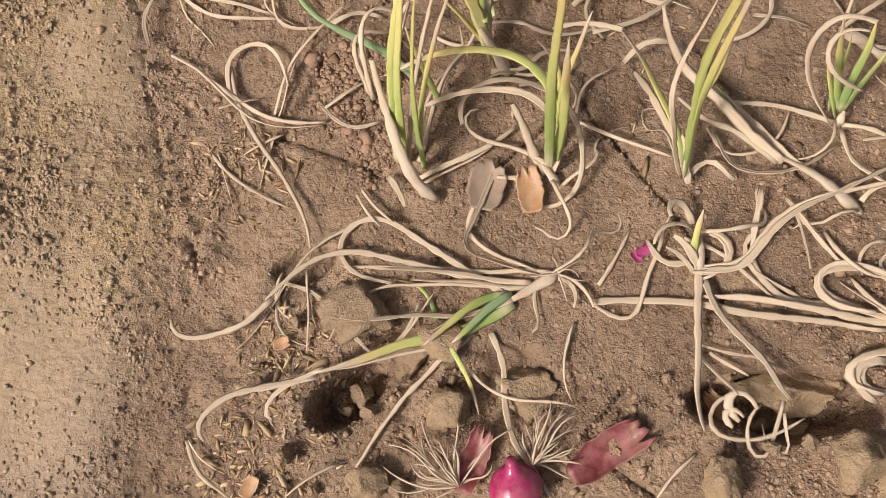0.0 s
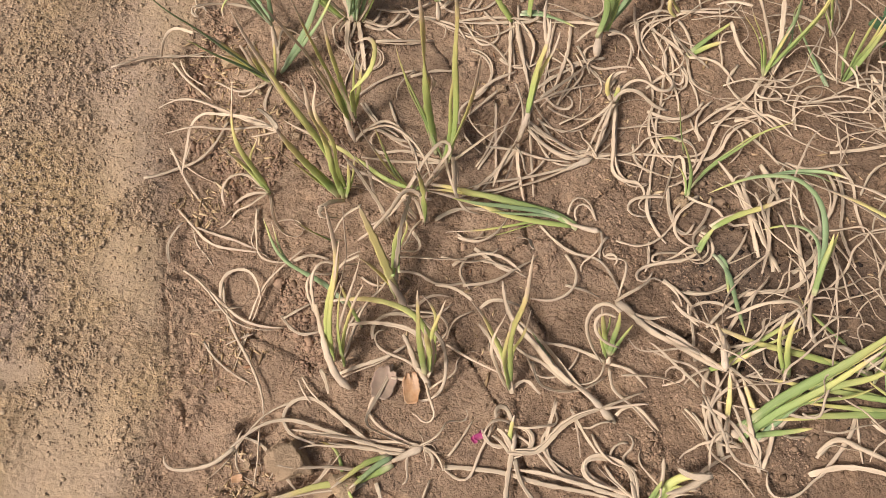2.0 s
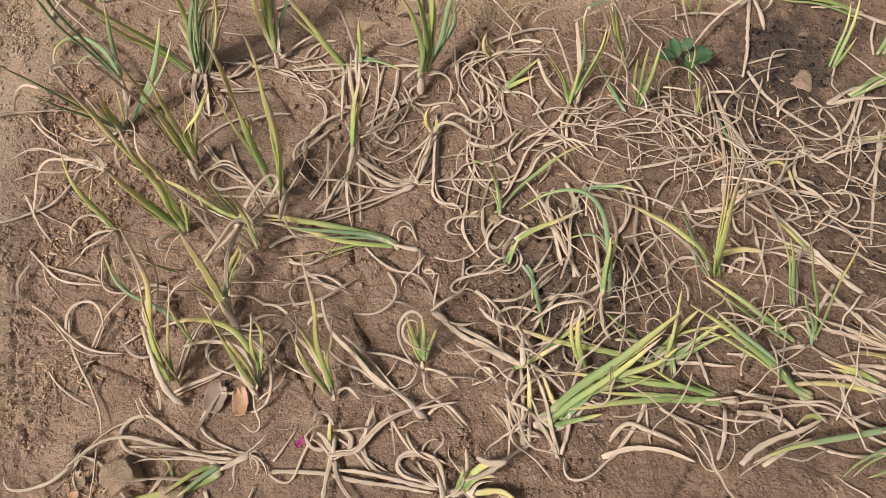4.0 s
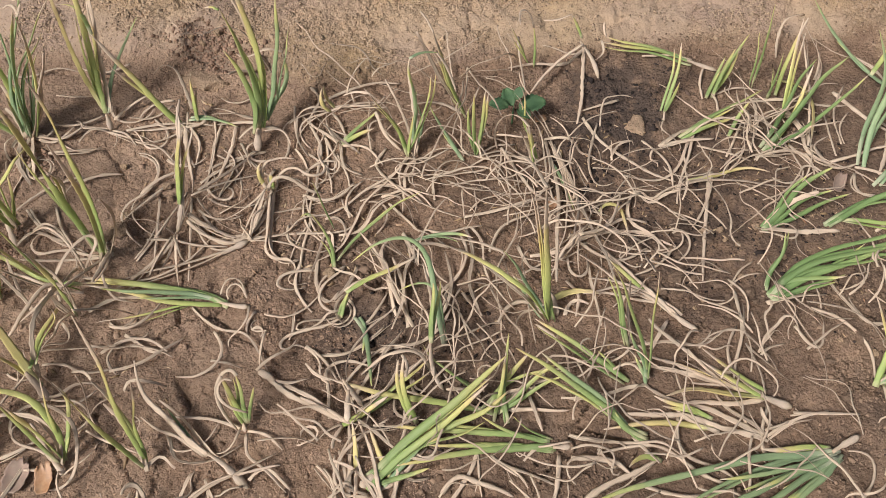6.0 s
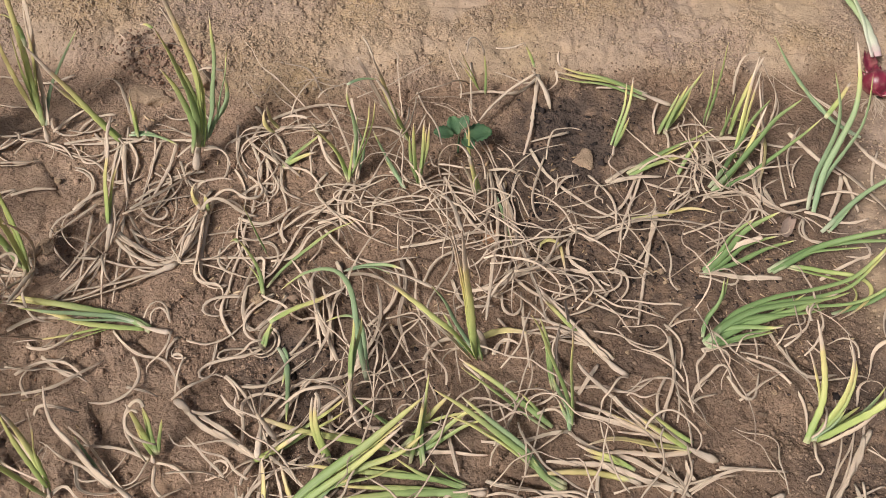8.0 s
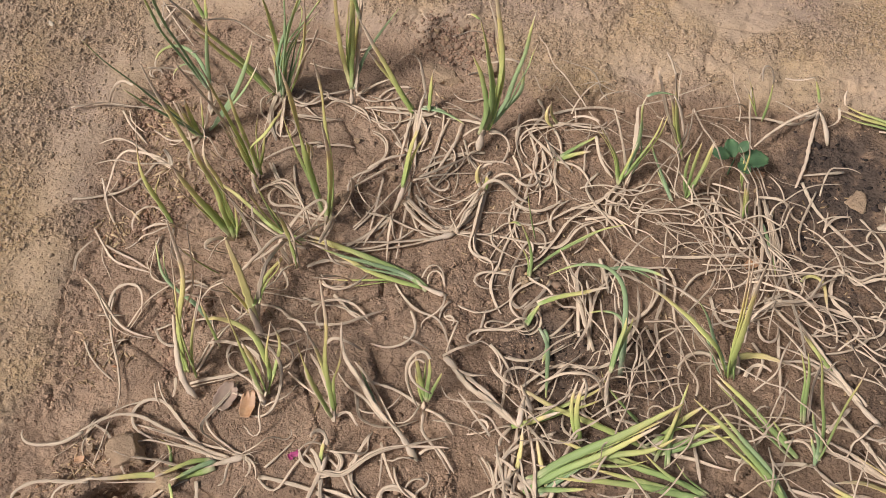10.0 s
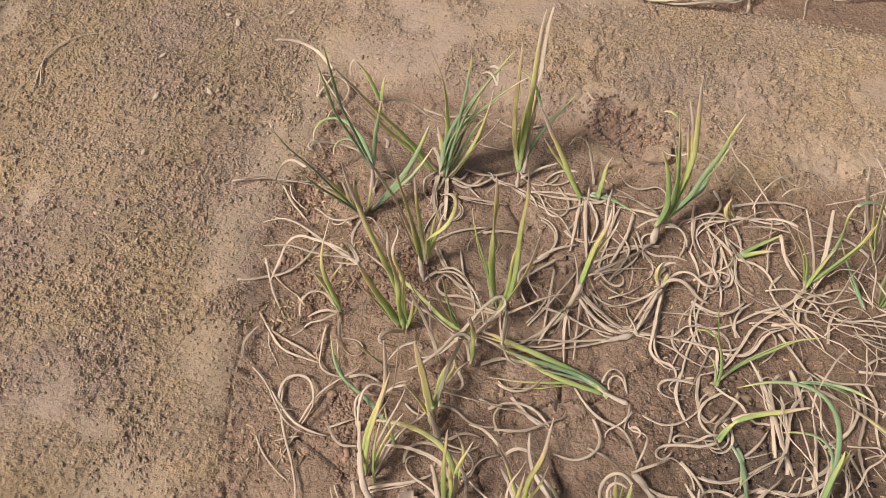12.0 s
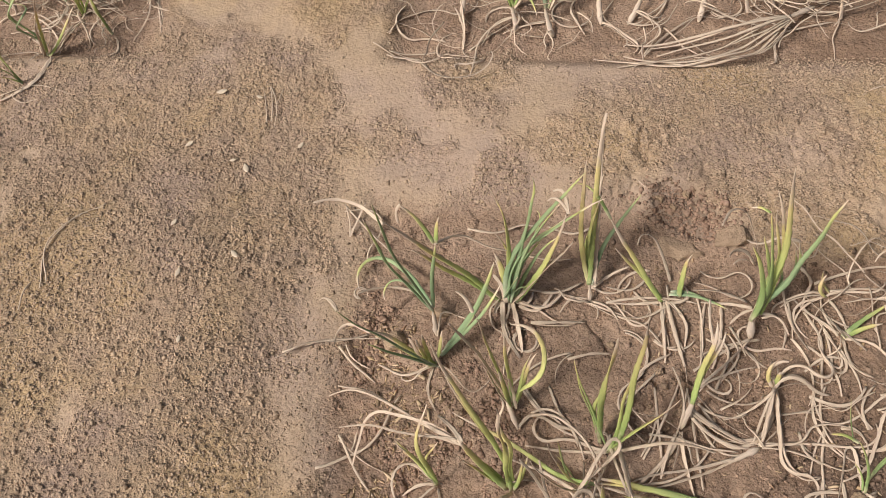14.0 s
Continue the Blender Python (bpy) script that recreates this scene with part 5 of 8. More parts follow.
onion_plant(0.881, 0.726, 'fallen onion plant with lime-green leaves lying on straw', (
    'd 11 0.881 0.726 0.006 0.098 36,38,35,20,14,13 -1,1,5,4,6',
    'g 11 0.917 0.746 0.006 0.163 30,30,30,29,22,23,22,27,23 14,14,11,11,15',
    'd 8 0.886 0.728 0.006 0.085 7,13,7,-8,-8 6,6,7,9,16',
    'g 8 1.000 0.746 0.006 0.069 59,63,53,43,39 41,36,45,42,38',
))
onion_plant(0.988, 0.832, 'small onion plant with short green leaves and dry curls', (
    'g 9 0.988 0.832 0.006 0.092 56,70,56,56,48,45 63,63,66,69,71',
    'g 8 0.991 0.839 0.006 0.113 59,53,53,53,45,45,45 41,46,50,50,47',
    'l 5 0.995 0.842 0.006 0.088 45,30,37,63,67,76 59,57,62,56,59',
    'd 6 0.988 0.836 0.006 0.092 24,26,17,-4,-14,-18 0,1,5,1,0',
))
onion_plant(1.062, 0.853, 'slim onion plant with few thin yellow-green leaves', (
    'g 6 1.062 0.853 0.006 0.161 180,90,90,90,114,90,102,115,90 85,77,76,71,76',
    'g 6 1.083 0.829 0.006 0.095 0,90,90,90,107,117 90,84,77,76,74',
))
onion_plant(1.100, 0.784, 'withered standing onion plant with thin tan leaves', (
    'l 8 1.100 0.784 0.006 0.167 90,81,80,80,80,78,79,75,79 40,44,41,44,44',
    'd 6 1.129 0.725 0.006 0.195 83,82,84,86,84,97,90,96,90,90 20,25,22,25,23',
    'l 7 1.100 0.836 0.006 0.136 76,76,77,63,71,62,59,56 55,59,59,61,59',
    'd 5 1.122 0.925 0.006 0.092 90,90,72,59,-18,-34 34,36,39,40,36',
    'd 7 1.103 0.803 0.006 0.143 -63,-62,-71,-96,-100,-67,-34,-40 6,4,5,1,7',
    'y 7 1.106 0.870 0.006 0.221 -30,-32,-73,-89,-103,-108,-112,-113,-114,-113 20,16,12,12,13',
    'd 6 1.178 0.870 0.006 0.120 68,78,110,145,142,141,141 48,50,41,43,42',
))
onion_plant(1.385, 0.715, 'lying onion plant with long pale stem and bluish leaves', (
    'w 10 1.385 0.715 0.006 0.149 140,139,130,134,124,110,106,108 0,0,1,0,5',
    'b 9 1.309 0.836 0.007 0.215 130,136,134,131,120,119,123,122,121,124 10,11,13,11,16',
    'd 8 1.305 0.857 0.007 0.164 117,114,116,134,158,153,135,140,135 0,-1,1,1,-5',
    'b 11 1.208 0.678 0.006 0.281 81,78,72,59,62,61,81,90,102,99 33,36,34,34,33',
    'b 9 1.213 0.643 0.006 0.180 40,40,42,40,34,28,21,10,10,9 14,13,16,24,19',
    'd 9 1.266 0.772 0.006 0.134 -60,-60,-67,-68,-67,-65,-67,-63 5,4,1,1,2',
    'd 9 1.270 0.753 0.006 0.100 -105,-111,-112,-120,-120,-124 6,0,0,1,0',
    'd 8 1.203 0.843 0.006 0.111 -54,-58,-56,-54,-54,-42,-54 0',
))
onion_plant(0.464, 0.720, 'standing onion plant with yellowing green leaves and dry skirt', (
    'l 8 0.464 0.720 0.006 0.142 124,123,129,161,166,180,168,180 62,65,58,59,64',
    'd 5 0.408 0.746 0.130 0.051 144,149,168,189 -20,-23,-24,-25',
    'l 6 0.463 0.719 0.006 0.091 72,74,64,64,59,56 68,65,68,74,68',
    'g 6 0.467 0.729 0.006 0.163 0,20,23,24,27,32,41,83,63 77,73,71,73,76',
    'b 8 0.470 0.742 0.006 0.178 0,41,63,47,99,107,135,153,84,27 85,77,80,75,74',
    'b 7 0.471 0.768 0.180 0.049 45,41,10,0 -10,-10,-14,-10',
    'd 6 0.512 0.787 0.170 0.068 -22,-32,-54,-55,-68 -48,-48,-50,-49,-47',
    'd 9 0.477 0.722 0.006 0.130 90,90,90,99,99,104,101 44,42,38,42,43',
    'd 6 0.464 0.722 0.006 0.248 -122,-117,-128,-136,-127,-106,-112,-114,-143,-157 3,3,-2,0,0',
))
onion_plant(0.575, 0.717, 'standing onion plant with yellowing green leaves and dry skirt', (
    'g 8 0.575 0.717 0.006 0.130 180,122,123,102,100,90,90 86,82,78,77,84',
    'g 8 0.577 0.717 0.006 0.140 -45,84,45,46,65,81,90,63 84,82,84,81,76',
    'g 7 0.578 0.719 0.006 0.114 0,60,63,63,63,82,63 85,81,76,76,74',
    'l 10 0.562 0.796 0.006 0.194 180,173,173,159,161,150,161,157,179,153 76,66,74,74,74',
    'd 5 0.507 0.812 0.189 0.046 111,109,117,124 -2,2,1,-2',
    'd 6 0.555 0.806 0.006 0.100 144,149,169,185,201,203 6,7,8,9,10',
    'd 5 0.554 0.883 0.006 0.178 -39,-29,-28,-9,21,46,53,47,42,36 66,59,-17,-39,-59',
    'd 4 0.567 0.905 0.006 0.202 -73,-75,-75,-74,-68,-71,-75,-81,-83,-82 28,25,26,24,26',
    'b 7 0.556 0.708 0.006 0.112 124,123,128,124,121,123,113 15,22,18,21,20',
))
onion_plant(0.671, 0.699, 'standing onion plant with yellowing green leaves and dry skirt', (
    'l 10 0.671 0.699 0.006 0.079 153,117,132,135,146 79,77,71,72,68',
    'd 7 0.656 0.715 0.081 0.132 103,107,125,160,224,276,301 -25,-24,-38,-46,-46',
    'l 4 0.665 0.755 0.006 0.109 162,151,104,90,152,169 75,74,73,68,58',
    'd 5 0.667 0.702 0.006 0.114 166,158,169,187,201,210,210 9,2,2,-4,-4',
))
onion_plant(0.686, 0.905, 'slim onion plant with few thin yellow-green leaves', (
    'g 5 0.686 0.905 0.006 0.078 135,90,109,117,135 83,77,74,73,69',
    'd 4 0.678 0.921 0.080 0.105 108,159,221,261,267,267 69,54,29,22,21',
    'd 4 0.659 0.962 0.006 0.153 -90,-90,-90,-88,-90,-90,-90,-90 20,18,16,17,13',
    'l 5 0.676 0.913 0.006 0.099 180,150,164,153,157,158 63,64,59,58,54',
))
onion_plant(0.798, 0.879, 'dry onion plant lying on its side with pale stem', (
    'w 9 0.798 0.879 0.006 0.071 106,106,126,138,141 29,28,27,30,25',
    'd 9 0.768 0.924 0.040 0.132 -150,-150,-143,-135,-131,-126,-126 -8,-9,-7,-6,-12',
    'd 8 0.779 0.948 0.007 0.179 -96,-99,-97,-99,-98,-97,-100,-105,-105,-107 4,1,2,3,1',
    'l 5 0.768 0.935 0.040 0.043 127,135,158 44,44,44',
    'd 5 0.746 0.954 0.071 0.050 -153,-158,-176,-180 -1',
    'd 6 0.779 0.943 0.006 0.155 -131,-133,-138,-171,-187,-180,-173,-167,-166 5,5,0,1,2',
))
onion_plant(1.010, 0.895, 'fallen onion plant with lime-green leaves lying on straw', (
    'w 9 1.010 0.895 0.006 0.055 162,158,153,153 6,3,3,5',
    'g 9 0.969 0.916 0.006 0.162 166,159,161,164,167,176,175,166,166 6,10,3,4,9',
    'd 5 0.814 0.947 0.031 0.023 146,101,72 33,25,20',
    'l 8 0.967 0.916 0.006 0.167 157,154,159,173,180,180,173,173,173 6,2,6,4,4',
    'd 5 0.807 0.947 0.020 0.049 -76,-83,-141,-150 2,0,-3,-3',
    'd 6 0.988 0.903 0.006 0.078 -117,-113,-107,-85,-90 9,5,2,-8,-6',
))
onion_plant(0.897, 0.781, 'small onion plant with short green leaves and dry curls', (
    'w 6 0.897 0.781 0.006 0.017 90,90 56,45',
    'g 7 0.901 0.800 0.006 0.117 72,69,68,68,79,90,90 43,48,43,49,50',
    'g 6 0.901 0.800 0.006 0.066 27,38,45,63 76,72,81,76',
))
onion_plant(0.693, 0.745, 'withered onion plant, a heap of limp straw leaves', (
    'd 7 0.693 0.745 0.006 0.287 -84,-81,-84,-89,-93,-102,-96,-97,-97,-97 1,6,7,6,6',
    'd 7 0.700 0.742 0.006 0.211 -73,-73,-73,-75,-79,-84,-92,-101,-108,-103 6,10,10,11,12',
    'd 7 0.704 0.730 0.006 0.196 -80,-79,-82,-85,-90,-92,-84,-79,-73,-77 6,11,11,12,11',
    'd 7 0.708 0.718 0.006 0.270 -79,-79,-79,-75,-75,-76,-76,-73,-82,-83 12,6,6,6,6',
    'b 5 0.703 0.695 0.006 0.112 -75,-75,-74,-79,-85,-85,-84 10,11,11,11,11',
    'd 7 0.720 0.539 0.040 0.077 -140,-135,-124,-113,-120 -13,-15,-15,-14,-14',
    'd 6 0.724 0.539 0.040 0.126 16,16,30,62,67,70,68 -9,-9,-7,-6,-6',
))
onion_plant(0.883, 0.394, 'dry onion plant lying on its side with pale stem', (
    'w 10 0.883 0.394 0.006 0.048 157,151,124,126 15,7,-7,-12',
    'd 10 0.858 0.414 0.006 0.149 129,135,129,131,129,133,132,124 9,1,3,6,1',
    'l 7 0.828 0.448 0.006 0.091 141,140,136,134,135,130 10,10,9,9,9',
    'd 7 0.836 0.438 0.006 0.145 157,153,151,138,134,140,145,140 1,6,7,4,2',
    'd 6 0.850 0.419 0.006 0.126 135,135,144,163,177,201,196 11,2,9,10,9',
))
loose_leaf('d 6 0.760 0.791 0.006 0.198 -66,-66,-63,-47,-44,-40,-41,-34,-25,-23 0')
loose_leaf('d 5 0.784 0.778 0.006 0.164 -107,-110,-107,-106,-100,-84,-69,15,32 6,1,-1,-4,-7')
loose_leaf('d 6 0.814 0.670 0.006 0.372 -23,-9,43,65,67,49,-62,-91,-114,-122 0')
loose_leaf('d 6 0.949 0.771 0.006 0.172 -107,-112,-109,-110,-113,-118,-108,-107,-103 6,0,0,0,6')
loose_leaf('d 5 0.853 0.740 0.006 0.117 -49,-53,-54,-69,-85,-96,-90 6,6,0,-4,-6')
loose_leaf('d 6 0.824 0.635 0.006 0.135 -117,-114,-98,-68,-31,-48,-56,-50 1,1,6,-1,-1')
loose_leaf('d 6 0.824 0.630 0.006 0.103 21,-85,38,28,7,30 6,7,5,6,13')
loose_leaf('d 7 0.956 0.680 0.006 0.213 -107,-102,-106,-104,-104,-104,-103,-103,-102,-104 0')
loose_leaf('d 6 0.891 0.636 0.020 0.195 14,19,9,4,0,-1,-8,-7,-3,-8 -1,-4,-6,-7,0')
loose_leaf('y 6 0.915 0.657 0.006 0.138 14,8,12,19,13,1,-23,-30 -1,0,6,8,7')
loose_leaf('d 5 0.876 0.601 0.006 0.074 -34,-39,-58,-56,-27 15,8,0,-8,-9')
loose_leaf('d 5 0.875 0.558 0.006 0.085 49,-56,-98,-135,-150 12,6,0,-7,-7')
loose_leaf('d 6 0.714 0.550 0.006 0.130 8,3,21,40,23,-16,-16 6,6,6,-2,-1')
loose_leaf('y 6 0.767 0.601 0.006 0.094 77,7,-63,-89,-84,-90 12,11,6,6,5')
loose_leaf('d 5 0.793 0.538 0.006 0.083 -23,-24,0,14,16 6,5,-1,-8,-9')
loose_leaf('d 5 0.872 0.532 0.006 0.093 -131,-130,-139,-154,-164,-164 0,7,0,-1,-7')
loose_leaf('d 6 0.651 0.521 0.006 0.241 8,8,27,32,16,8,-2,-17,-35,-34 6,-1,-1,-9,-1')
loose_leaf('d 5 0.944 0.476 0.006 0.076 -56,-50,-82,-104,-98 15,7,-1,-7,-8')
loose_leaf('d 5 0.946 0.466 0.006 0.058 40,32,7,6 14,2,-5,-7')
loose_leaf('d 6 0.949 0.456 0.006 0.143 -90,-90,-90,-100,-113,-116,-107,-106 7,0,2,-4,0')
loose_leaf('d 6 0.948 0.372 0.006 0.079 -76,-75,-82,-90,-90 7,7,2,-5,-10')
loose_leaf('d 6 0.967 0.358 0.006 0.109 76,56,33,57,-90,-96 7,8,6,15,6')
loose_leaf('d 5 0.966 0.354 0.006 0.044 51,15,16 17,-2,-15')
loose_leaf('d 6 0.890 0.172 0.006 0.190 162,161,149,141,139,161,185,189,189,189 0,7,0,0,-9')
loose_leaf('d 6 0.720 0.224 0.006 0.036 -74,-51,-18 15,2,-18')
loose_leaf('d 6 0.683 0.244 0.006 0.153 -18,-9,-9,-9,-3,7,-42,-45 0,0,8,9,0')
loose_leaf('d 6 0.833 0.266 0.006 0.124 -106,-103,-81,-34,-14,-31,-45 0,8,0,0,0')
loose_leaf('d 9 0.682 0.212 0.006 0.092 0,0,-9,-20,-48,-51 9,2,0,-8,-9')
loose_leaf('d 8 0.770 0.177 0.006 0.124 -22,-18,-16,-1,9,12,8 0,3,0,-8,-8')
loose_leaf('d 10 0.679 0.142 0.006 0.140 45,44,31,24,18,22,30,31 0')
loose_leaf('d 8 0.708 0.142 0.006 0.079 31,37,31,23,27 0,2,0,0,8')
loose_leaf('d 7 0.889 0.169 0.006 0.031 -108,-101,-104 18,7,-26')
loose_leaf('d 9 0.510 0.169 0.006 0.108 51,46,-29,-19,-21,-31 9,12,0,-1,-10')
loose_leaf('d 8 0.497 0.143 0.006 0.128 22,21,9,-1,-9,-19,-22 11,0,0,-7,0')
loose_leaf('d 8 0.667 0.216 0.006 0.073 -99,-97,-102,-112,-112 9,9,0,-7,-11')
loose_leaf('d 7 0.560 0.225 0.006 0.089 -108,-110,-121,-123,-131,-129 -1,8,0,-1,-9')
loose_leaf('d 6 0.630 0.306 0.006 0.061 -74,-74,-74,-72 7,11,-4,-10')
loose_leaf('d 6 0.452 0.204 0.006 0.056 -54,-49,10,27 12,7,-6,-8')
loose_leaf('d 5 0.576 0.217 0.006 0.101 -39,-34,-20,-19,-26,-31 8,5,0,-5,0')
loose_leaf('d 5 0.339 0.364 0.006 0.109 0,-3,23,39,45,45 8,3,1,-2,-7')
loose_leaf('d 4 0.348 0.207 0.006 0.061 -40,-51,-68,-45 6,5,-10,-9')
loose_leaf('d 5 0.372 0.220 0.006 0.037 -108,-74,-51 16,4,-18')
loose_leaf('d 5 0.325 0.236 0.006 0.070 16,18,129,200,288 8,9,-6,-4,-11')
loose_leaf('d 5 0.399 0.407 0.006 0.070 45,50,60,68,69 10,9,1,-8,-4')
loose_leaf('d 6 0.326 0.528 0.006 0.114 -90,-90,-84,-72,-62,60,60 4,4,2,-2,-4')
loose_leaf('d 5 0.320 0.380 0.006 0.074 -36,-40,-49,-57,-56 11,7,-1,-10,-11')
loose_leaf('d 6 0.427 0.737 0.006 0.218 -122,-122,-56,-47,-44,-40,-30,-26,-21,-23 3,4,-1,-4,-2')
loose_leaf('d 5 0.485 0.712 0.006 0.114 40,40,5,-13,-11,-20,-16 11,4,2,-9,-9')
loose_leaf('d 5 0.507 0.632 0.006 0.169 96,96,74,56,9,-27,-61,-69,-76 6,3,2,-2,-7')
loose_leaf('d 5 0.562 0.609 0.006 0.119 56,42,7,18,40,46,45 6,5,3,-8,-9')
loose_leaf('d 5 0.460 0.645 0.006 0.101 96,96,75,51,9,0 5,7,2,-5,-9')
loose_leaf('d 6 0.580 0.716 0.006 0.080 7,21,-2,-41,-40 5,-3,1,0,-1')
loose_leaf('d 6 0.618 0.732 0.006 0.150 -66,-66,-64,-63,-65,-51,-20,-23 6,2,4,-1,-9')
loose_leaf('d 6 0.553 0.598 0.006 0.151 7,8,13,16,23,16,7,14 4,2,-2,-6,-9')
loose_leaf('d 5 0.590 0.533 0.006 0.135 67,69,55,31,21,21,23,21 7,7,-2,-8,-2')
loose_leaf('d 7 0.554 0.576 0.006 0.159 -77,-74,-83,-98,-103,-90,-75,-69,-67 5,4,2,-3,-3')
loose_leaf('d 6 0.547 0.463 0.006 0.069 -63,-60,-58,-57,-56 4,8,-1,-3,-10')
loose_leaf('d 7 0.513 0.463 0.006 0.117 50,40,54,68,82,108,120 8,3,1,1,2')
loose_leaf('d 5 0.608 0.532 0.006 0.094 -27,-23,-16,-14,-25,-34 6,6,-1,-4,-10')
loose_leaf('d 6 0.634 0.542 0.006 0.093 -73,-74,-63,-12,9,7 4,5,2,-2,-9')
loose_leaf('d 6 0.298 0.785 0.006 0.154 -63,-62,-68,-90,-96,-96,-91,-95,-96 3,3,-2,-4,-5')
loose_leaf('d 5 0.318 0.773 0.006 0.135 -61,-66,-65,-60,-54,-69,-84,-77 3,3,2,-5,-5')
loose_leaf('d 6 0.327 0.779 0.006 0.077 -45,-48,-44,-36,-36 7,6,1,-5,-12')
loose_leaf('d 6 0.294 0.647 0.006 0.100 -21,-27,1,28,56,58 7,7,3,-6,-8')
loose_leaf('d 5 0.324 0.709 0.006 0.082 -67,-68,65,100,112 7,8,0,-8,-8')
loose_leaf('d 6 0.394 0.658 0.006 0.110 14,13,-13,-28,-45,-45 5,5,-1,-8,-8')
loose_leaf('d 5 0.387 0.635 0.006 0.128 16,21,-4,-38,-57,-76,-76 6,6,-1,-6,-8')
loose_leaf('d 5 0.433 0.629 0.006 0.075 -49,-53,-46,-49,-45 5,9,3,-9,-9')
loose_leaf('d 5 0.491 0.578 0.006 0.094 -21,-20,9,21,8,14 4,5,-2,-6,-9')
loose_leaf('d 4 0.719 0.637 0.006 0.079 23,16,-20,-30,-23 6,6,-1,-8,-9')
loose_leaf('d 5 0.738 0.508 0.006 0.108 -90,-90,-85,-83,-88,-83 6,6,2,-1,-1')
loose_leaf('d 5 0.708 0.519 0.006 0.091 -90,-88,-40,55,94,90 5,6,1,-5,-5')
loose_leaf('d 6 0.702 0.479 0.006 0.066 -54,-57,-109,-106 11,6,-6,-8')
loose_leaf('d 6 0.695 0.421 0.006 0.051 72,65,-11,-41 7,2,8,5')
loose_leaf('d 6 0.804 0.373 0.006 0.118 9,9,-3,-22,5,39,40 0,0,0,-2,-7')
loose_leaf('d 7 0.811 0.364 0.006 0.056 56,57,52,58 16,7,-7,-12')
loose_leaf('d 5 0.864 0.329 0.006 0.058 -8,0,0,0 16,9,-8,-7')
loose_leaf('d 6 0.921 0.328 0.006 0.079 98,98,67,56,54 8,6,-7,-6,-7')
loose_leaf('d 5 0.946 0.237 0.006 0.100 27,27,26,16,9,16 8,8,0,-6,-8')
loose_leaf('d 6 0.991 0.269 0.006 0.091 -9,-4,-2,-1,0,0 9,8,0,-7,-9')
loose_leaf('d 5 1.018 0.392 0.020 0.095 -60,-64,-25,66,71,72 -7,-11,-9,-5,-6')
loose_leaf('d 5 1.034 0.362 0.006 0.079 34,34,37,29,30 8,8,0,-7,-7')
loose_leaf('d 6 1.056 0.427 0.006 0.145 -27,-18,-39,-52,-66,-85,-99,-98 0,0,0,-2,-8')
loose_leaf('d 6 1.092 0.475 0.006 0.137 -74,-73,-64,-65,-48,1,14,14 8,7,0,-6,-7')
loose_leaf('d 6 1.191 0.557 0.006 0.095 30,30,27,25,19,18 7,7,0,-6,-6')
loose_leaf('d 6 1.258 0.634 0.006 0.078 -63,-59,-101,-202,-194 1')
loose_leaf('d 6 1.191 0.668 0.006 0.074 -110,-108,-74,-11,-14 0,4,8,4,7')
loose_leaf('d 7 1.158 0.692 0.006 0.158 14,14,13,23,18,3,-27,-45,-40 7,5,0,-2,-4')
loose_leaf('d 6 1.194 0.680 0.006 0.099 -16,-21,-37,-13,15,18 8,2,0,-6,-6')
loose_leaf('d 6 1.137 0.728 0.006 0.111 -79,-79,-73,-24,16,22,24 6,5,0,-5,-6')
loose_leaf('d 6 1.098 0.728 0.006 0.084 -63,-62,-60,-56,-50 6,7,0,-8,-7')
loose_leaf('d 6 1.036 0.704 0.006 0.134 7,14,12,-7,-22,-72,-96,-90 7,3,0,-6,-6')
loose_leaf('d 5 1.171 0.704 0.006 0.100 97,90,90,85,85,90 7,6,0,-5,-5')
loose_leaf('d 6 1.186 0.728 0.006 0.140 90,94,86,76,65,59,55,58 6,1,0,-3,-4')
loose_leaf('d 6 1.306 0.712 0.006 0.087 84,77,71,64,66 0,1,2,3,6')
loose_leaf('d 6 1.044 0.752 0.006 0.094 73,72,74,88,106,112 5,5,0,-6,-5')
loose_leaf('d 6 1.061 0.790 0.006 0.082 -66,-63,-63,-70,-60 6,6,1,-7,-7')
loose_leaf('d 5 1.057 0.823 0.006 0.172 0,7,0,-7,-16,-14,0,6,6 0,1,0,-4,-6')
loose_leaf('d 5 0.944 0.728 0.006 0.089 -30,-21,-21,-24,-21,-23 14,1,6,-5,-8')
loose_leaf('d 5 0.988 0.704 0.006 0.084 60,60,61,62,59 7,5,-4,-7,-5')
loose_leaf('d 5 1.379 0.921 0.006 0.065 22,43,131,124 10,8,-6,-6')
loose_leaf('d 5 1.283 0.525 0.006 0.087 -124,-124,-111,-86,-82 5,6,1,-8,-8')
loose_leaf('d 5 0.827 0.829 0.006 0.076 -153,-159,-159,-166,-166 7,7,1,-7,-6')
loose_leaf('d 5 0.798 0.705 0.006 0.059 66,56,20,29 16,5,-8,-12')
loose_leaf('d 6 0.727 0.626 0.006 0.154 -63,-69,-60,-30,-19,-34,-34,-39 6,6,6,-1,-10')
loose_leaf('d 6 0.715 0.561 0.006 0.141 -50,-50,-46,-34,-17,18,35,27 6,6,3,-1,-1')
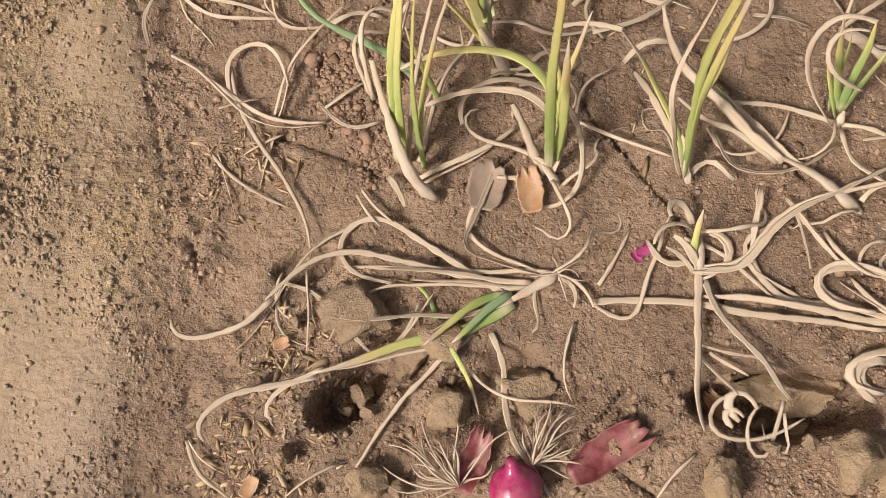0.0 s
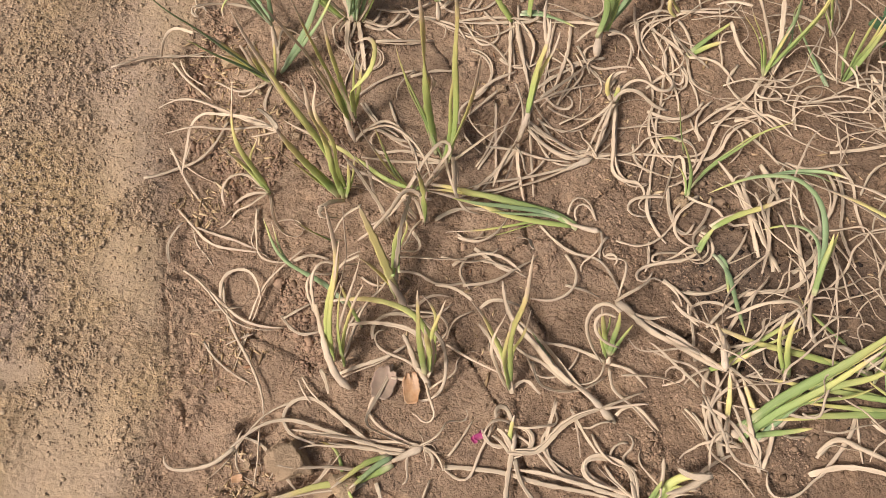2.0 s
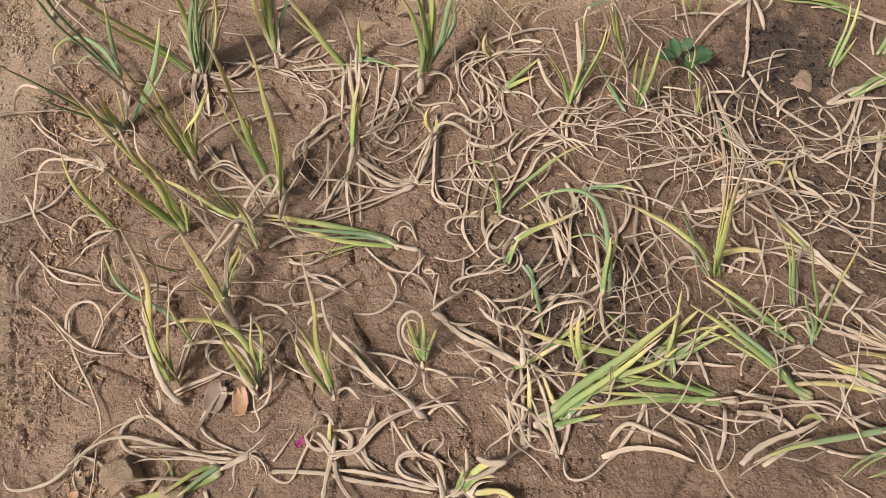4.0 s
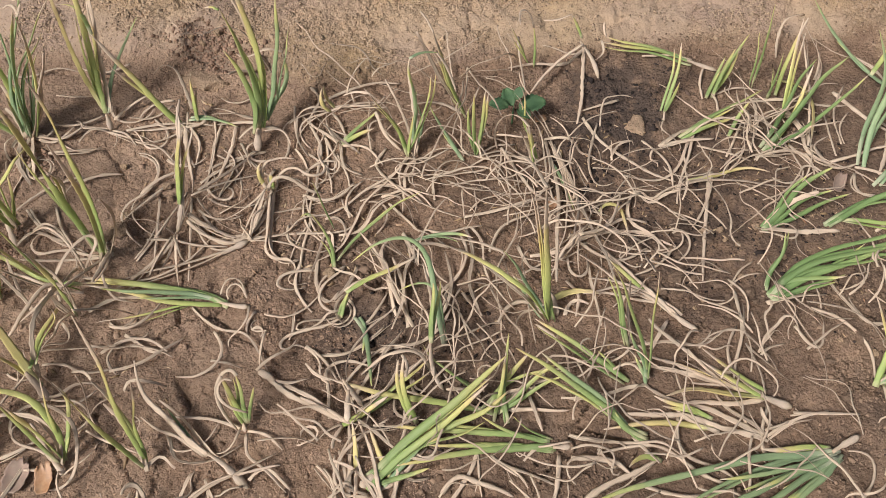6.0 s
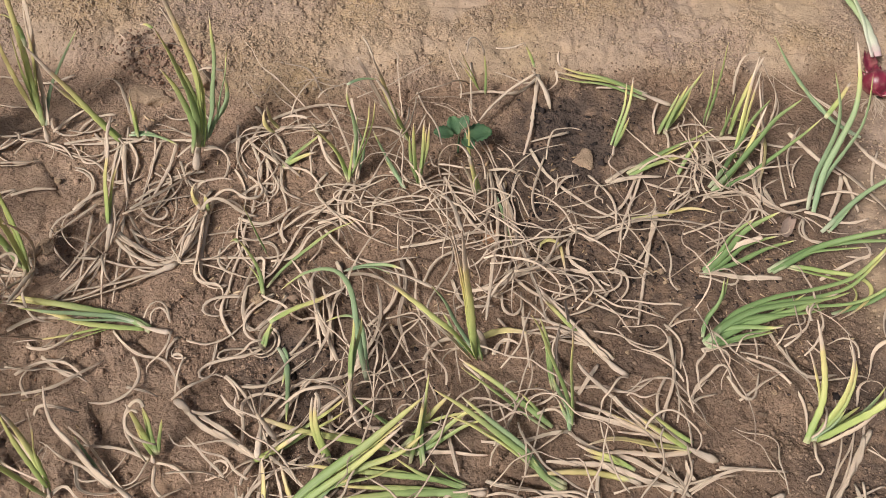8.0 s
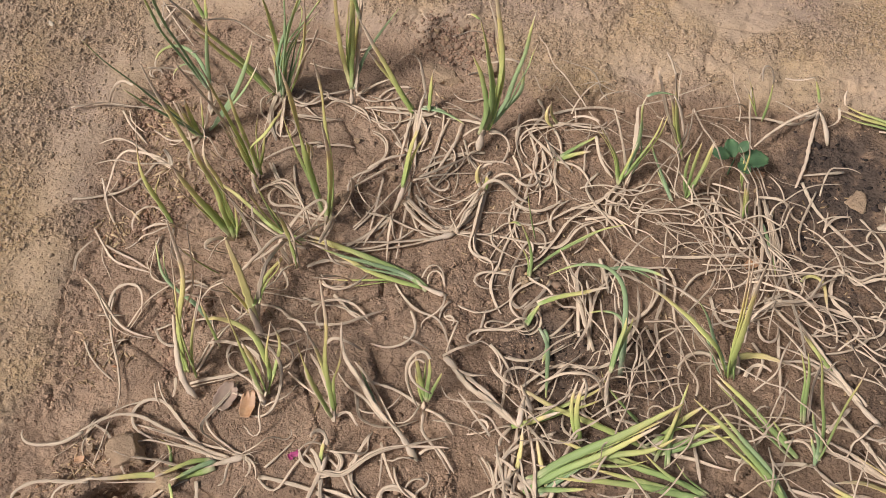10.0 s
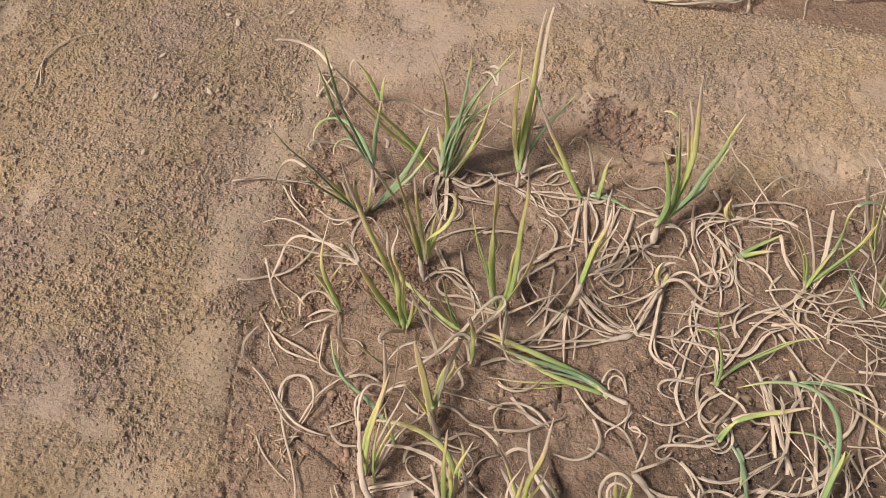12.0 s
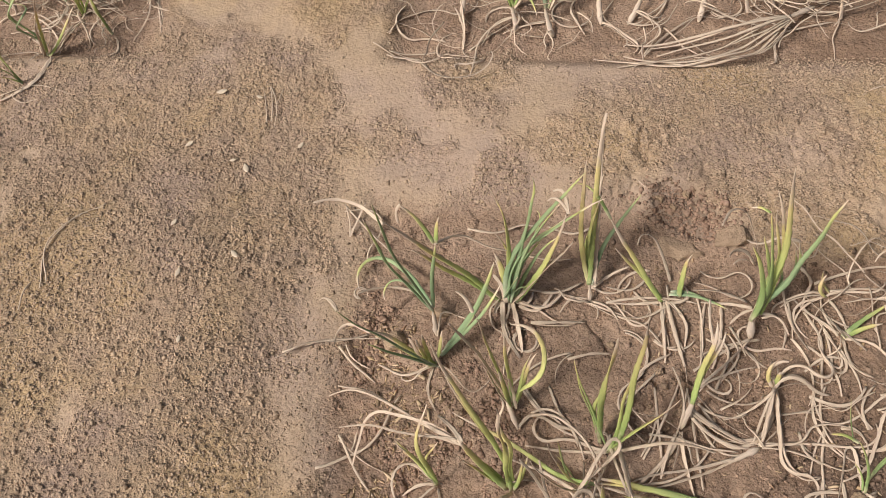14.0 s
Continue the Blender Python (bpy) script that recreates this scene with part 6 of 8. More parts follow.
onion_plant(-0.132, 0.547, 'standing onion plant with yellowing green leaves and dry skirt', (
    'w 9 -0.132 0.547 0.006 0.058 120,120,112,111 20,13,14,13',
    'l 8 -0.147 0.590 0.006 0.268 180,147,153,153,161,153,175,162,180,180 82,79,79,84,84',
    'd 6 -0.189 0.606 0.270 0.102 111,112,116,121,128,128 -41,-41,-43,-47,-44',
    'g 7 -0.143 0.586 0.006 0.211 0,134,123,103,135,124,135,90,90,90 90,83,82,85,85',
    'l 8 -0.139 0.587 0.006 0.355 -53,-48,-44,22,92,106,118,130,138,138 78,82,-32,-48,-60',
    'g 8 -0.140 0.581 0.006 0.151 27,45,66,57,63,54,31,34 81,76,78,74,70',
    'l 7 -0.145 0.580 0.006 0.130 -135,-176,-193,-222,-207,-225,-180 85,81,83,82,80',
    'd 7 -0.133 0.549 0.006 0.097 54,57,-15,-31,-8,0 8,6,2,-5,-5',
))
onion_plant(-0.269, 0.635, 'onion plant with yellow-green leaves and one folded bluish leaf', (
    'b 9 -0.269 0.635 0.006 0.277 -149,-154,-161,-155,-166,-166,-153,-161,-178,-162 67,67,66,64,71',
    'd 5 -0.367 0.597 0.261 0.109 128,129,131,140,157,153 -39,-39,-45,-58,-64',
    'l 8 -0.270 0.637 0.006 0.151 180,180,180,180,173,180,209,211 53,56,58,58,54',
    'd 5 -0.353 0.628 0.130 0.113 151,148,154,166,219,245,259 -29,-27,-39,-46,-50',
    'l 8 -0.276 0.639 0.006 0.086 180,154,126,117,90 86,80,79,79,80',
    'l 8 -0.271 0.641 0.006 0.096 0,23,45,45,56,45 77,75,76,75,77',
    'l 7 -0.280 0.635 0.006 0.085 180,179,153,135,153 86,81,79,78,78',
    'b 11 -0.262 0.657 0.006 0.192 39,44,39,42,44,45,58,58,63,63 48,45,51,53,57',
    'd 5 -0.280 0.635 0.006 0.093 -139,-142,-162,-196,-208,-197 6,6,-1,-3,-6',
    'd 4.5 -0.387 0.677 0.007 0.153 -159,-151,-159,-171,-163,-145,-140,-144 -3,1,4,4,2',
    'd 4.5 -0.430 0.648 0.007 0.085 -41,-45,-33,-31,-32 1,4,-1,-7,-12',
    'd 5 -0.274 0.633 0.006 0.076 -95,-100,-85,-56,-54 10,6,0,-6,-13',
))
onion_plant(-0.275, 0.685, 'standing onion plant with yellowing green leaves and dry skirt', (
    'w 11 -0.275 0.685 0.006 0.050 108,104,104,108 38,44,41,43',
    'b 9 -0.282 0.715 0.040 0.260 153,155,157,164,171,153,125,135,135,135 63,71,73,80,80',
    'b 9 -0.284 0.721 0.040 0.229 128,127,128,136,142,152,187,238,270,306 -6,-8,-7,-10,-11',
    'd 5 -0.303 0.759 0.006 0.120 173,173,181,191,206,219,225 20,14,17,19,16',
    'b 8 -0.283 0.721 0.040 0.132 90,90,90,82,67,64,65,72 66,66,68,68,71',
    'l 7 -0.272 0.769 0.162 0.051 72,81,54,34 68,72,72,66',
    'd 6 -0.275 0.766 0.162 0.141 53,54,33,9,-16,-2,13,14 -22,-25,-29,-29,-25',
    'l 7 -0.275 0.768 0.162 0.079 129,141,141,161,171 38,38,38,38,33',
    'd 5 -0.325 0.802 0.210 0.037 -169,-100,-34 -45,-66,-54',
    'd 4 -0.470 0.913 0.006 0.127 -48,-43,-40,-40,-37,-39,-38 3,1,2,2,3',
    'd 4 -0.452 0.853 0.006 0.072 79,77,79,79,73 1,6,1,6,3',
))
onion_plant(-0.181, 0.760, 'tall standing onion plant with green leaves and dry foot', (
    'l 12 -0.181 0.760 0.006 0.282 171,170,169,183,186,191,182,191,192,194 52,54,53,59,59',
    'd 6 -0.334 0.745 0.240 0.119 139,143,145,163,183,203,216 0',
    'b 11 -0.171 0.762 0.006 0.322 90,94,56,36,16,13,15,3,15,0 81,67,60,62,61',
    'b 12 -0.163 0.759 0.006 0.254 27,54,56,45,34,30,13,14,7,14 80,74,71,66,63',
    'g 10 -0.168 0.763 0.006 0.088 117,101,114,127,143 57,57,56,54,54',
    'b 9 -0.164 0.776 0.006 0.281 0,45,51,55,45,27,27,45,42,180 82,77,77,82,73',
    'g 8 -0.169 0.775 0.006 0.278 0,88,80,76,109,117,139,180,180,198 86,79,84,77,71',
    'l 13 -0.155 0.761 0.006 0.259 11,14,13,14,14,16,2,3,13,0 63,67,73,78,84',
    'd 6 -0.078 0.777 0.250 0.061 99,99,109,214 -6,-9,-13,-16',
    'd 9 -0.176 0.761 0.006 0.110 -85,-85,-82,-64,-49,-54 6,5,1,-5,-5',
    'd 9 -0.160 0.759 0.006 0.091 -73,-71,-73,-76,-77,-77 6,6,1,-6,-5',
    'd 8 -0.156 0.765 0.006 0.098 -21,-26,-9,40,56,53 8,7,1,-6,-6',
    'd 7 -0.149 0.754 0.006 0.078 -24,-25,46,68,68 7,8,0,-5,-11',
    'b 7 -0.175 0.764 0.006 0.119 -27,-29,-34,-37,-38,-39,-39 77,72,75,72,72',
))
onion_plant(-0.035, 0.773, 'tall standing onion plant with green leaves and dry foot', (
    'w 10 -0.035 0.773 0.006 0.029 90,100,108 53,57,51',
    'g 10 -0.038 0.790 0.030 0.293 90,94,91,90,90,90,90,88,84,63 63,62,66,75,72',
    'y 8 -0.040 0.793 0.030 0.258 124,129,122,112,102,90,90,90,90,0 68,72,76,79,90',
    'b 8 -0.035 0.790 0.030 0.167 72,81,73,60,52,48,45,45,45 38,43,40,42,41',
    'g 7 -0.040 0.799 0.030 0.184 108,108,108,97,90,63,62,45,39,27 72,72,76,76,76',
    'd 5 -0.035 0.777 0.006 0.061 -174,-174,-123,-117 11,6,-3,-12',
    'd 5 -0.033 0.773 0.006 0.055 -13,-19,-47,-54 8,8,-7,-17',
    'd 6 -0.034 0.796 0.006 0.071 36,38,30,21,21 19,20,21,20,20',
))
onion_plant(0.080, 0.783, 'drooping onion plant with bent green leaves and dry skirt', (
    'g 9 0.080 0.783 0.006 0.196 158,158,154,152,152,156,168,156,154,166 51,57,57,60,62',
    'l 7 -0.016 0.826 0.170 0.096 117,117,122,139,177,216 4,6,6,6,7',
    'l 9 0.106 0.794 0.006 0.092 90,90,83,90,47,27 66,69,67,76,64',
    'd 6 0.093 0.821 0.006 0.125 111,113,116,114,162,253,258 23,26,20,16,13',
    'b 8 0.091 0.797 0.006 0.095 0,0,-10,-23,-30,-30 9,9,6,10,3',
    'd 8 0.088 0.784 0.006 0.112 -79,-79,-78,-77,-76,-72,-76 9,7,-2,-4,-5',
    'd 7 0.079 0.776 0.006 0.098 -84,-90,-85,-86,-86,-90 8,4,1,-4,-11',
    'd 6 0.089 0.779 0.006 0.091 -139,-136,-148,-173,-184,-186 6,6,-1,-8,-2',
    'd 7 0.093 0.785 0.006 0.084 -58,-53,-70,-98,-96 9,5,3,-9,-10',
    'd 6 0.078 0.782 0.006 0.084 -166,-166,-173,-180,-180 6,6,-1,-2,-9',
    'd 7 0.172 0.786 0.006 0.114 -90,-93,-93,-100,-105,-105,-108 3,3,3,2,1',
    'd 6 0.084 0.780 0.006 0.069 6,7,34,121,121 14,7,0,-4,-13',
))
onion_plant(0.214, 0.730, 'tall standing onion plant with green leaves and dry foot', (
    'w 13 0.214 0.730 0.006 0.049 90,94,78,72 33,30,27,36',
    'g 13 0.216 0.763 0.030 0.216 45,58,70,100,123,133,126,138,159,153 72,72,71,70,76',
    'l 10 0.220 0.769 0.030 0.282 56,69,69,68,97,122,133,130,146,135 65,73,74,74,80',
    'b 9 0.224 0.775 0.030 0.252 27,21,18,62,48,30,40,75,0,0 61,70,71,80,83',
    'b 10 0.223 0.773 0.030 0.127 37,40,43,32,69,109,112 44,45,41,48,48',
    'd 6 0.265 0.840 0.120 0.080 164,164,211,189,131 -3,-3,-7,-7,-6',
    'd 6 0.232 0.880 0.006 0.207 166,153,163,143,174,209,224,244,249,249 67,66,54,36,30',
    'l 6 0.193 0.812 0.234 0.027 127,146,207 -14,-12,-12',
    'd 6 0.226 0.859 0.006 0.105 162,163,195,209,238,246 59,60,46,35,32',
    'd 6 0.213 0.773 0.030 0.078 164,164,172,172,173 -17,-18,-17,-18,-16',
    'd 6 0.212 0.794 0.006 0.086 164,162,172,180,180 14,6,7,-9,-8',
    'd 6 0.223 0.764 0.030 0.084 13,3,-55,-96,-111 -12,-18,-14,-20,-17',
    'g 9 0.218 0.771 0.030 0.089 63,75,67,74,76,76 52,51,53,56,54',
))
onion_plant(0.350, 0.749, 'limp onion plant with bent lime leaves and curled tips', (
    'g 9 0.350 0.749 0.006 0.081 39,41,38,29,39 15,14,15,19,23',
    'l 8 0.351 0.747 0.006 0.061 23,28,18,8 13,12,13,14',
    'y 8 0.338 0.821 0.006 0.045 162,154,114,72 46,41,57,63',
    'd 6 0.350 0.748 0.006 0.083 -84,-84,-74,-22,-16 3,6,3,-8,-8',
    'd 6 0.354 0.745 0.006 0.085 -8,-4,-34,-57,-51 8,4,1,-6,-8',
    'd 6 0.409 0.794 0.030 0.082 -67,-73,-59,-41,-39 -12,-13,-13,-16,-17',
    'd 6 0.345 0.752 0.006 0.084 146,146,144,130,130 6,6,-2,-3,-10',
))
loose_leaf('d 5 -0.088 0.783 0.006 0.112 -13,-16,-16,-19,-14,-14,-14 8,2,-3,-4,-11')
loose_leaf('d 5 -0.009 0.801 0.006 0.084 -14,-13,28,55,56 9,3,-4,-6,-6')
loose_leaf('d 5 0.009 0.751 0.006 0.093 -21,-11,-22,-42,-50,-45 2,8,-3,-5,-10')
loose_leaf('d 5 0.127 0.670 0.006 0.109 36,41,36,35,32,36 7,1,0,-3,-1')
loose_leaf('d 6 0.159 0.644 0.006 0.103 72,67,67,86,136,139 11,4,2,-6,-3')
loose_leaf('d 5 0.245 0.698 0.006 0.102 -117,-119,16,26,-32,-40 7,6,0,-1,-6')
loose_leaf('d 6 0.294 0.861 0.006 0.084 -49,-51,-125,-109,-90 8,7,-2,-4,-9')
loose_leaf('d 6 0.336 0.823 0.006 0.091 8,8,11,7,1,7 8,3,-1,-6,-8')
loose_leaf('d 5 0.316 0.835 0.006 0.140 16,23,21,19,15,15,0,0 9,7,3,-7,-5')
loose_leaf('d 5 0.273 0.804 0.006 0.091 -84,-88,-84,-69,-55,-54 9,8,4,-4,-4')
loose_leaf('d 5 0.291 0.686 0.006 0.072 45,45,26,-4,-7 12,5,0,-8,-7')
loose_leaf('d 6 -0.127 0.725 0.006 0.090 0,4,6,7,7,14 9,3,2,-5,-5')
loose_leaf('d 6 -0.135 0.785 0.006 0.092 -6,-12,-1,24,37,36 7,8,1,-5,-6')
loose_leaf('d 5 -0.143 0.849 0.006 0.076 -11,-13,-4,13,18 12,5,2,-6,-11')
loose_leaf('d 5 -0.251 0.895 0.006 0.148 -11,-8,-2,24,32,2,-14,-6 1,0,1,-6,-5')
loose_leaf('d 5 -0.112 0.909 0.006 0.093 -24,-22,-12,24,36,32 4,8,1,-3,-4')
loose_leaf('d 5 0.036 0.647 0.006 0.078 50,46,39,30,36 8,8,0,-6,-12')
loose_leaf('d 5 -0.065 0.668 0.006 0.069 14,21,17,7,6 15,5,2,-7,-10')
loose_leaf('d 5 0.184 0.750 0.006 0.087 -63,-66,-58,-32,-34 10,8,-3,-5,-6')
onion_plant(0.023, 0.123, 'pulled onion plant lying flat, half green, half dry', (
    'w 11.0 0.023 0.123 0.006 0.043 -153,-147,-146 0,1,15',
    'b 8.5 -0.014 0.106 0.006 0.066 -153,-136,-128,-135 12,13,14,19',
    'l 9.3 -0.012 0.097 0.006 0.172 -143,-151,-150,-170,-166,-155,-155,-159,-166 0,9,14,13,14',
    'd 6.5 -0.165 0.031 0.030 0.123 -166,-166,-169,-164,-147,-124,-27 0',
    'l 6.8 -0.019 0.106 0.006 0.083 -166,-152,-135,-134,-135 14,24,13,13,19',
    'd 5.8 -0.048 0.069 0.006 0.139 -135,-146,-126,-137,-124,-124,-117,-124 0',
    'g 5.1 -0.071 0.069 0.006 0.069 104,109,117,163,180 0',
    'g 4.2 -0.065 0.065 0.020 0.066 -56,-57,-63,-72,-76 -16,-15,-17,-17,-14',
    'd 5.8 0.022 0.123 0.006 0.179 166,180,186,180,175,180,180,180,180,180 0',
    'd 5.8 0.001 0.116 0.006 0.123 180,180,170,174,180,180,180 0,11,6,6,14',
    'd 5.8 -0.008 0.111 0.006 0.229 180,169,164,168,170,168,189,211,225,233 0,7,3,4,0',
    'd 5.8 -0.212 0.094 0.020 0.109 -135,-135,-162,-166,-185,-270 0,-6,-5,-5,-1',
    'd 5.8 -0.021 0.106 0.006 0.234 149,149,149,149,145,182,231,300,344,351 0,1,0,1,9',
    'd 5.0 0.022 0.122 0.006 0.043 0,-46,-76 0,12,13',
    'd 4.3 0.006 0.116 0.006 0.045 -104,-86,-68,-153 0,3,9,12',
    'd 4.3 -0.154 0.161 0.006 0.145 -153,-149,-133,-122,-113,-118,-129,-135 0',
    'd 3.6 -0.210 0.110 0.006 0.077 -108,-90,-62,-17,-14 0',
))
onion_plant(0.135, 0.152, 'withered onion plant with long flat pale leaves', (
    'd 7.2 0.135 0.152 0.006 0.150 -90,-90,-99,-90,-90,-98,-83,-72 -1,13,3,0,0',
    'w 8.5 0.136 0.129 0.006 0.028 90,90,90 19,13,1',
    'd 6.5 0.138 0.124 0.006 0.113 -76,-73,-55,-45,-46,-68,-45 13,10,0,0,0',
    'd 4.3 0.195 0.029 0.006 0.099 -104,-110,-105,-254,-284,-326 0',
    'd 4.3 0.133 0.063 0.006 0.042 -56,-45,-45 0,11,0',
))
loose_leaf('d 7.2 0.052 0.101 0.006 0.224 9,2,0,-5,-12,-7,-1,-5,-11,0 0,2,0,-7,0')
loose_leaf('d 7.2 0.192 0.167 0.006 0.155 -124,-134,-64,-51,-15,0,-11,0,0 -1,0,0,-10,0')
loose_leaf('w 7.6 0.162 0.012 0.006 0.050 146,104,-30,-76 0,4,12,0')
loose_leaf('d 4.3 0.155 0.031 0.006 0.106 -162,-104,-16,10,28,34 0')
loose_leaf('d 2.9 0.133 0.070 0.006 0.073 -18,-18,0,-29,-34 0,16,0,-11,0')
loose_leaf('d 4.3 0.124 0.156 0.006 0.082 -18,-22,-44,-45,-45 0,0,0,8,0')
loose_leaf('d 4.3 0.056 0.115 0.006 0.056 56,62,65,63 0,0,-11,-12')
loose_leaf('d 4.3 0.052 0.099 0.006 0.125 -34,-23,71,76,66,76,63 0,4,0,1,1')
loose_leaf('d 4.3 0.233 0.163 0.006 0.061 -72,-56,-32,0 17,14,-14,-14')
loose_leaf('d 4.3 0.278 0.157 0.006 0.042 180,231,304 14,-1,-16')
loose_leaf('d 7.2 0.271 0.062 0.006 0.058 166,210,301,342 14,0,0,-18')
loose_leaf('d 4.3 -0.210 0.110 0.006 0.111 -14,-14,-38,-36,-56,-42,-34 0,11,0,0,0')
loose_leaf('d 5.0 -0.113 0.056 0.006 0.061 45,56,56,56 0,0,15,0')
loose_leaf('d 5.8 -0.030 0.073 0.006 0.141 -63,-69,-90,-81,-73,-47,-56,-56 0')
loose_leaf('d 3.6 0.036 0.084 0.006 0.065 -108,-104,-86,-56 17,0,-4,-16')
loose_leaf('d 2.9 -0.047 0.045 0.006 0.094 -63,-34,-17,0,0,-14 0,6,0,-5,0')
loose_leaf('d 5.0 -0.030 0.224 0.006 0.138 -117,-104,-121,-106,-45,-28,-17,-18 -1,-1,10,-6,0')
loose_leaf('d 3.6 0.129 -0.014 0.006 0.045 -135,-138,-124,-124 13,4,-7,-16')
loose_leaf('d 3.6 -0.148 -0.036 0.006 0.051 -166,-147,-142,-135 14,15,-10,-13')
loose_leaf('d 3.6 -0.279 -0.025 0.006 0.065 -63,-56,-31,-34 13,12,-13,-16')
loose_leaf('d 2.9 -0.189 0.130 0.006 0.079 -90,-80,-81,-90,-90 14,10,0,-6,-14')
loose_leaf('d 3.6 -0.147 0.194 0.006 0.043 -53,-45,-34 11,11,-16')
onion_plant(1.091, 0.183, 'dry onion plant with three long pale leaves lying flat', (
    'd 6 1.091 0.183 0.006 0.217 51,46,50,46,51,50,58,67,71,76 0,0,0,-5,0',
    'd 5 1.099 0.188 0.006 0.156 45,49,52,55,59,57,64,67,60 8,0,0,-4,-7',
    'd 5 1.095 0.184 0.006 0.185 56,56,58,62,58,56,46,59,68,67 0,0,0,-4,0',
))
loose_leaf('d 5 1.167 0.252 0.006 0.101 -81,-77,-72,-40,-22,-22 9,4,0,-2,-11')
loose_leaf('d 5 1.151 0.235 0.006 0.148 -113,-103,-90,-120,-156,-154,-155,-162 7,1,0,0,-9')
loose_leaf('d 4.5 1.178 0.255 0.006 0.124 -98,-99,-111,-121,-90,-90,-90 8,8,0,-3,-9')
loose_leaf('d 4.5 1.126 0.155 0.006 0.048 -37,-24,-19,-18 22,6,-9,-18')
loose_leaf('d 5 1.039 0.138 0.006 0.111 51,51,46,61,85,162,180 9,2,0,0,-9')
loose_leaf('d 2.5 1.196 0.299 0.006 0.051 -39,-39,-38,-27 17,7,-8,-17')


# ---- straws and a twig on the path ----
straw('t 2.6 -0.959 0.689 0.006 0.215 104,110,108,93,80,71,65,44,32,34 0,4,-2,-6,-3')
straw('t 2.4 -0.685 1.190 0.006 0.109 -60,-60,-66,-76,-88,-85 7,4,0,-5,-9')
straw('t 2.2 -0.658 1.186 0.006 0.044 -90,-91,-112 13,6,-20')
straw('t 2.4 -1.275 1.142 0.006 0.179 24,29,31,16,3,-10,-17,-15,-16,-15 6,1,0,-3,-5')
straw('t 2.6 -1.238 0.754 0.006 0.135 5,11,6,13,32,43,51,49 5,3,1,-4,-2')
straw('t 2.6 -0.952 0.703 0.006 0.205 114,120,115,100,79,62,58,43,27,36 5,3,-2,-1,-8')
straw('t 2.4 -0.892 0.308 0.006 0.081 21,21,23,26,23 7,7,0,-8,-7')
straw('t 2.4 -0.979 0.645 0.006 0.058 90,102,84,72 13,6,-6,-12')


# ---- more plants crowd the next beds ----
def crowd(count, x0, x1, y0, y1, seed):
    r = random.Random(seed)
    for _ in range(count):
        x, y = r.uniform(x0, x1), r.uniform(y0, y1)
        plant = tagged(new("onion_plant"), "onion plant with green and dry leaves in the next bed", "onion plant", "onion plants in the next beds")
        plant.location = (x, y, level(x, y))
        part("stem", leaf_mesh("w", r.uniform(9, 13), np.array([x, y, 0.0]), r.uniform(0.04, 0.07), [r.uniform(0, 360)] * 2, [r.uniform(50, 80), 70]), LEAF["w"], plant)
        for _ in range(r.randint(2, 4)):
            turn, kind = r.uniform(0, 360), r.choice("gglb")
            part(NAMES[kind], leaf_mesh(kind, r.uniform(6, 9), np.array([x, y, 0.03]), r.uniform(0.12, 0.26), [turn, turn + r.gauss(0, 15), turn + r.gauss(0, 30)], [r.uniform(35, 75), r.uniform(20, 50), r.uniform(-30, 20)]), LEAF[kind], plant)
        for _ in range(r.randint(2, 4)):
            turn = r.uniform(0, 360)
            part("dry_leaf", leaf_mesh("d", r.uniform(4, 6), np.array([x, y, 0.02]), r.uniform(0.08, 0.18), [turn, turn + r.gauss(0, 40), turn + r.gauss(0, 70), turn + r.gauss(0, 90)], [10, -12, -5], 1.0), LEAF["d"], plant)


crowd(15, -1.5, -1.08, 1.42, 1.72, 51)
crowd(17, -0.42, 0.6, 1.43, 1.7, 52)


# ---- more withered leaves matted between the plants ----
def matted_leaves(count, cx, cy, rx, ry, seed):
    """Limp straw leaves that curl over the soil round a place."""
    r = random.Random(seed)
    for _ in range(count):
        x, y = cx + rx * r.gauss(0, 0.5), cy + ry * r.gauss(0, 0.5)
        turn = r.uniform(0, 360)
        bends, curly = [turn], r.random() < 0.2
        for _ in range(4):
            bends.append(bends[-1] + r.gauss(0, 60 if curly else 16))
        lift = r.uniform(0.004, 0.05)
        MATTED.append(leaf_mesh("d", r.uniform(2.4, 3.8), np.array([x, y, lift]), r.uniform(0.06, 0.17), bends, [r.uniform(-8, 28), r.uniform(-6, 6), r.uniform(-28, 4)], 1.0))


for count, cx, cy, rx, ry in ((24, 0.55, 0.42, 0.2, 0.12), (36, 0.75, 0.62, 0.16, 0.14), (34, 0.55, 0.68, 0.18, 0.12), (34, 1.05, 0.72, 0.15, 0.13), (18, 0.72, 0.32, 0.22, 0.1), (24, 1.02, 0.45, 0.16, 0.12), (8, 0.38, 0.25, 0.12, 0.1), (14, 0.45, 0.85, 0.2, 0.05), (20, 0.75, 0.2, 0.3, 0.06), (26, -1.2, 1.45, 0.25, 0.1), (30, -0.1, 1.42, 0.35, 0.06), (20, 0.4, 1.45, 0.25, 0.08)):
    matted_leaves(round(count * (1.5 if cx > 0.35 and cy < 1 else 0.8)), cx, cy, rx, ry, round(1000 * cx + 10 * cy))
every = bmesh.new()
for bm in MATTED:
    piece = bpy.data.meshes.new("piece")
    bm.to_mesh(piece)
    bm.free()
    every.from_mesh(piece)
    bpy.data.meshes.remove(piece)
tagged(part("matted_leaves", every, LEAF["m"]), "matted straw-dry onion leaves strewn between the plants", "dry leaves", kind="stuff")


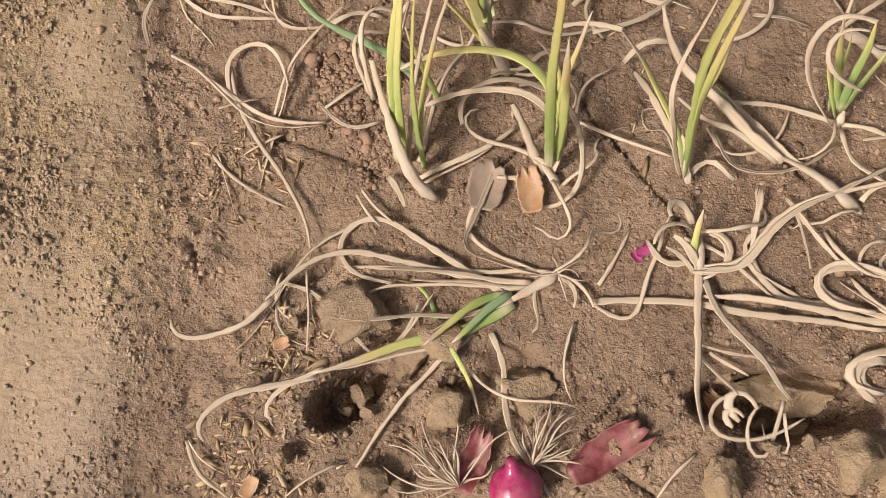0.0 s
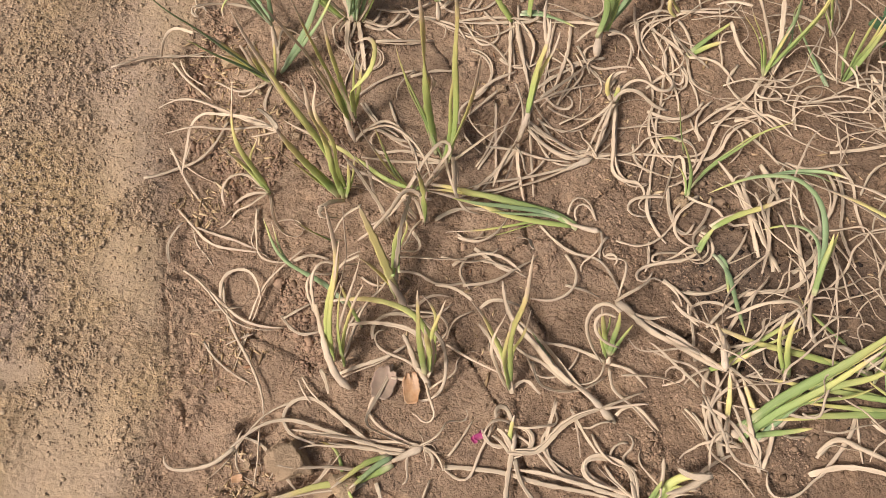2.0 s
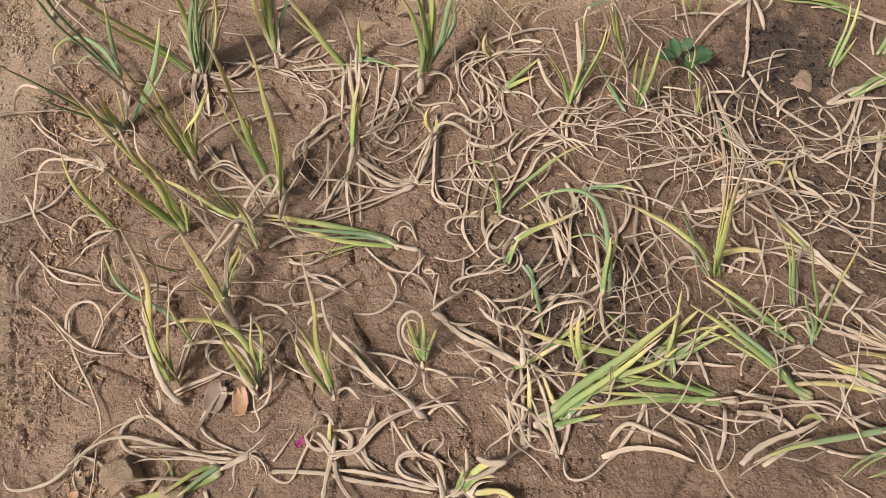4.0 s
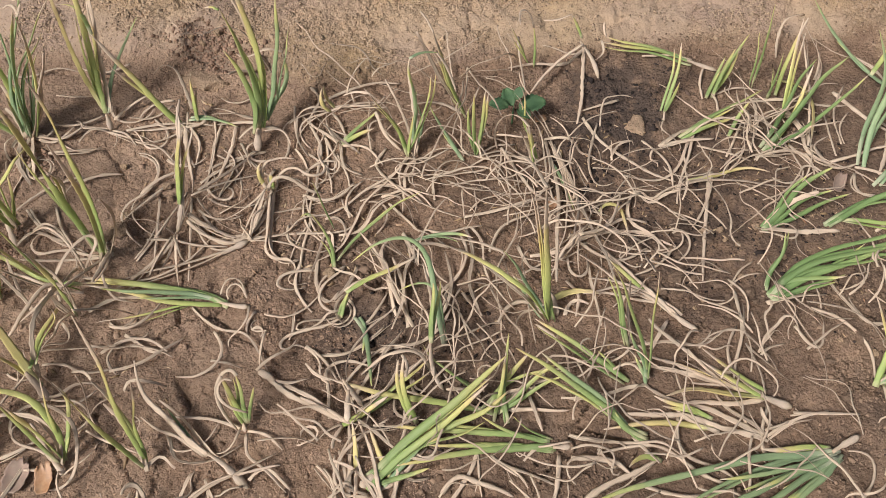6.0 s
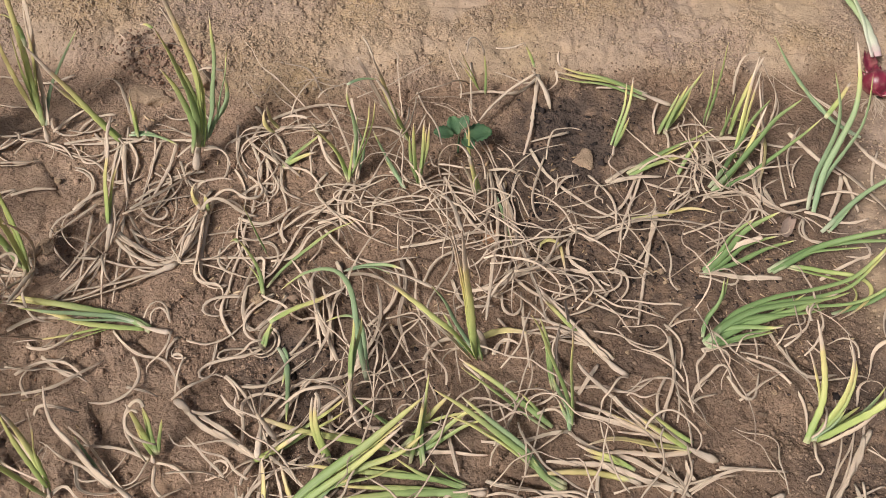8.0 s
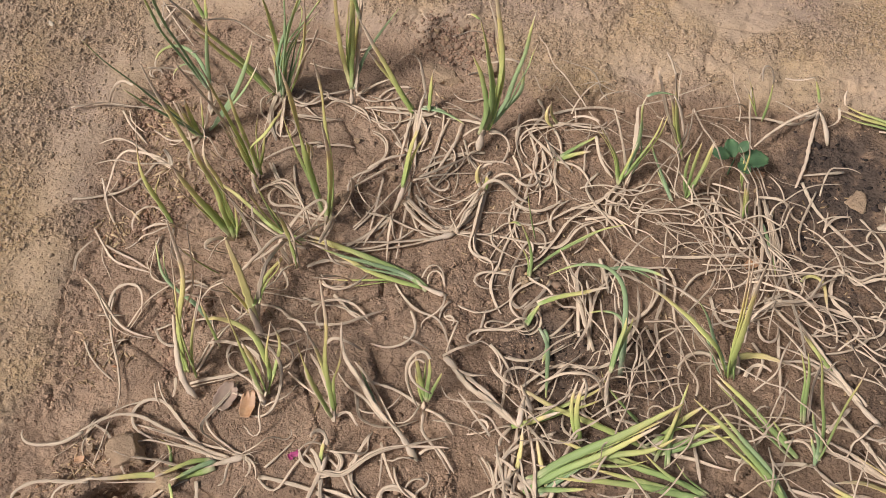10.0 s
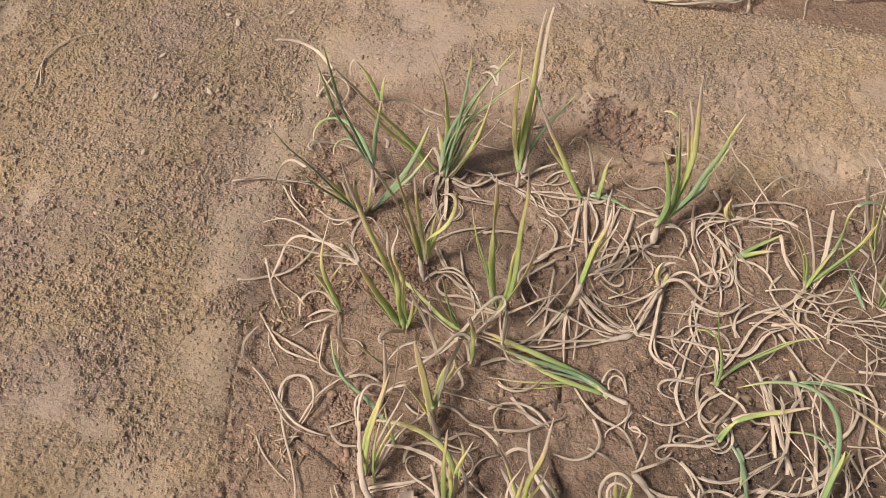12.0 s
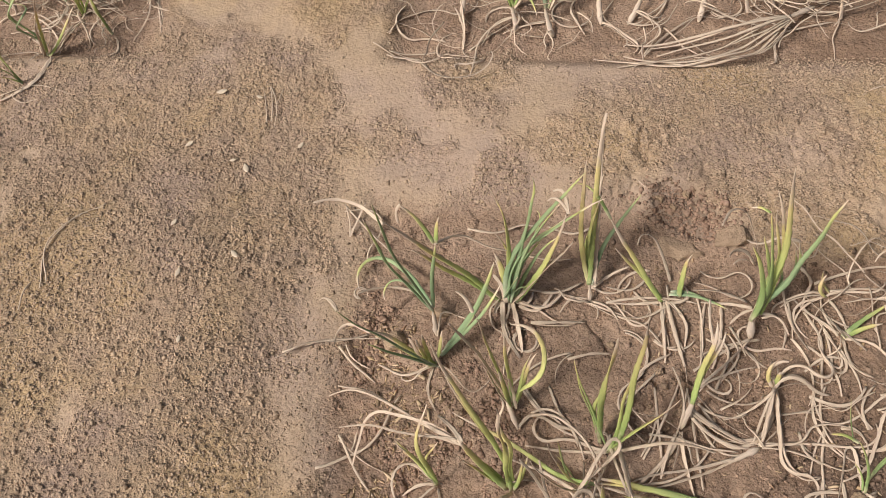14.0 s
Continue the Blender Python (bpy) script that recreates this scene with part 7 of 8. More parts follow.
# ---- soil clods, stones and crumbs ----
def clod_material(name, light, dark):
    m, n, l, p = material(name, 0.95, spec=0.12)
    a, b = noise_node(n, l, 35, 5, 0.6), noise_node(n, l, 330, 5, 0.7)
    c = mixed(n, l, scaled(n, l, a.outputs["Fac"], 2.6, -0.8), dark, light)
    c = mixed(n, l, scaled(n, l, b.outputs["Fac"], 4.0, -2.3), c, mixed(n, l, 1.0, c, (0.5, 0.46, 0.42), "MULTIPLY"))
    l.new(c, p.inputs["Base Color"])
    bump = n.new("ShaderNodeBump")
    bump.inputs["Strength"].default_value, bump.inputs["Distance"].default_value = 0.9, 0.006
    l.new(b.outputs["Fac"], bump.inputs["Height"])
    l.new(bump.outputs["Normal"], p.inputs["Normal"])
    return m


CLOD = clod_material("dry_clod", (0.56, 0.40, 0.26), (0.46, 0.325, 0.21))
GREY = clod_material("brown_clod", (0.52, 0.37, 0.25), (0.41, 0.288, 0.193))
DAMP = clod_material("damp_clod", (0.31, 0.215, 0.15), (0.22, 0.153, 0.11))


def soil_clod(x, y, size, turn=0.0, lift=0.3, mat=None, seed=1, label="broken dry clod of tan soil", blocky=0.35):
    """A broken lump of soil: a round form cut flat on many sides, pitted all over. size in metres, along, across and high."""
    r = random.Random(seed)
    bm = bmesh.new()
    bmesh.ops.create_icosphere(bm, subdivisions=4, radius=1.0)
    cuts = [(Vector((r.gauss(0, 1), r.gauss(0, 1), r.gauss(0, 0.8))).normalized(), r.uniform(0.5, 0.85)) for _ in range(13)]
    shift = Vector((r.uniform(0, 9), r.uniform(0, 9), r.uniform(0, 9)))
    for v in bm.verts:
        for way, d in cuts:
            over = v.co.dot(way) - d
            if over > 0:
                v.co -= way * over * (0.85 + blocky * 0.4)
        v.co *= 1 + 0.2 * noise.noise(v.co * 1.7 + shift) + 0.13 * noise.noise(v.co * 4.5 + shift) + 0.10 * noise.noise(v.co * 10 + shift)
    bmesh.ops.transform(bm, matrix=Matrix.Diagonal((size[0] / 2, size[1] / 2, size[2] / 2, 1)), verts=bm.verts)
    ob = part("soil_clod", bm, mat or CLOD)
    ob.matrix_world = pose(x, y, level(x, y) + size[2] * (lift - (0.0 if y < 0.1 else 0.2)), r.uniform(-8, 8), r.uniform(-8, 8), turn)
    return tagged(ob, label, "soil clod", "clods of soil")


soil_clod(-0.140, 0.086, (0.064, 0.072, 0.04), 20, 0.25, GREY, 3, "flat block of cracked soil crust beside a hole", 0.6)
soil_clod(-0.097, 0.068, (0.05, 0.062, 0.035), 10, 0.3, GREY, 4, "grey lump of soil crust leaning into a hole", 0.6)
soil_clod(-0.143, 0.020, (0.026, 0.022, 0.02), 0, 0.5, GREY, 5, "small round clod in a soil hollow")
soil_clod(-0.127, 0.005, (0.02, 0.017, 0.015), 40, 0.5, GREY, 6, "small round clod in a soil hollow")
soil_clod(-0.155, 0.006, (0.016, 0.014, 0.012), 10, 0.5, GREY, 16, "small round clod in a soil hollow")
soil_clod(-0.062, 0.013, (0.046, 0.048, 0.036), -30, 0.55, CLOD, 7, "angular tan clod of dry soil in front of the onion")
soil_clod(0.0, 0.030, (0.056, 0.052, 0.034), 15, 0.4, CLOD, 8, "tan block of dry soil with a flat face")
soil_clod(-0.105, 0.045, (0.03, 0.024, 0.02), 25, 0.5, GREY, 9, "small grey clod in a soil hollow")
soil_clod(-0.066, 0.068, (0.05, 0.038, 0.022), -10, 0.3, CLOD, 10, "flat tan clod under the fallen leaves")
soil_clod(0.207, 0.040, (0.105, 0.045, 0.045), -6, 0.35, CLOD, 11, "long slab of broken soil crust over a hole", 0.7)
soil_clod(0.244, -0.012, (0.064, 0.054, 0.04), 20, 0.25, CLOD, 12, "large rounded clod of dry soil")
soil_clod(0.272, -0.03, (0.036, 0.036, 0.03), 60, 0.2, CLOD, 22, "large rounded clod of dry soil")
soil_clod(0.146, -0.034, (0.036, 0.044, 0.032), 0, 0.5, CLOD, 13, "upright tan clod of dry soil")
soil_clod(-0.121, -0.050, (0.042, 0.034, 0.03), 0, 0.45, CLOD, 14, "round clod of dry soil")
soil_clod(-0.097, -0.052, (0.02, 0.022, 0.018), 0, 0.5, GREY, 15, "round clod of dry soil")
soil_clod(0.242, 0.046, (0.026, 0.02, 0.018), 30, 0.5, CLOD, 17, "small clod beside the broken crust")
soil_clod(0.218, 0.008, (0.02, 0.016, 0.014), 30, 0.5, CLOD, 18, "small clod beside the broken crust")
soil_clod(0.185, -0.006, (0.016, 0.016, 0.012), 0, 0.5, GREY, 19, "small clod beside the broken crust")
soil_clod(0.110, 0.885, (0.105, 0.05, 0.03), -12, 0.2, GREY, 20, "grey slab of soil broken from the bund", 0.7)
soil_clod(0.185, 0.905, (0.07, 0.05, 0.04), 15, 0.3, GREY, 21, "block of soil broken from the bund", 0.7)
r = random.Random(77)
for cx, cy, spread, count in ((0.92, 0.47, 0.07, 22), (0.86, 0.54, 0.05, 10), (1.03, 0.37, 0.06, 14), (1.16, 0.33, 0.07, 8), (0.075, 0.58, 0.05, 12), (1.25, 0.45, 0.09, 10), (-0.22, 0.56, 0.04, 6)):
    for k in range(count):
        s = min(0.034, r.lognormvariate(math.log(0.014), 0.45))
        soil_clod(cx + r.gauss(0, spread), cy + r.gauss(0, spread * 0.6), (s, s * r.uniform(0.6, 0.9), s * 0.6), r.uniform(0, 360), 0.3, DAMP if cx > 0.5 else GREY, r.randint(100, 999), "crumbled brown clod of soil in the bed", 0.6)
soil_clod(-0.279, 0.725, (0.045, 0.022, 0.018), -5, 0.45, CLOD, 24, "pale smooth clod beside an onion plant")
soil_clod(-0.343, 0.668, (0.045, 0.042, 0.032), 0, 0.45, CLOD, 25, "pale crumbly clod at the bed's edge")
soil_clod(0.345, 0.50, (0.022, 0.02, 0.014), 0, 0.45, CLOD, 26, "small round pale clod on the bed")
soil_clod(0.85, 0.775, (0.04, 0.05, 0.02), 20, 0.3, GREY, 27, "grey flat clod among burnt litter")
for k in range(46):  # small clods in the loosened places
    px, py, sx, sy = rng.choice(((0.1, 0.97, 0.07, 0.03), (0.89, 0.47, 0.05, 0.06), (0.075, 0.61, 0.06, 0.05), (0.2, 0.0, 0.06, 0.04), (-0.13, 0.01, 0.06, 0.035), (0.95, 0.55, 0.06, 0.06), (1.2, 0.3, 0.08, 0.15)))
    x, y, s = rng.gauss(px, sx), rng.gauss(py, sy), rng.uniform(0.008, 0.018)
    soil_clod(x, y, (s, s * rng.uniform(0.7, 1), s * 0.8), rng.uniform(0, 180), 0.5, rng.choice((CLOD, GREY)), 100 + k, "small dry clod on loosened soil")


def crumb_material(name, light, dark):
    m, n, l, p = material(name, 0.95, 0.5, 700, 0.1)
    geo, place = n.new("ShaderNodeNewGeometry"), noise_node(n, l, 3.2, 5)
    base = mixed(n, l, scaled(n, l, place.outputs["Fac"], 3.0, -1.0), dark, light)
    r = ramp(n, [(0.0, (0.5, 0.47, 0.45)), (0.18, (0.75, 0.73, 0.71)), (0.34, (0.98, 0.98, 0.97)), (0.85, (1.06, 1.05, 1.04)), (1.0, (1.16, 1.14, 1.1))])
    l.new(geo.outputs["Random Per Island"], r.inputs["Fac"])
    l.new(mixed(n, l, 1.0, base, r.outputs["Color"], "MULTIPLY"), p.inputs["Base Color"])
    return m


def grains(name, x, y, size, mat, label, category, seed, flat=0.7, squeeze=1.0, sit=0.05):
    """Many small lumps in one mesh, each turned, stretched and dented its own way, lying on the ground."""
    r = np.random.RandomState(seed)
    v = np.array([(0, 0, 1)] + [(math.cos(1.2566 * k), math.sin(1.2566 * k), 0.0) for k in range(5)] + [(0, 0, -1)])
    f = np.array([(0, k + 1, (k + 1) % 5 + 1) for k in range(5)] + [(6, (k + 1) % 5 + 1, k + 1) for k in range(5)])
    m = len(v)
    n = len(x)
    p = v[None] * (1 + 0.8 * (r.rand(n, m, 1) - 0.5)) * (size[:, None, None] / 2)
    p = p * np.stack([np.ones(n), squeeze * r.uniform(0.6, 1, n), flat * r.uniform(0.7, 1.1, n)], -1)[:, None, :]
    a, t = r.uniform(0, 6.28, n), r.uniform(-0.5, 0.5, n)
    c, s = np.cos(t)[:, None], np.sin(t)[:, None]
    px, pz = p[..., 0] * c - p[..., 2] * s, p[..., 0] * s + p[..., 2] * c
    c, s = np.cos(a)[:, None], np.sin(a)[:, None]
    q = np.stack([px * c - p[..., 1] * s + x[:, None], px * s + p[..., 1] * c + y[:, None], pz + (height(x, y) + size * sit * flat)[:, None]], -1)
    faces = (f[None] + m * np.arange(n)[:, None, None]).reshape(-1, 3)
    me = bpy.data.meshes.new(name)
    me.vertices.add(n * m)
    me.vertices.foreach_set("co", q.astype(np.float32).ravel())
    me.loops.add(len(faces) * 3)
    me.loops.foreach_set("vertex_index", faces.ravel().astype(np.int32))
    me.polygons.add(len(faces))
    me.polygons.foreach_set("loop_start", np.arange(0, len(faces) * 3, 3, dtype=np.int32))
    me.polygons.foreach_set("use_smooth", np.ones(len(faces), dtype=bool))
    me.update()
    me.materials.append(mat)
    return tagged(new(name, me), label, category, kind="stuff")


def strewn(n, x0, x1, y0, y1, chance, seed):
    r = np.random.RandomState(seed)
    x, y = r.uniform(x0, x1, n), r.uniform(y0, y1, n)
    keep = r.rand(n) < chance(x, y)
    return x[keep], y[keep]


def on_path(x, y):
    worn = trodden(x, y)
    return smooth(0.02, -0.05, inside(x, y)) * (1 - 0.92 * worn) * (0.45 + 0.55 * smooth(0.35, 0.6, fractal(x, y, 0.07, 3, 77)))


def on_ash_shade(x, y):
    k = np.zeros_like(x)
    for ax, ay, ar, amount in ASH_SHADE:
        k = np.maximum(k, amount * smooth(1.1, 0.3, np.hypot(x - ax, y - ay) / ar + 0.9 * (fractal(x, y, 0.05, 3, 99, 0.65) - 0.5)))
    return k


def on_bed(x, y):
    return smooth(-0.03, 0.0, inside(x, y)) * (1 - np.minimum(1, 1.4 * on_ash_shade(x, y))) * (0.14 + 0.75 * smooth(0.52, 0.68, fractal(x, y, 0.11, 3, 50)))


CRUMBS = crumb_material("path_crumb", (0.485, 0.36, 0.25), (0.415, 0.307, 0.218))
cx, cy = strewn(190000, -1.45, 1.6, 0.3, 1.34, on_path, 1)
grains("path_crumbs", cx, cy, np.random.RandomState(2).lognormal(math.log(0.0054), 0.25, len(cx)), CRUMBS, "loose granular crumbs of dry tan soil on the path", "soil crumbs", 3, 0.6, 1.0, -0.08)
cx, cy = strewn(70000, -1.0, -0.2, -0.13, 0.3, lambda x, y: 0.6 * on_path(x, y) * smooth(0.48, 0.62, fractal(x, y, 0.09, 3, 66)), 24)
grains("path_crumbs", cx, cy, np.random.RandomState(25).lognormal(math.log(0.0048), 0.3, len(cx)), CRUMBS, "loose granular crumbs of dry tan soil at the path's near end", "soil crumbs", 26, 0.6, 1.0, -0.1)
cx, cy = strewn(16000, -0.62, -0.25, -0.13, 0.55, on_path, 4)
grains("path_crumbs", cx, cy, np.random.RandomState(5).lognormal(math.log(0.0032), 0.4, len(cx)), CRUMBS, "fine crumbs of dry tan soil at the bed's edge", "soil crumbs", 6, 0.7, 1.0, -0.1)
BED_CRUMBS = crumb_material("bed_crumb", LOAM, LOAM_DARK)
cx, cy = strewn(55000, -0.45, 0.35, -0.13, 1.0, on_bed, 7)
grains("bed_crumbs", cx, cy, np.random.RandomState(8).lognormal(math.log(0.0036), 0.45, len(cx)), BED_CRUMBS, "small crumbs of brown soil scattered over the bed", "soil crumbs", 9, 0.65, 1.0, -0.18)
SLUMP = crumb_material("slumped_crumb", (0.40, 0.268, 0.19), (0.29, 0.19, 0.137))
cx, cy = strewn(9000, -0.08, 0.34, 0.84, 1.08, lambda x, y: smooth(1.15, 0.35, np.hypot((x - 0.125 - 0.5 * (0.955 - y)) / 0.10, (y - 0.955) / 0.055) + 0.7 * (fractal(x, y, 0.04, 3, 151) - 0.5)), 31)
grains("slumped_soil", cx, cy, np.random.RandomState(32).lognormal(math.log(0.0058), 0.4, len(cx)), SLUMP, "reddish crumbs of soil slumped from the bund's edge", "soil crumbs", 33, 0.7, 1.0, 0.0)
DAMP_CRUMBS = crumb_material("damp_crumb", (0.33, 0.23, 0.16), (0.24, 0.167, 0.12))
cx, cy = strewn(60000, 0.3, 1.45, -0.13, 1.0, on_bed, 27)
grains("bed_crumbs", cx, cy, np.random.RandomState(28).lognormal(math.log(0.0042), 0.45, len(cx)), DAMP_CRUMBS, "small crumbs of dark damp soil scattered over the bed", "soil crumbs", 29, 0.65, 1.0, -0.1)
cx, cy = strewn(42000, -0.36, 0.5, -0.13, 0.42, lambda x, y: smooth(-0.03, 0.0, inside(x, y)) * (0.35 + 0.65 * smooth(0.4, 0.6, fractal(x, y, 0.06, 3, 52))), 17)
grains("bed_crumbs", cx, cy, np.random.RandomState(18).lognormal(math.log(0.0023), 0.4, len(cx)), BED_CRUMBS, "fine crumbs of brown soil scattered over the bed", "soil crumbs", 19, 0.7, 1.0, -0.1)
cx, cy = strewn(26000, 0.95, 1.36, -0.1, 0.62, lambda x, y: smooth(-0.02, 0.02, inside(x, y)) * smooth(0.97, 1.1, x) * (0.3 + 0.7 * smooth(0.4, 0.62, fractal(x, y, 0.05, 3, 58))), 41)
grains("bed_crumbs", cx, cy, np.random.RandomState(42).lognormal(math.log(0.0033), 0.4, len(cx)), DAMP_CRUMBS, "loose crumbs of bare brown soil at the bed's open side", "soil crumbs", 43, 0.65, 1.0, -0.15)
cx, cy = strewn(14000, -0.42, -0.12, 0.2, 0.86, lambda x, y: smooth(0.0, 0.03, inside(x, y)) * smooth(0.52, 0.64, fractal(x, y, 0.08, 3, 59)), 44)
grains("bed_crumbs", cx, cy, np.random.RandomState(45).lognormal(math.log(0.005), 0.45, len(cx)), SLUMP, "reddish crumbs of dry soil heaped among the outer onions", "soil crumbs", 46, 0.7, 1.0, -0.02)


# burnt black litter among the onions
char, cn, cl, cp = material("charred_litter", 0.9, 0.6, 600, 0.15)
ck = cn.new("ShaderNodeNewGeometry")
cr = ramp(cn, [(0.0, (0.02, 0.016, 0.015)), (0.6, (0.06, 0.045, 0.04)), (1.0, (0.16, 0.11, 0.085))])
cl.new(ck.outputs["Random Per Island"], cr.inputs["Fac"])
cl.new(cr.outputs["Color"], cp.inputs["Base Color"])
cx, cy = strewn(16000, 0.25, 1.2, 0.2, 1.0, lambda x, y: 0.75 * smooth(0.35, 0.95, on_ash_shade(x, y)), 11)
grains("charred_litter", cx, cy, np.random.RandomState(12).lognormal(math.log(0.005), 0.45, len(cx)), char, "black charred crumbs of plant litter on the bed", "litter", 13, 0.6, 0.7)

# straw bits and husks where the bed meets the path
husk, hn, hl, hp = material("straw_bits", 0.8, 0.3, 500, 0.2)
hk = hn.new("ShaderNodeNewGeometry")
hr = ramp(hn, [(0.0, (0.22, 0.15, 0.09)), (0.4, (0.46, 0.32, 0.18)), (0.8, (0.64, 0.48, 0.31)), (1.0, (0.36, 0.19, 0.11))])
hl.new(hk.outputs["Random Per Island"], hr.inputs["Fac"])
hl.new(hr.outputs["Color"], hp.inputs["Base Color"])


def litter_chance(x, y):
    k = np.zeros_like(x)
    for lx, ly, lr in ((-0.26, 0.21, 0.055), (-0.20, 0.05, 0.05), (-0.30, 0.55, 0.09), (-0.33, 0.42, 0.06), (-0.36, 0.66, 0.07), (-0.22, -0.04, 0.07), (0.3, 0.62, 0.2), (0.7, 0.6, 0.25), (0.05, 0.3, 0.12), (0.1, 0.75, 0.15), (1.1, 0.6, 0.2)):
        k = np.maximum(k, smooth(1.2, 0.2, np.hypot(x - lx, y - ly) / lr) * (0.9 if lr < 0.1 else 0.08))
    return k


cx, cy = strewn(60000, -0.45, 1.4, -0.12, 1.0, litter_chance, 21)
grains("straw_bits", cx, cy, np.random.RandomState(22).lognormal(math.log(0.009), 0.4, len(cx)), husk, "broken bits of straw and husk on the soil", "litter", 23, 0.22, 0.3, 0.25)

# pale husks lying on the path
shell, sn, sl, sp = material("pale_husk", 0.6, 0.3, 300, 0.3)
sl.new(mixed(sn, sl, noise_node(sn, sl, 120).outputs["Fac"], (0.52, 0.40, 0.28), (0.66, 0.56, 0.43)), sp.inputs["Base Color"])


def seed_husk(x, y, length, turn):
    """A dry boat-shaped husk."""
    bm = bmesh.new()
    bmesh.ops.create_uvsphere(bm, u_segments=12, v_segments=8, radius=1.0)
    for v in bm.verts:
        taper = 1 - 0.55 * v.co.x ** 2
        v.co = Vector((v.co.x * length / 2, v.co.y * taper * length * 0.26, v.co.z * taper * length * 0.13 + 0.1 * length * v.co.x ** 2))
    ob = part("seed_husk", bm, shell)
    ob.matrix_world = pose(x, y, level(x, y) + 0.003, 6, -5, turn)
    tagged(ob, "pale dry husk lying on the trodden path", "husk", "husks on the path")


for x, y, s, turn in ((-0.809, 1.035, 0.024, 40), (-0.675, 0.978, 0.028, 120), (-0.763, 0.838, 0.02, 60), (-0.721, 0.738, 0.022, 80), (-0.638, 0.787, 0.024, 140), (-0.682, 0.620, 0.018, 95), (-0.783, 1.171, 0.03, 15), (-0.588, 1.045, 0.022, 60), (-0.71, 1.0, 0.018, 10), (-0.70, 1.16, 0.02, 160)):
    seed_husk(x, y, 0.78 * s, turn)


# ---- red onions, their skins and roots ----
def onion_skin_material(name, a, b, rough=0.35):
    m, n, l, p = material(name, rough, 0.15, 500, 0.5)
    uvm, vec, streak = n.new("ShaderNodeTexCoord"), n.new("ShaderNodeVectorMath"), n.new("ShaderNodeTexNoise")
    vec.operation = "MULTIPLY"
    vec.inputs[1].default_value = (90, 90, 14)
    l.new(uvm.outputs["Object"], vec.inputs[0])
    l.new(vec.outputs[0], streak.inputs["Vector"])
    streak.inputs["Scale"].default_value = 1.0
    c = mixed(n, l, scaled(n, l, streak.outputs["Fac"], 3.0, -1.0), a, b)
    dust = noise_node(n, l, 60, 5, 0.7)
    l.new(mixed(n, l, scaled(n, l, dust.outputs["Fac"], 2.6, -1.2), c, (0.36, 0.22, 0.17)), p.inputs["Base Color"])
    return m


RED = onion_skin_material("red_onion_skin", (0.14, 0.012, 0.03), (0.27, 0.03, 0.06))
MAGENTA = onion_skin_material("magenta_onion", (0.33, 0.015, 0.09), (0.50, 0.06, 0.18), 0.25)
DRY_RED = onion_skin_material("dry_red_skin", (0.14, 0.025, 0.025), (0.33, 0.10, 0.11), 0.45)
TAN_SKIN = onion_skin_material("tan_papery_skin", (0.42, 0.22, 0.11), (0.56, 0.34, 0.19), 0.55)
GREY_SKIN = onion_skin_material("grey_papery_skin", (0.27, 0.195, 0.15), (0.34, 0.25, 0.19), 0.7)
PINK = onion_skin_material("pink_petal", (0.30, 0.02, 0.12), (0.45, 0.08, 0.22), 0.6)


def lathe(profile, sides=32, ripple=0.02):
    """A turned body, slightly out of round: pairs of radius and height."""
    bm = bmesh.new()
    rows = []
    for k, (r, z) in enumerate(profile):
        rows.append([bm.verts.new((r * math.cos(6.2832 * i / sides) * (1 + ripple * math.sin(i * 1.9 + k * 0.3)), r * math.sin(6.2832 * i / sides), z)) for i in range(sides)])
    for a, b in zip(rows, rows[1:]):
        for i in range(sides):
            j = (i + 1) % sides
            bm.faces.new((a[i], a[j], b[j], b[i]))
    bm.faces.new(rows[0][::-1])
    bm.faces.new(rows[-1])
    return bm


def scale_mesh(length, wide, curl, seed, thick=0.0012, ragged=0.12):
    """One curled scale of an onion: a bent, ragged sheet with thickness."""
    r = random.Random(seed)
    bm = bmesh.new()
    nu, nv = 14, 12
    edge = [r.uniform(-ragged, ragged) * 2 for _ in range(nv + 1)]
    flank = [[r.uniform(0.88, 1.06) for _ in range(nu + 1)] for _ in (0, 1)]
    top, low = [], []
    for i in range(nu + 1):
        for j in range(nv + 1):
            u, v = i / nu, j / nv * 2 - 1
            half = wide / 2 * (math.sin(math.pi * min(1, 0.14 + 0.66 * u)) ** 0.6) * flank[v > 0][i]
            x = length * (u - 0.5) * (1 + (edge[j] if u > 0.5 else 0) * (u - 0.5) * 2)
            a = v * curl
            y, z = half * math.sin(a) / max(curl, 0.1), half * (1 - math.cos(a)) / max(curl, 0.1)
            p = Vector((x, y, z + 0.10 * length * (2 * u - 1) ** 2 + 0.02 * length * noise.noise(Vector((u * 3, v * 2, seed)))))
            top.append(bm.verts.new(p + Vector((0, 0, thick))))
            low.append(bm.verts.new(p))
    k = nv + 1
    for i in range(nu):
        for j in range(nv):
            a = i * k + j
            bm.faces.new((top[a], top[a + k], top[a + k + 1], top[a + 1]))
            bm.faces.new((low[a + 1], low[a + k + 1], low[a + k], low[a]))
    rim = [i * k for i in range(nu)] + [nu * k + j for j in range(nv)] + [i * k + nv for i in range(nu, 0, -1)] + list(range(nv, 0, -1))
    for a, b in zip(rim, rim[1:] + rim[:1]):
        bm.faces.new((top[a], top[b], low[b], low[a]))
    bmesh.ops.recalc_face_normals(bm, faces=bm.faces)
    return bm


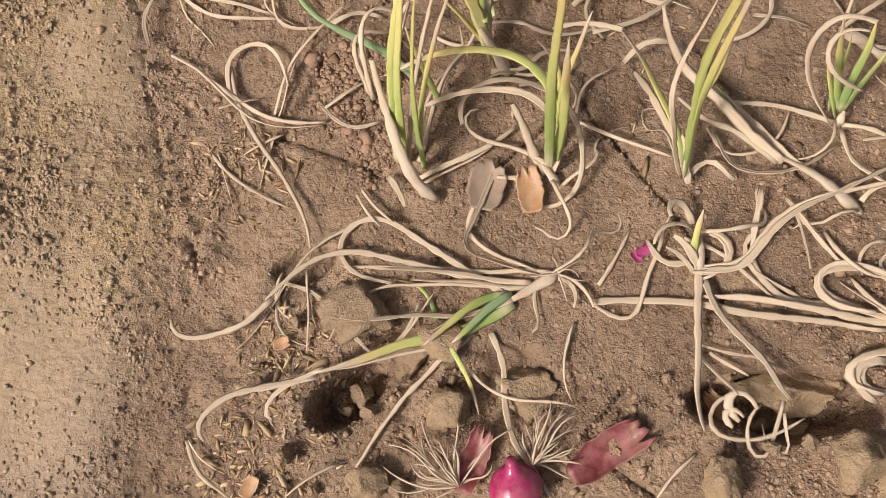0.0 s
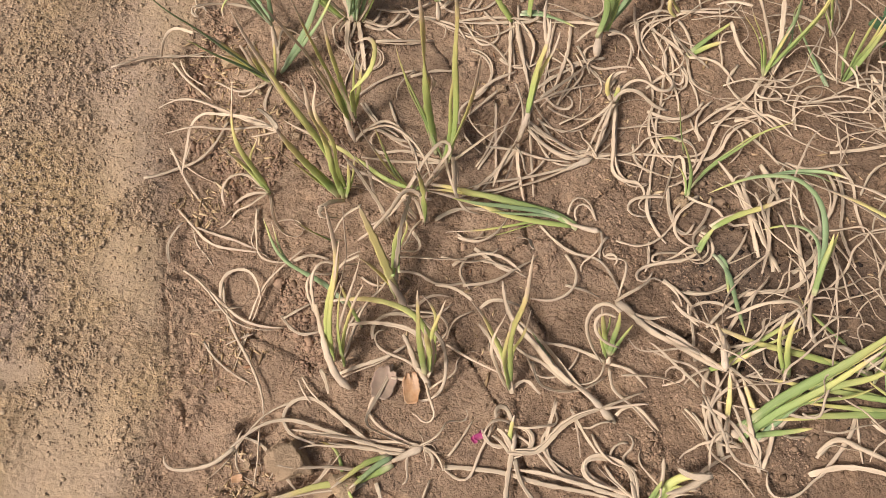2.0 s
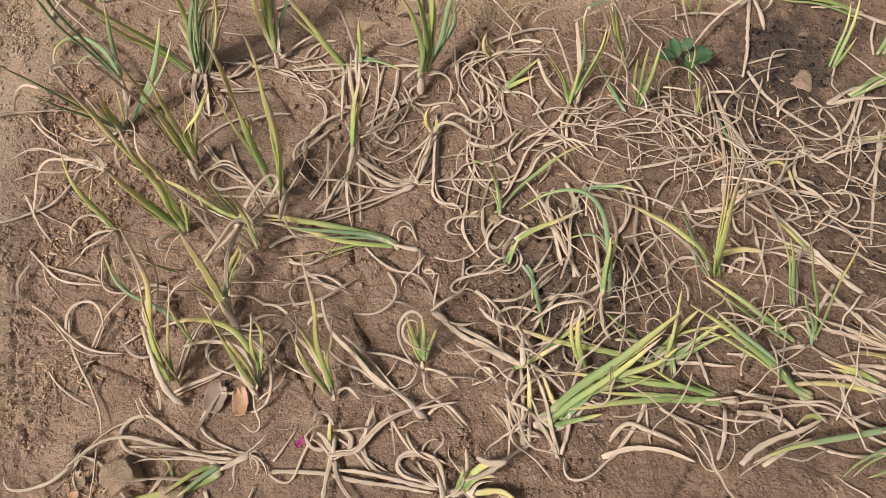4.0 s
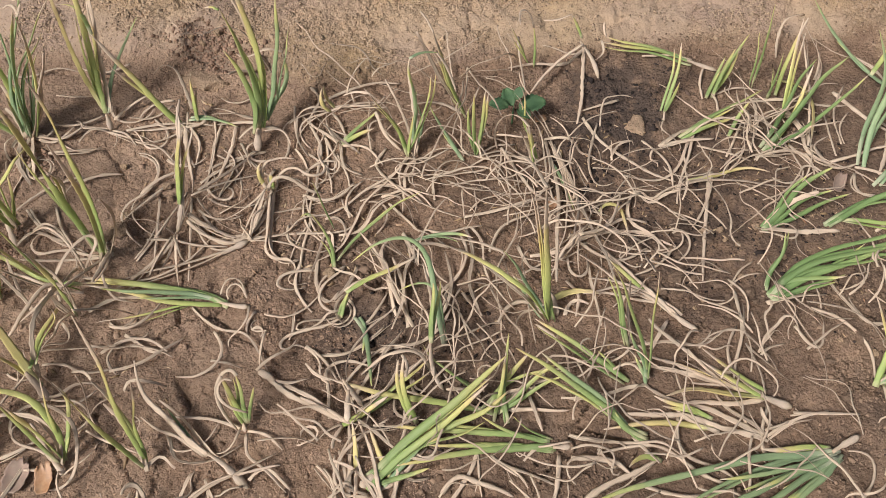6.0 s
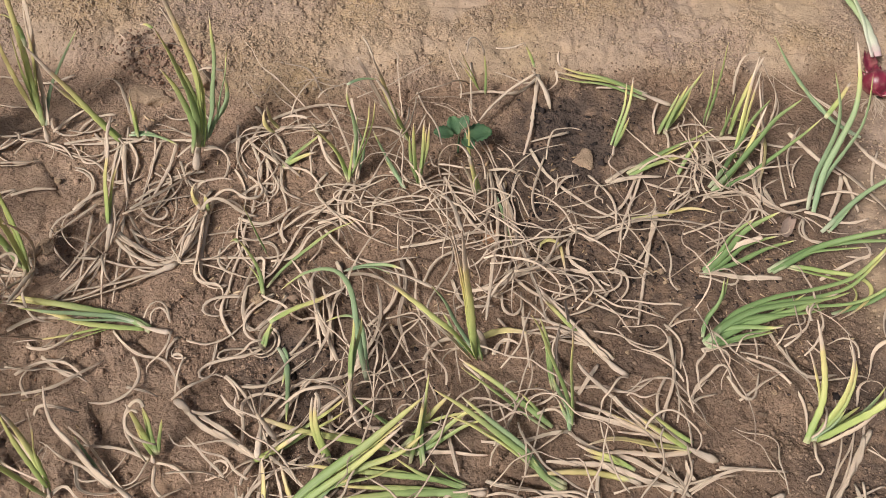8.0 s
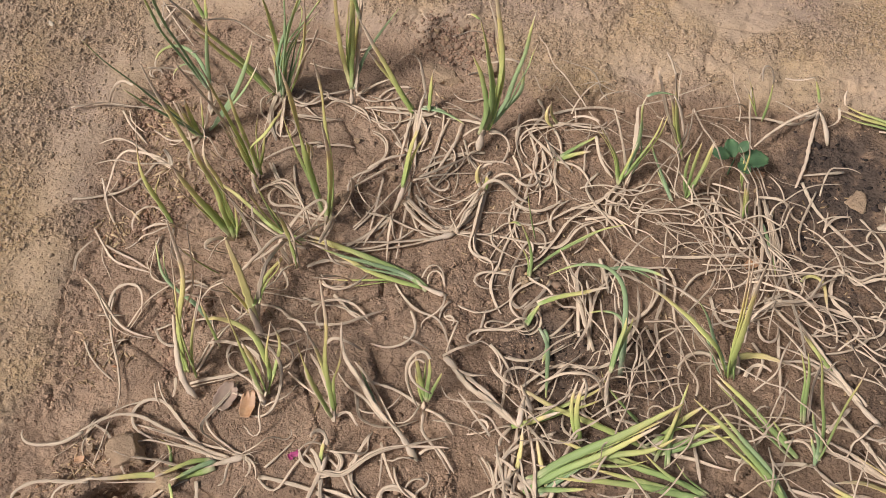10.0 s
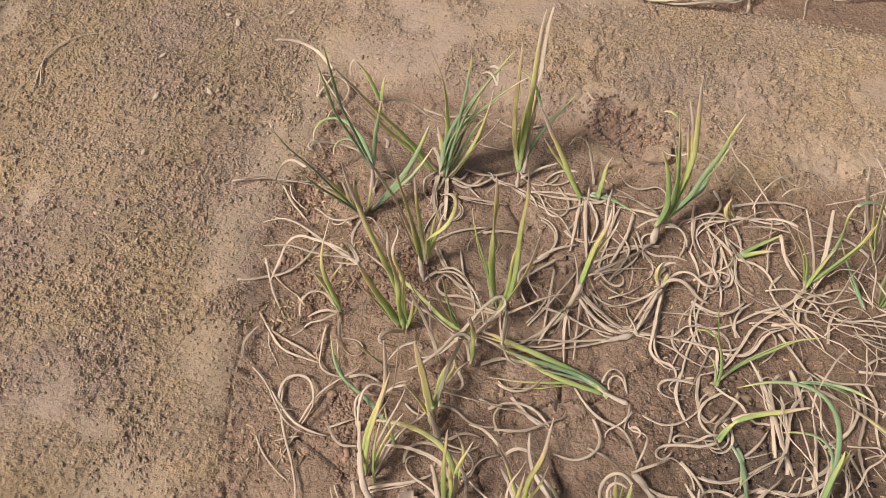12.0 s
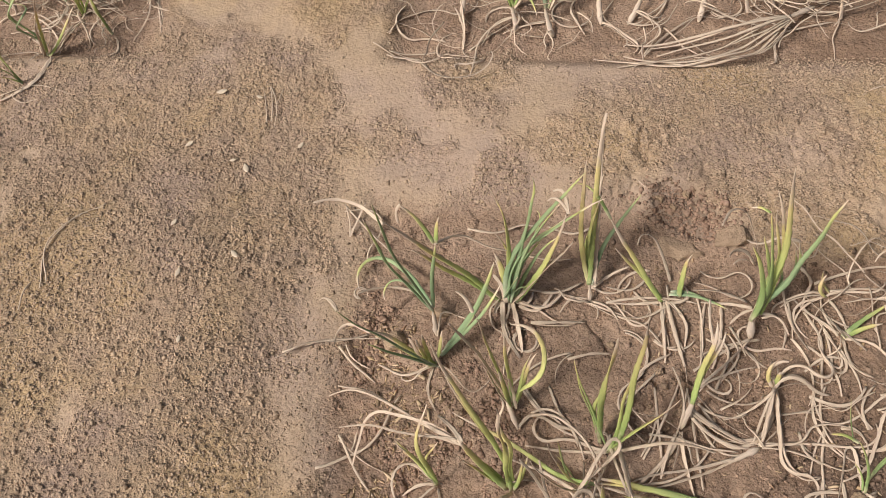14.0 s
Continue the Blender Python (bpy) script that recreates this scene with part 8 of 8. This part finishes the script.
def root_tuft(parent, at, heading, count, reach, spread, seed, lift=0.3):
    """Thin dry roots that fan out from the bulb's plate."""
    r = random.Random(seed)
    for _ in range(count):
        turn = heading + r.gauss(0, spread)
        line = reach * r.uniform(0.55, 1.1)
        bm = leaf_mesh("t", r.uniform(1.3, 2.0), np.array([at[0], at[1], r.uniform(0.006, 0.018)]), line, [turn, turn + r.uniform(-45, 45), turn + r.uniform(-60, 60)], [r.uniform(0, 40) * lift, r.uniform(-10, 15), -12])
        part("root", bm, LEAF["d"], parent)


def red_onion(x, y, radius, tilt, turn, mat, label, neck=True):
    """A red onion bulb with its plate, neck and a few loose outer scales."""
    thing = tagged(new("red_onion"), label, "onion", "red onions")
    thing.location = (x, y, level(x, y))
    prof = [(0.10, -0.86), (0.30, -0.88), (0.62, -0.74), (0.86, -0.45), (0.98, -0.1), (0.99, 0.15), (0.9, 0.42), (0.70, 0.68), (0.46, 0.88), (0.30, 1.05), (0.22, 1.25), (0.18, 1.45)]
    bm = lathe([(a * radius, b * radius) for a, b in prof])
    body = part("bulb", bm, mat, thing)
    body.matrix_parent_inverse = Matrix()
    body.matrix_basis = pose(0, 0, radius * 0.82, tilt, 0, turn)
    return thing, body


def onion_skin(x, y, length, wide, curl, turn, mat, label, seed, lift=0.004, roll=0.0):
    ob = part("onion_skin", scale_mesh(length, wide, curl, seed), mat)
    ob.matrix_world = pose(x, y, level(x, y) + lift, roll, 0, turn)
    return tagged(ob, label, "onion skin", "shed onion skins")


onion, body = red_onion(-0.006, -0.047, 0.021, -50, 10, MAGENTA, "small shiny magenta onion bulb lying in a soil hollow")
root_tuft(onion, (0.006, -0.028), 70, 22, 0.05, 24, 31, 1.0)
onion_skin(0.062, -0.016, 0.066, 0.036, 1.1, 35, DRY_RED, "curled dark red onion scale with torn edge", 2)
onion_skin(-0.040, -0.028, 0.05, 0.026, 0.9, 70, DRY_RED, "dry reddish onion skin beside the roots", 3, 0.006)
tuft = tagged(new("root_tuft"), "tuft of pale dry onion roots on loose soil", "roots")
tuft.location = (-0.05, -0.045, level(-0.05, -0.045))
root_tuft(tuft, (-0.05, -0.047), 140, 26, 0.062, 34, 32, 1.0)
onion_skin(-0.038, 0.197, 0.042, 0.034, 0.5, 80, GREY_SKIN, "grey papery onion skin flat on the soil", 4, 0.002)
onion_skin(-0.001, 0.193, 0.038, 0.024, 0.5, 100, TAN_SKIN, "tan papery onion skin under an onion plant", 5, 0.003)
onion_skin(-0.205, 0.058, 0.014, 0.011, 0.6, 20, TAN_SKIN, "small orange-brown scrap of onion skin", 6, 0.003)
onion_skin(-0.221, -0.058, 0.02, 0.014, 0.6, 60, TAN_SKIN, "small orange-brown scrap of onion skin", 7, 0.003)
onion_skin(0.156, 0.023, 0.03, 0.02, 1.3, 130, TAN_SKIN, "curled pale scrap of onion skin in a hole", 8, 0.008)
onion_skin(0.693, 0.618, 0.03, 0.018, 0.7, 40, TAN_SKIN, "brown papery onion skin among dry leaves", 9)
onion_skin(0.688, 0.79, 0.02, 0.016, 0.5, 10, TAN_SKIN, "small orange-brown scrap of onion skin", 10)
onion_skin(1.161, 0.65, 0.04, 0.022, 0.9, 60, GREY_SKIN, "brown papery onion skin among dry leaves", 11)
for x, y, s, turn, seed in ((0.091, 0.143, 0.012, 20, 12), (0.086, 0.139, 0.010, 130, 13), (0.094, 0.148, 0.009, 70, 14)):
    onion_skin(x, y, s, s * 0.8, 0.9, turn, PINK, "tiny bright pink scrap of onion skin", seed, 0.003)

stalked, body = red_onion(1.358, 0.93, 0.023, -75, -6, RED, "red onion bulb with green stalk and roots on bare soil")
for k, (h, l, spread) in enumerate(((92, 0.17, 13), (90, 0.16, 10))):
    bm = leaf_mesh("b", 17 - 4 * k, np.array([1.365 - 0.01 * k, 0.975, 0.04]), l + 0.12 * k, [h, h + spread, h + 25], [8, -4, -8])
    part("stalk", bm, STALK, stalked, "pale stalk turning green")
root_tuft(stalked, (1.352, 0.908), -80, 34, 0.05, 40, 33, 1.0)
for long, wide, curl, seed, px, py, turn in ((0.10, 0.045, 1.3, 17, 0.06, 0.0, 22), (0.07, 0.04, 1.2, 19, 0.04, -0.012, -8), (0.05, 0.03, 1.0, 20, 0.005, 0.05, 80), (0.06, 0.05, 1.6, 23, 0.012, 0.008, 60), (0.055, 0.04, 1.5, 24, -0.006, -0.004, 120)):
    skin = part("outer_scale", scale_mesh(long, wide, curl, seed), RED, stalked, "loose torn red outer scale")
    skin.matrix_parent_inverse = Matrix()
    skin.matrix_basis = pose(px, py, 0.008, 0, 0, turn)
red_onion(1.352, 0.545, 0.022, -80, 60, MAGENTA, "shiny magenta onion bulb on bare soil beside leaves")
dark, body = red_onion(1.385, 0.600, 0.026, -75, 80, RED, "dark red onion bulb with torn scales")
skin = part("outer_scale", scale_mesh(0.07, 0.045, 1.0, 18), DRY_RED, dark, "loose torn dark outer scale")
skin.matrix_parent_inverse = Matrix()
skin.matrix_basis = pose(-0.035, 0.012, 0.012, 0, 0, 150)


# ---- the one broad-leaved weed ----
weed_mat = leaf_material("weed_leaf", [(0.0, (0.09, 0.16, 0.07)), (0.6, (0.07, 0.135, 0.065)), (1.0, (0.10, 0.18, 0.08))], 0.6, 0.1)


def weed(x, y):
    plant = tagged(new("weed"), "small broad-leaved dark green weed among onions", "weed")
    plant.location = (x, y, level(x, y))
    for k, (turn, length, rise) in enumerate(((110, 0.032, 25), (10, 0.045, 10), (175, 0.032, 12), (-50, 0.026, 8), (60, 0.022, 40))):
        bm = bmesh.new()
        layer = bm.loops.layers.uv.new("along")
        rows = []
        n = 12
        for i in range(n + 1):
            u = i / n
            w = length * 0.36 * math.sin(math.pi * (u * 0.93 + 0.03)) ** 0.8 * (1 + 0.22 * (i % 2))
            rows.append([bm.verts.new((u * length + 0.01, v * w, 0.12 * length * v * v + 0.25 * length * u - 0.35 * length * u * u)) for v in (-1, -0.5, 0, 0.5, 1)])
        for i in range(n):
            for j in range(4):
                f = bm.faces.new((rows[i][j], rows[i + 1][j], rows[i + 1][j + 1], rows[i][j + 1]))
                for loop, c in zip(f.loops, ((i / n, j / 4), ((i + 1) / n, j / 4), ((i + 1) / n, (j + 1) / 4), (i / n, (j + 1) / 4))):
                    loop[layer].uv = c
        ob = part("blade", bm, weed_mat, plant)
        ob.matrix_parent_inverse = Matrix()
        ob.matrix_basis = pose(0, 0, 0.035 + 0.004 * k, 0, -rise, turn)
        solid = ob.modifiers.new("thickness", "SOLIDIFY")
        solid.thickness = 0.0008
    bm = leaf_mesh("t", 3.5, np.array([x, y, 0.0]), 0.045, [90, 90], [85, 80])
    part("stalk", bm, weed_mat, plant)


weed(0.64, 0.785)
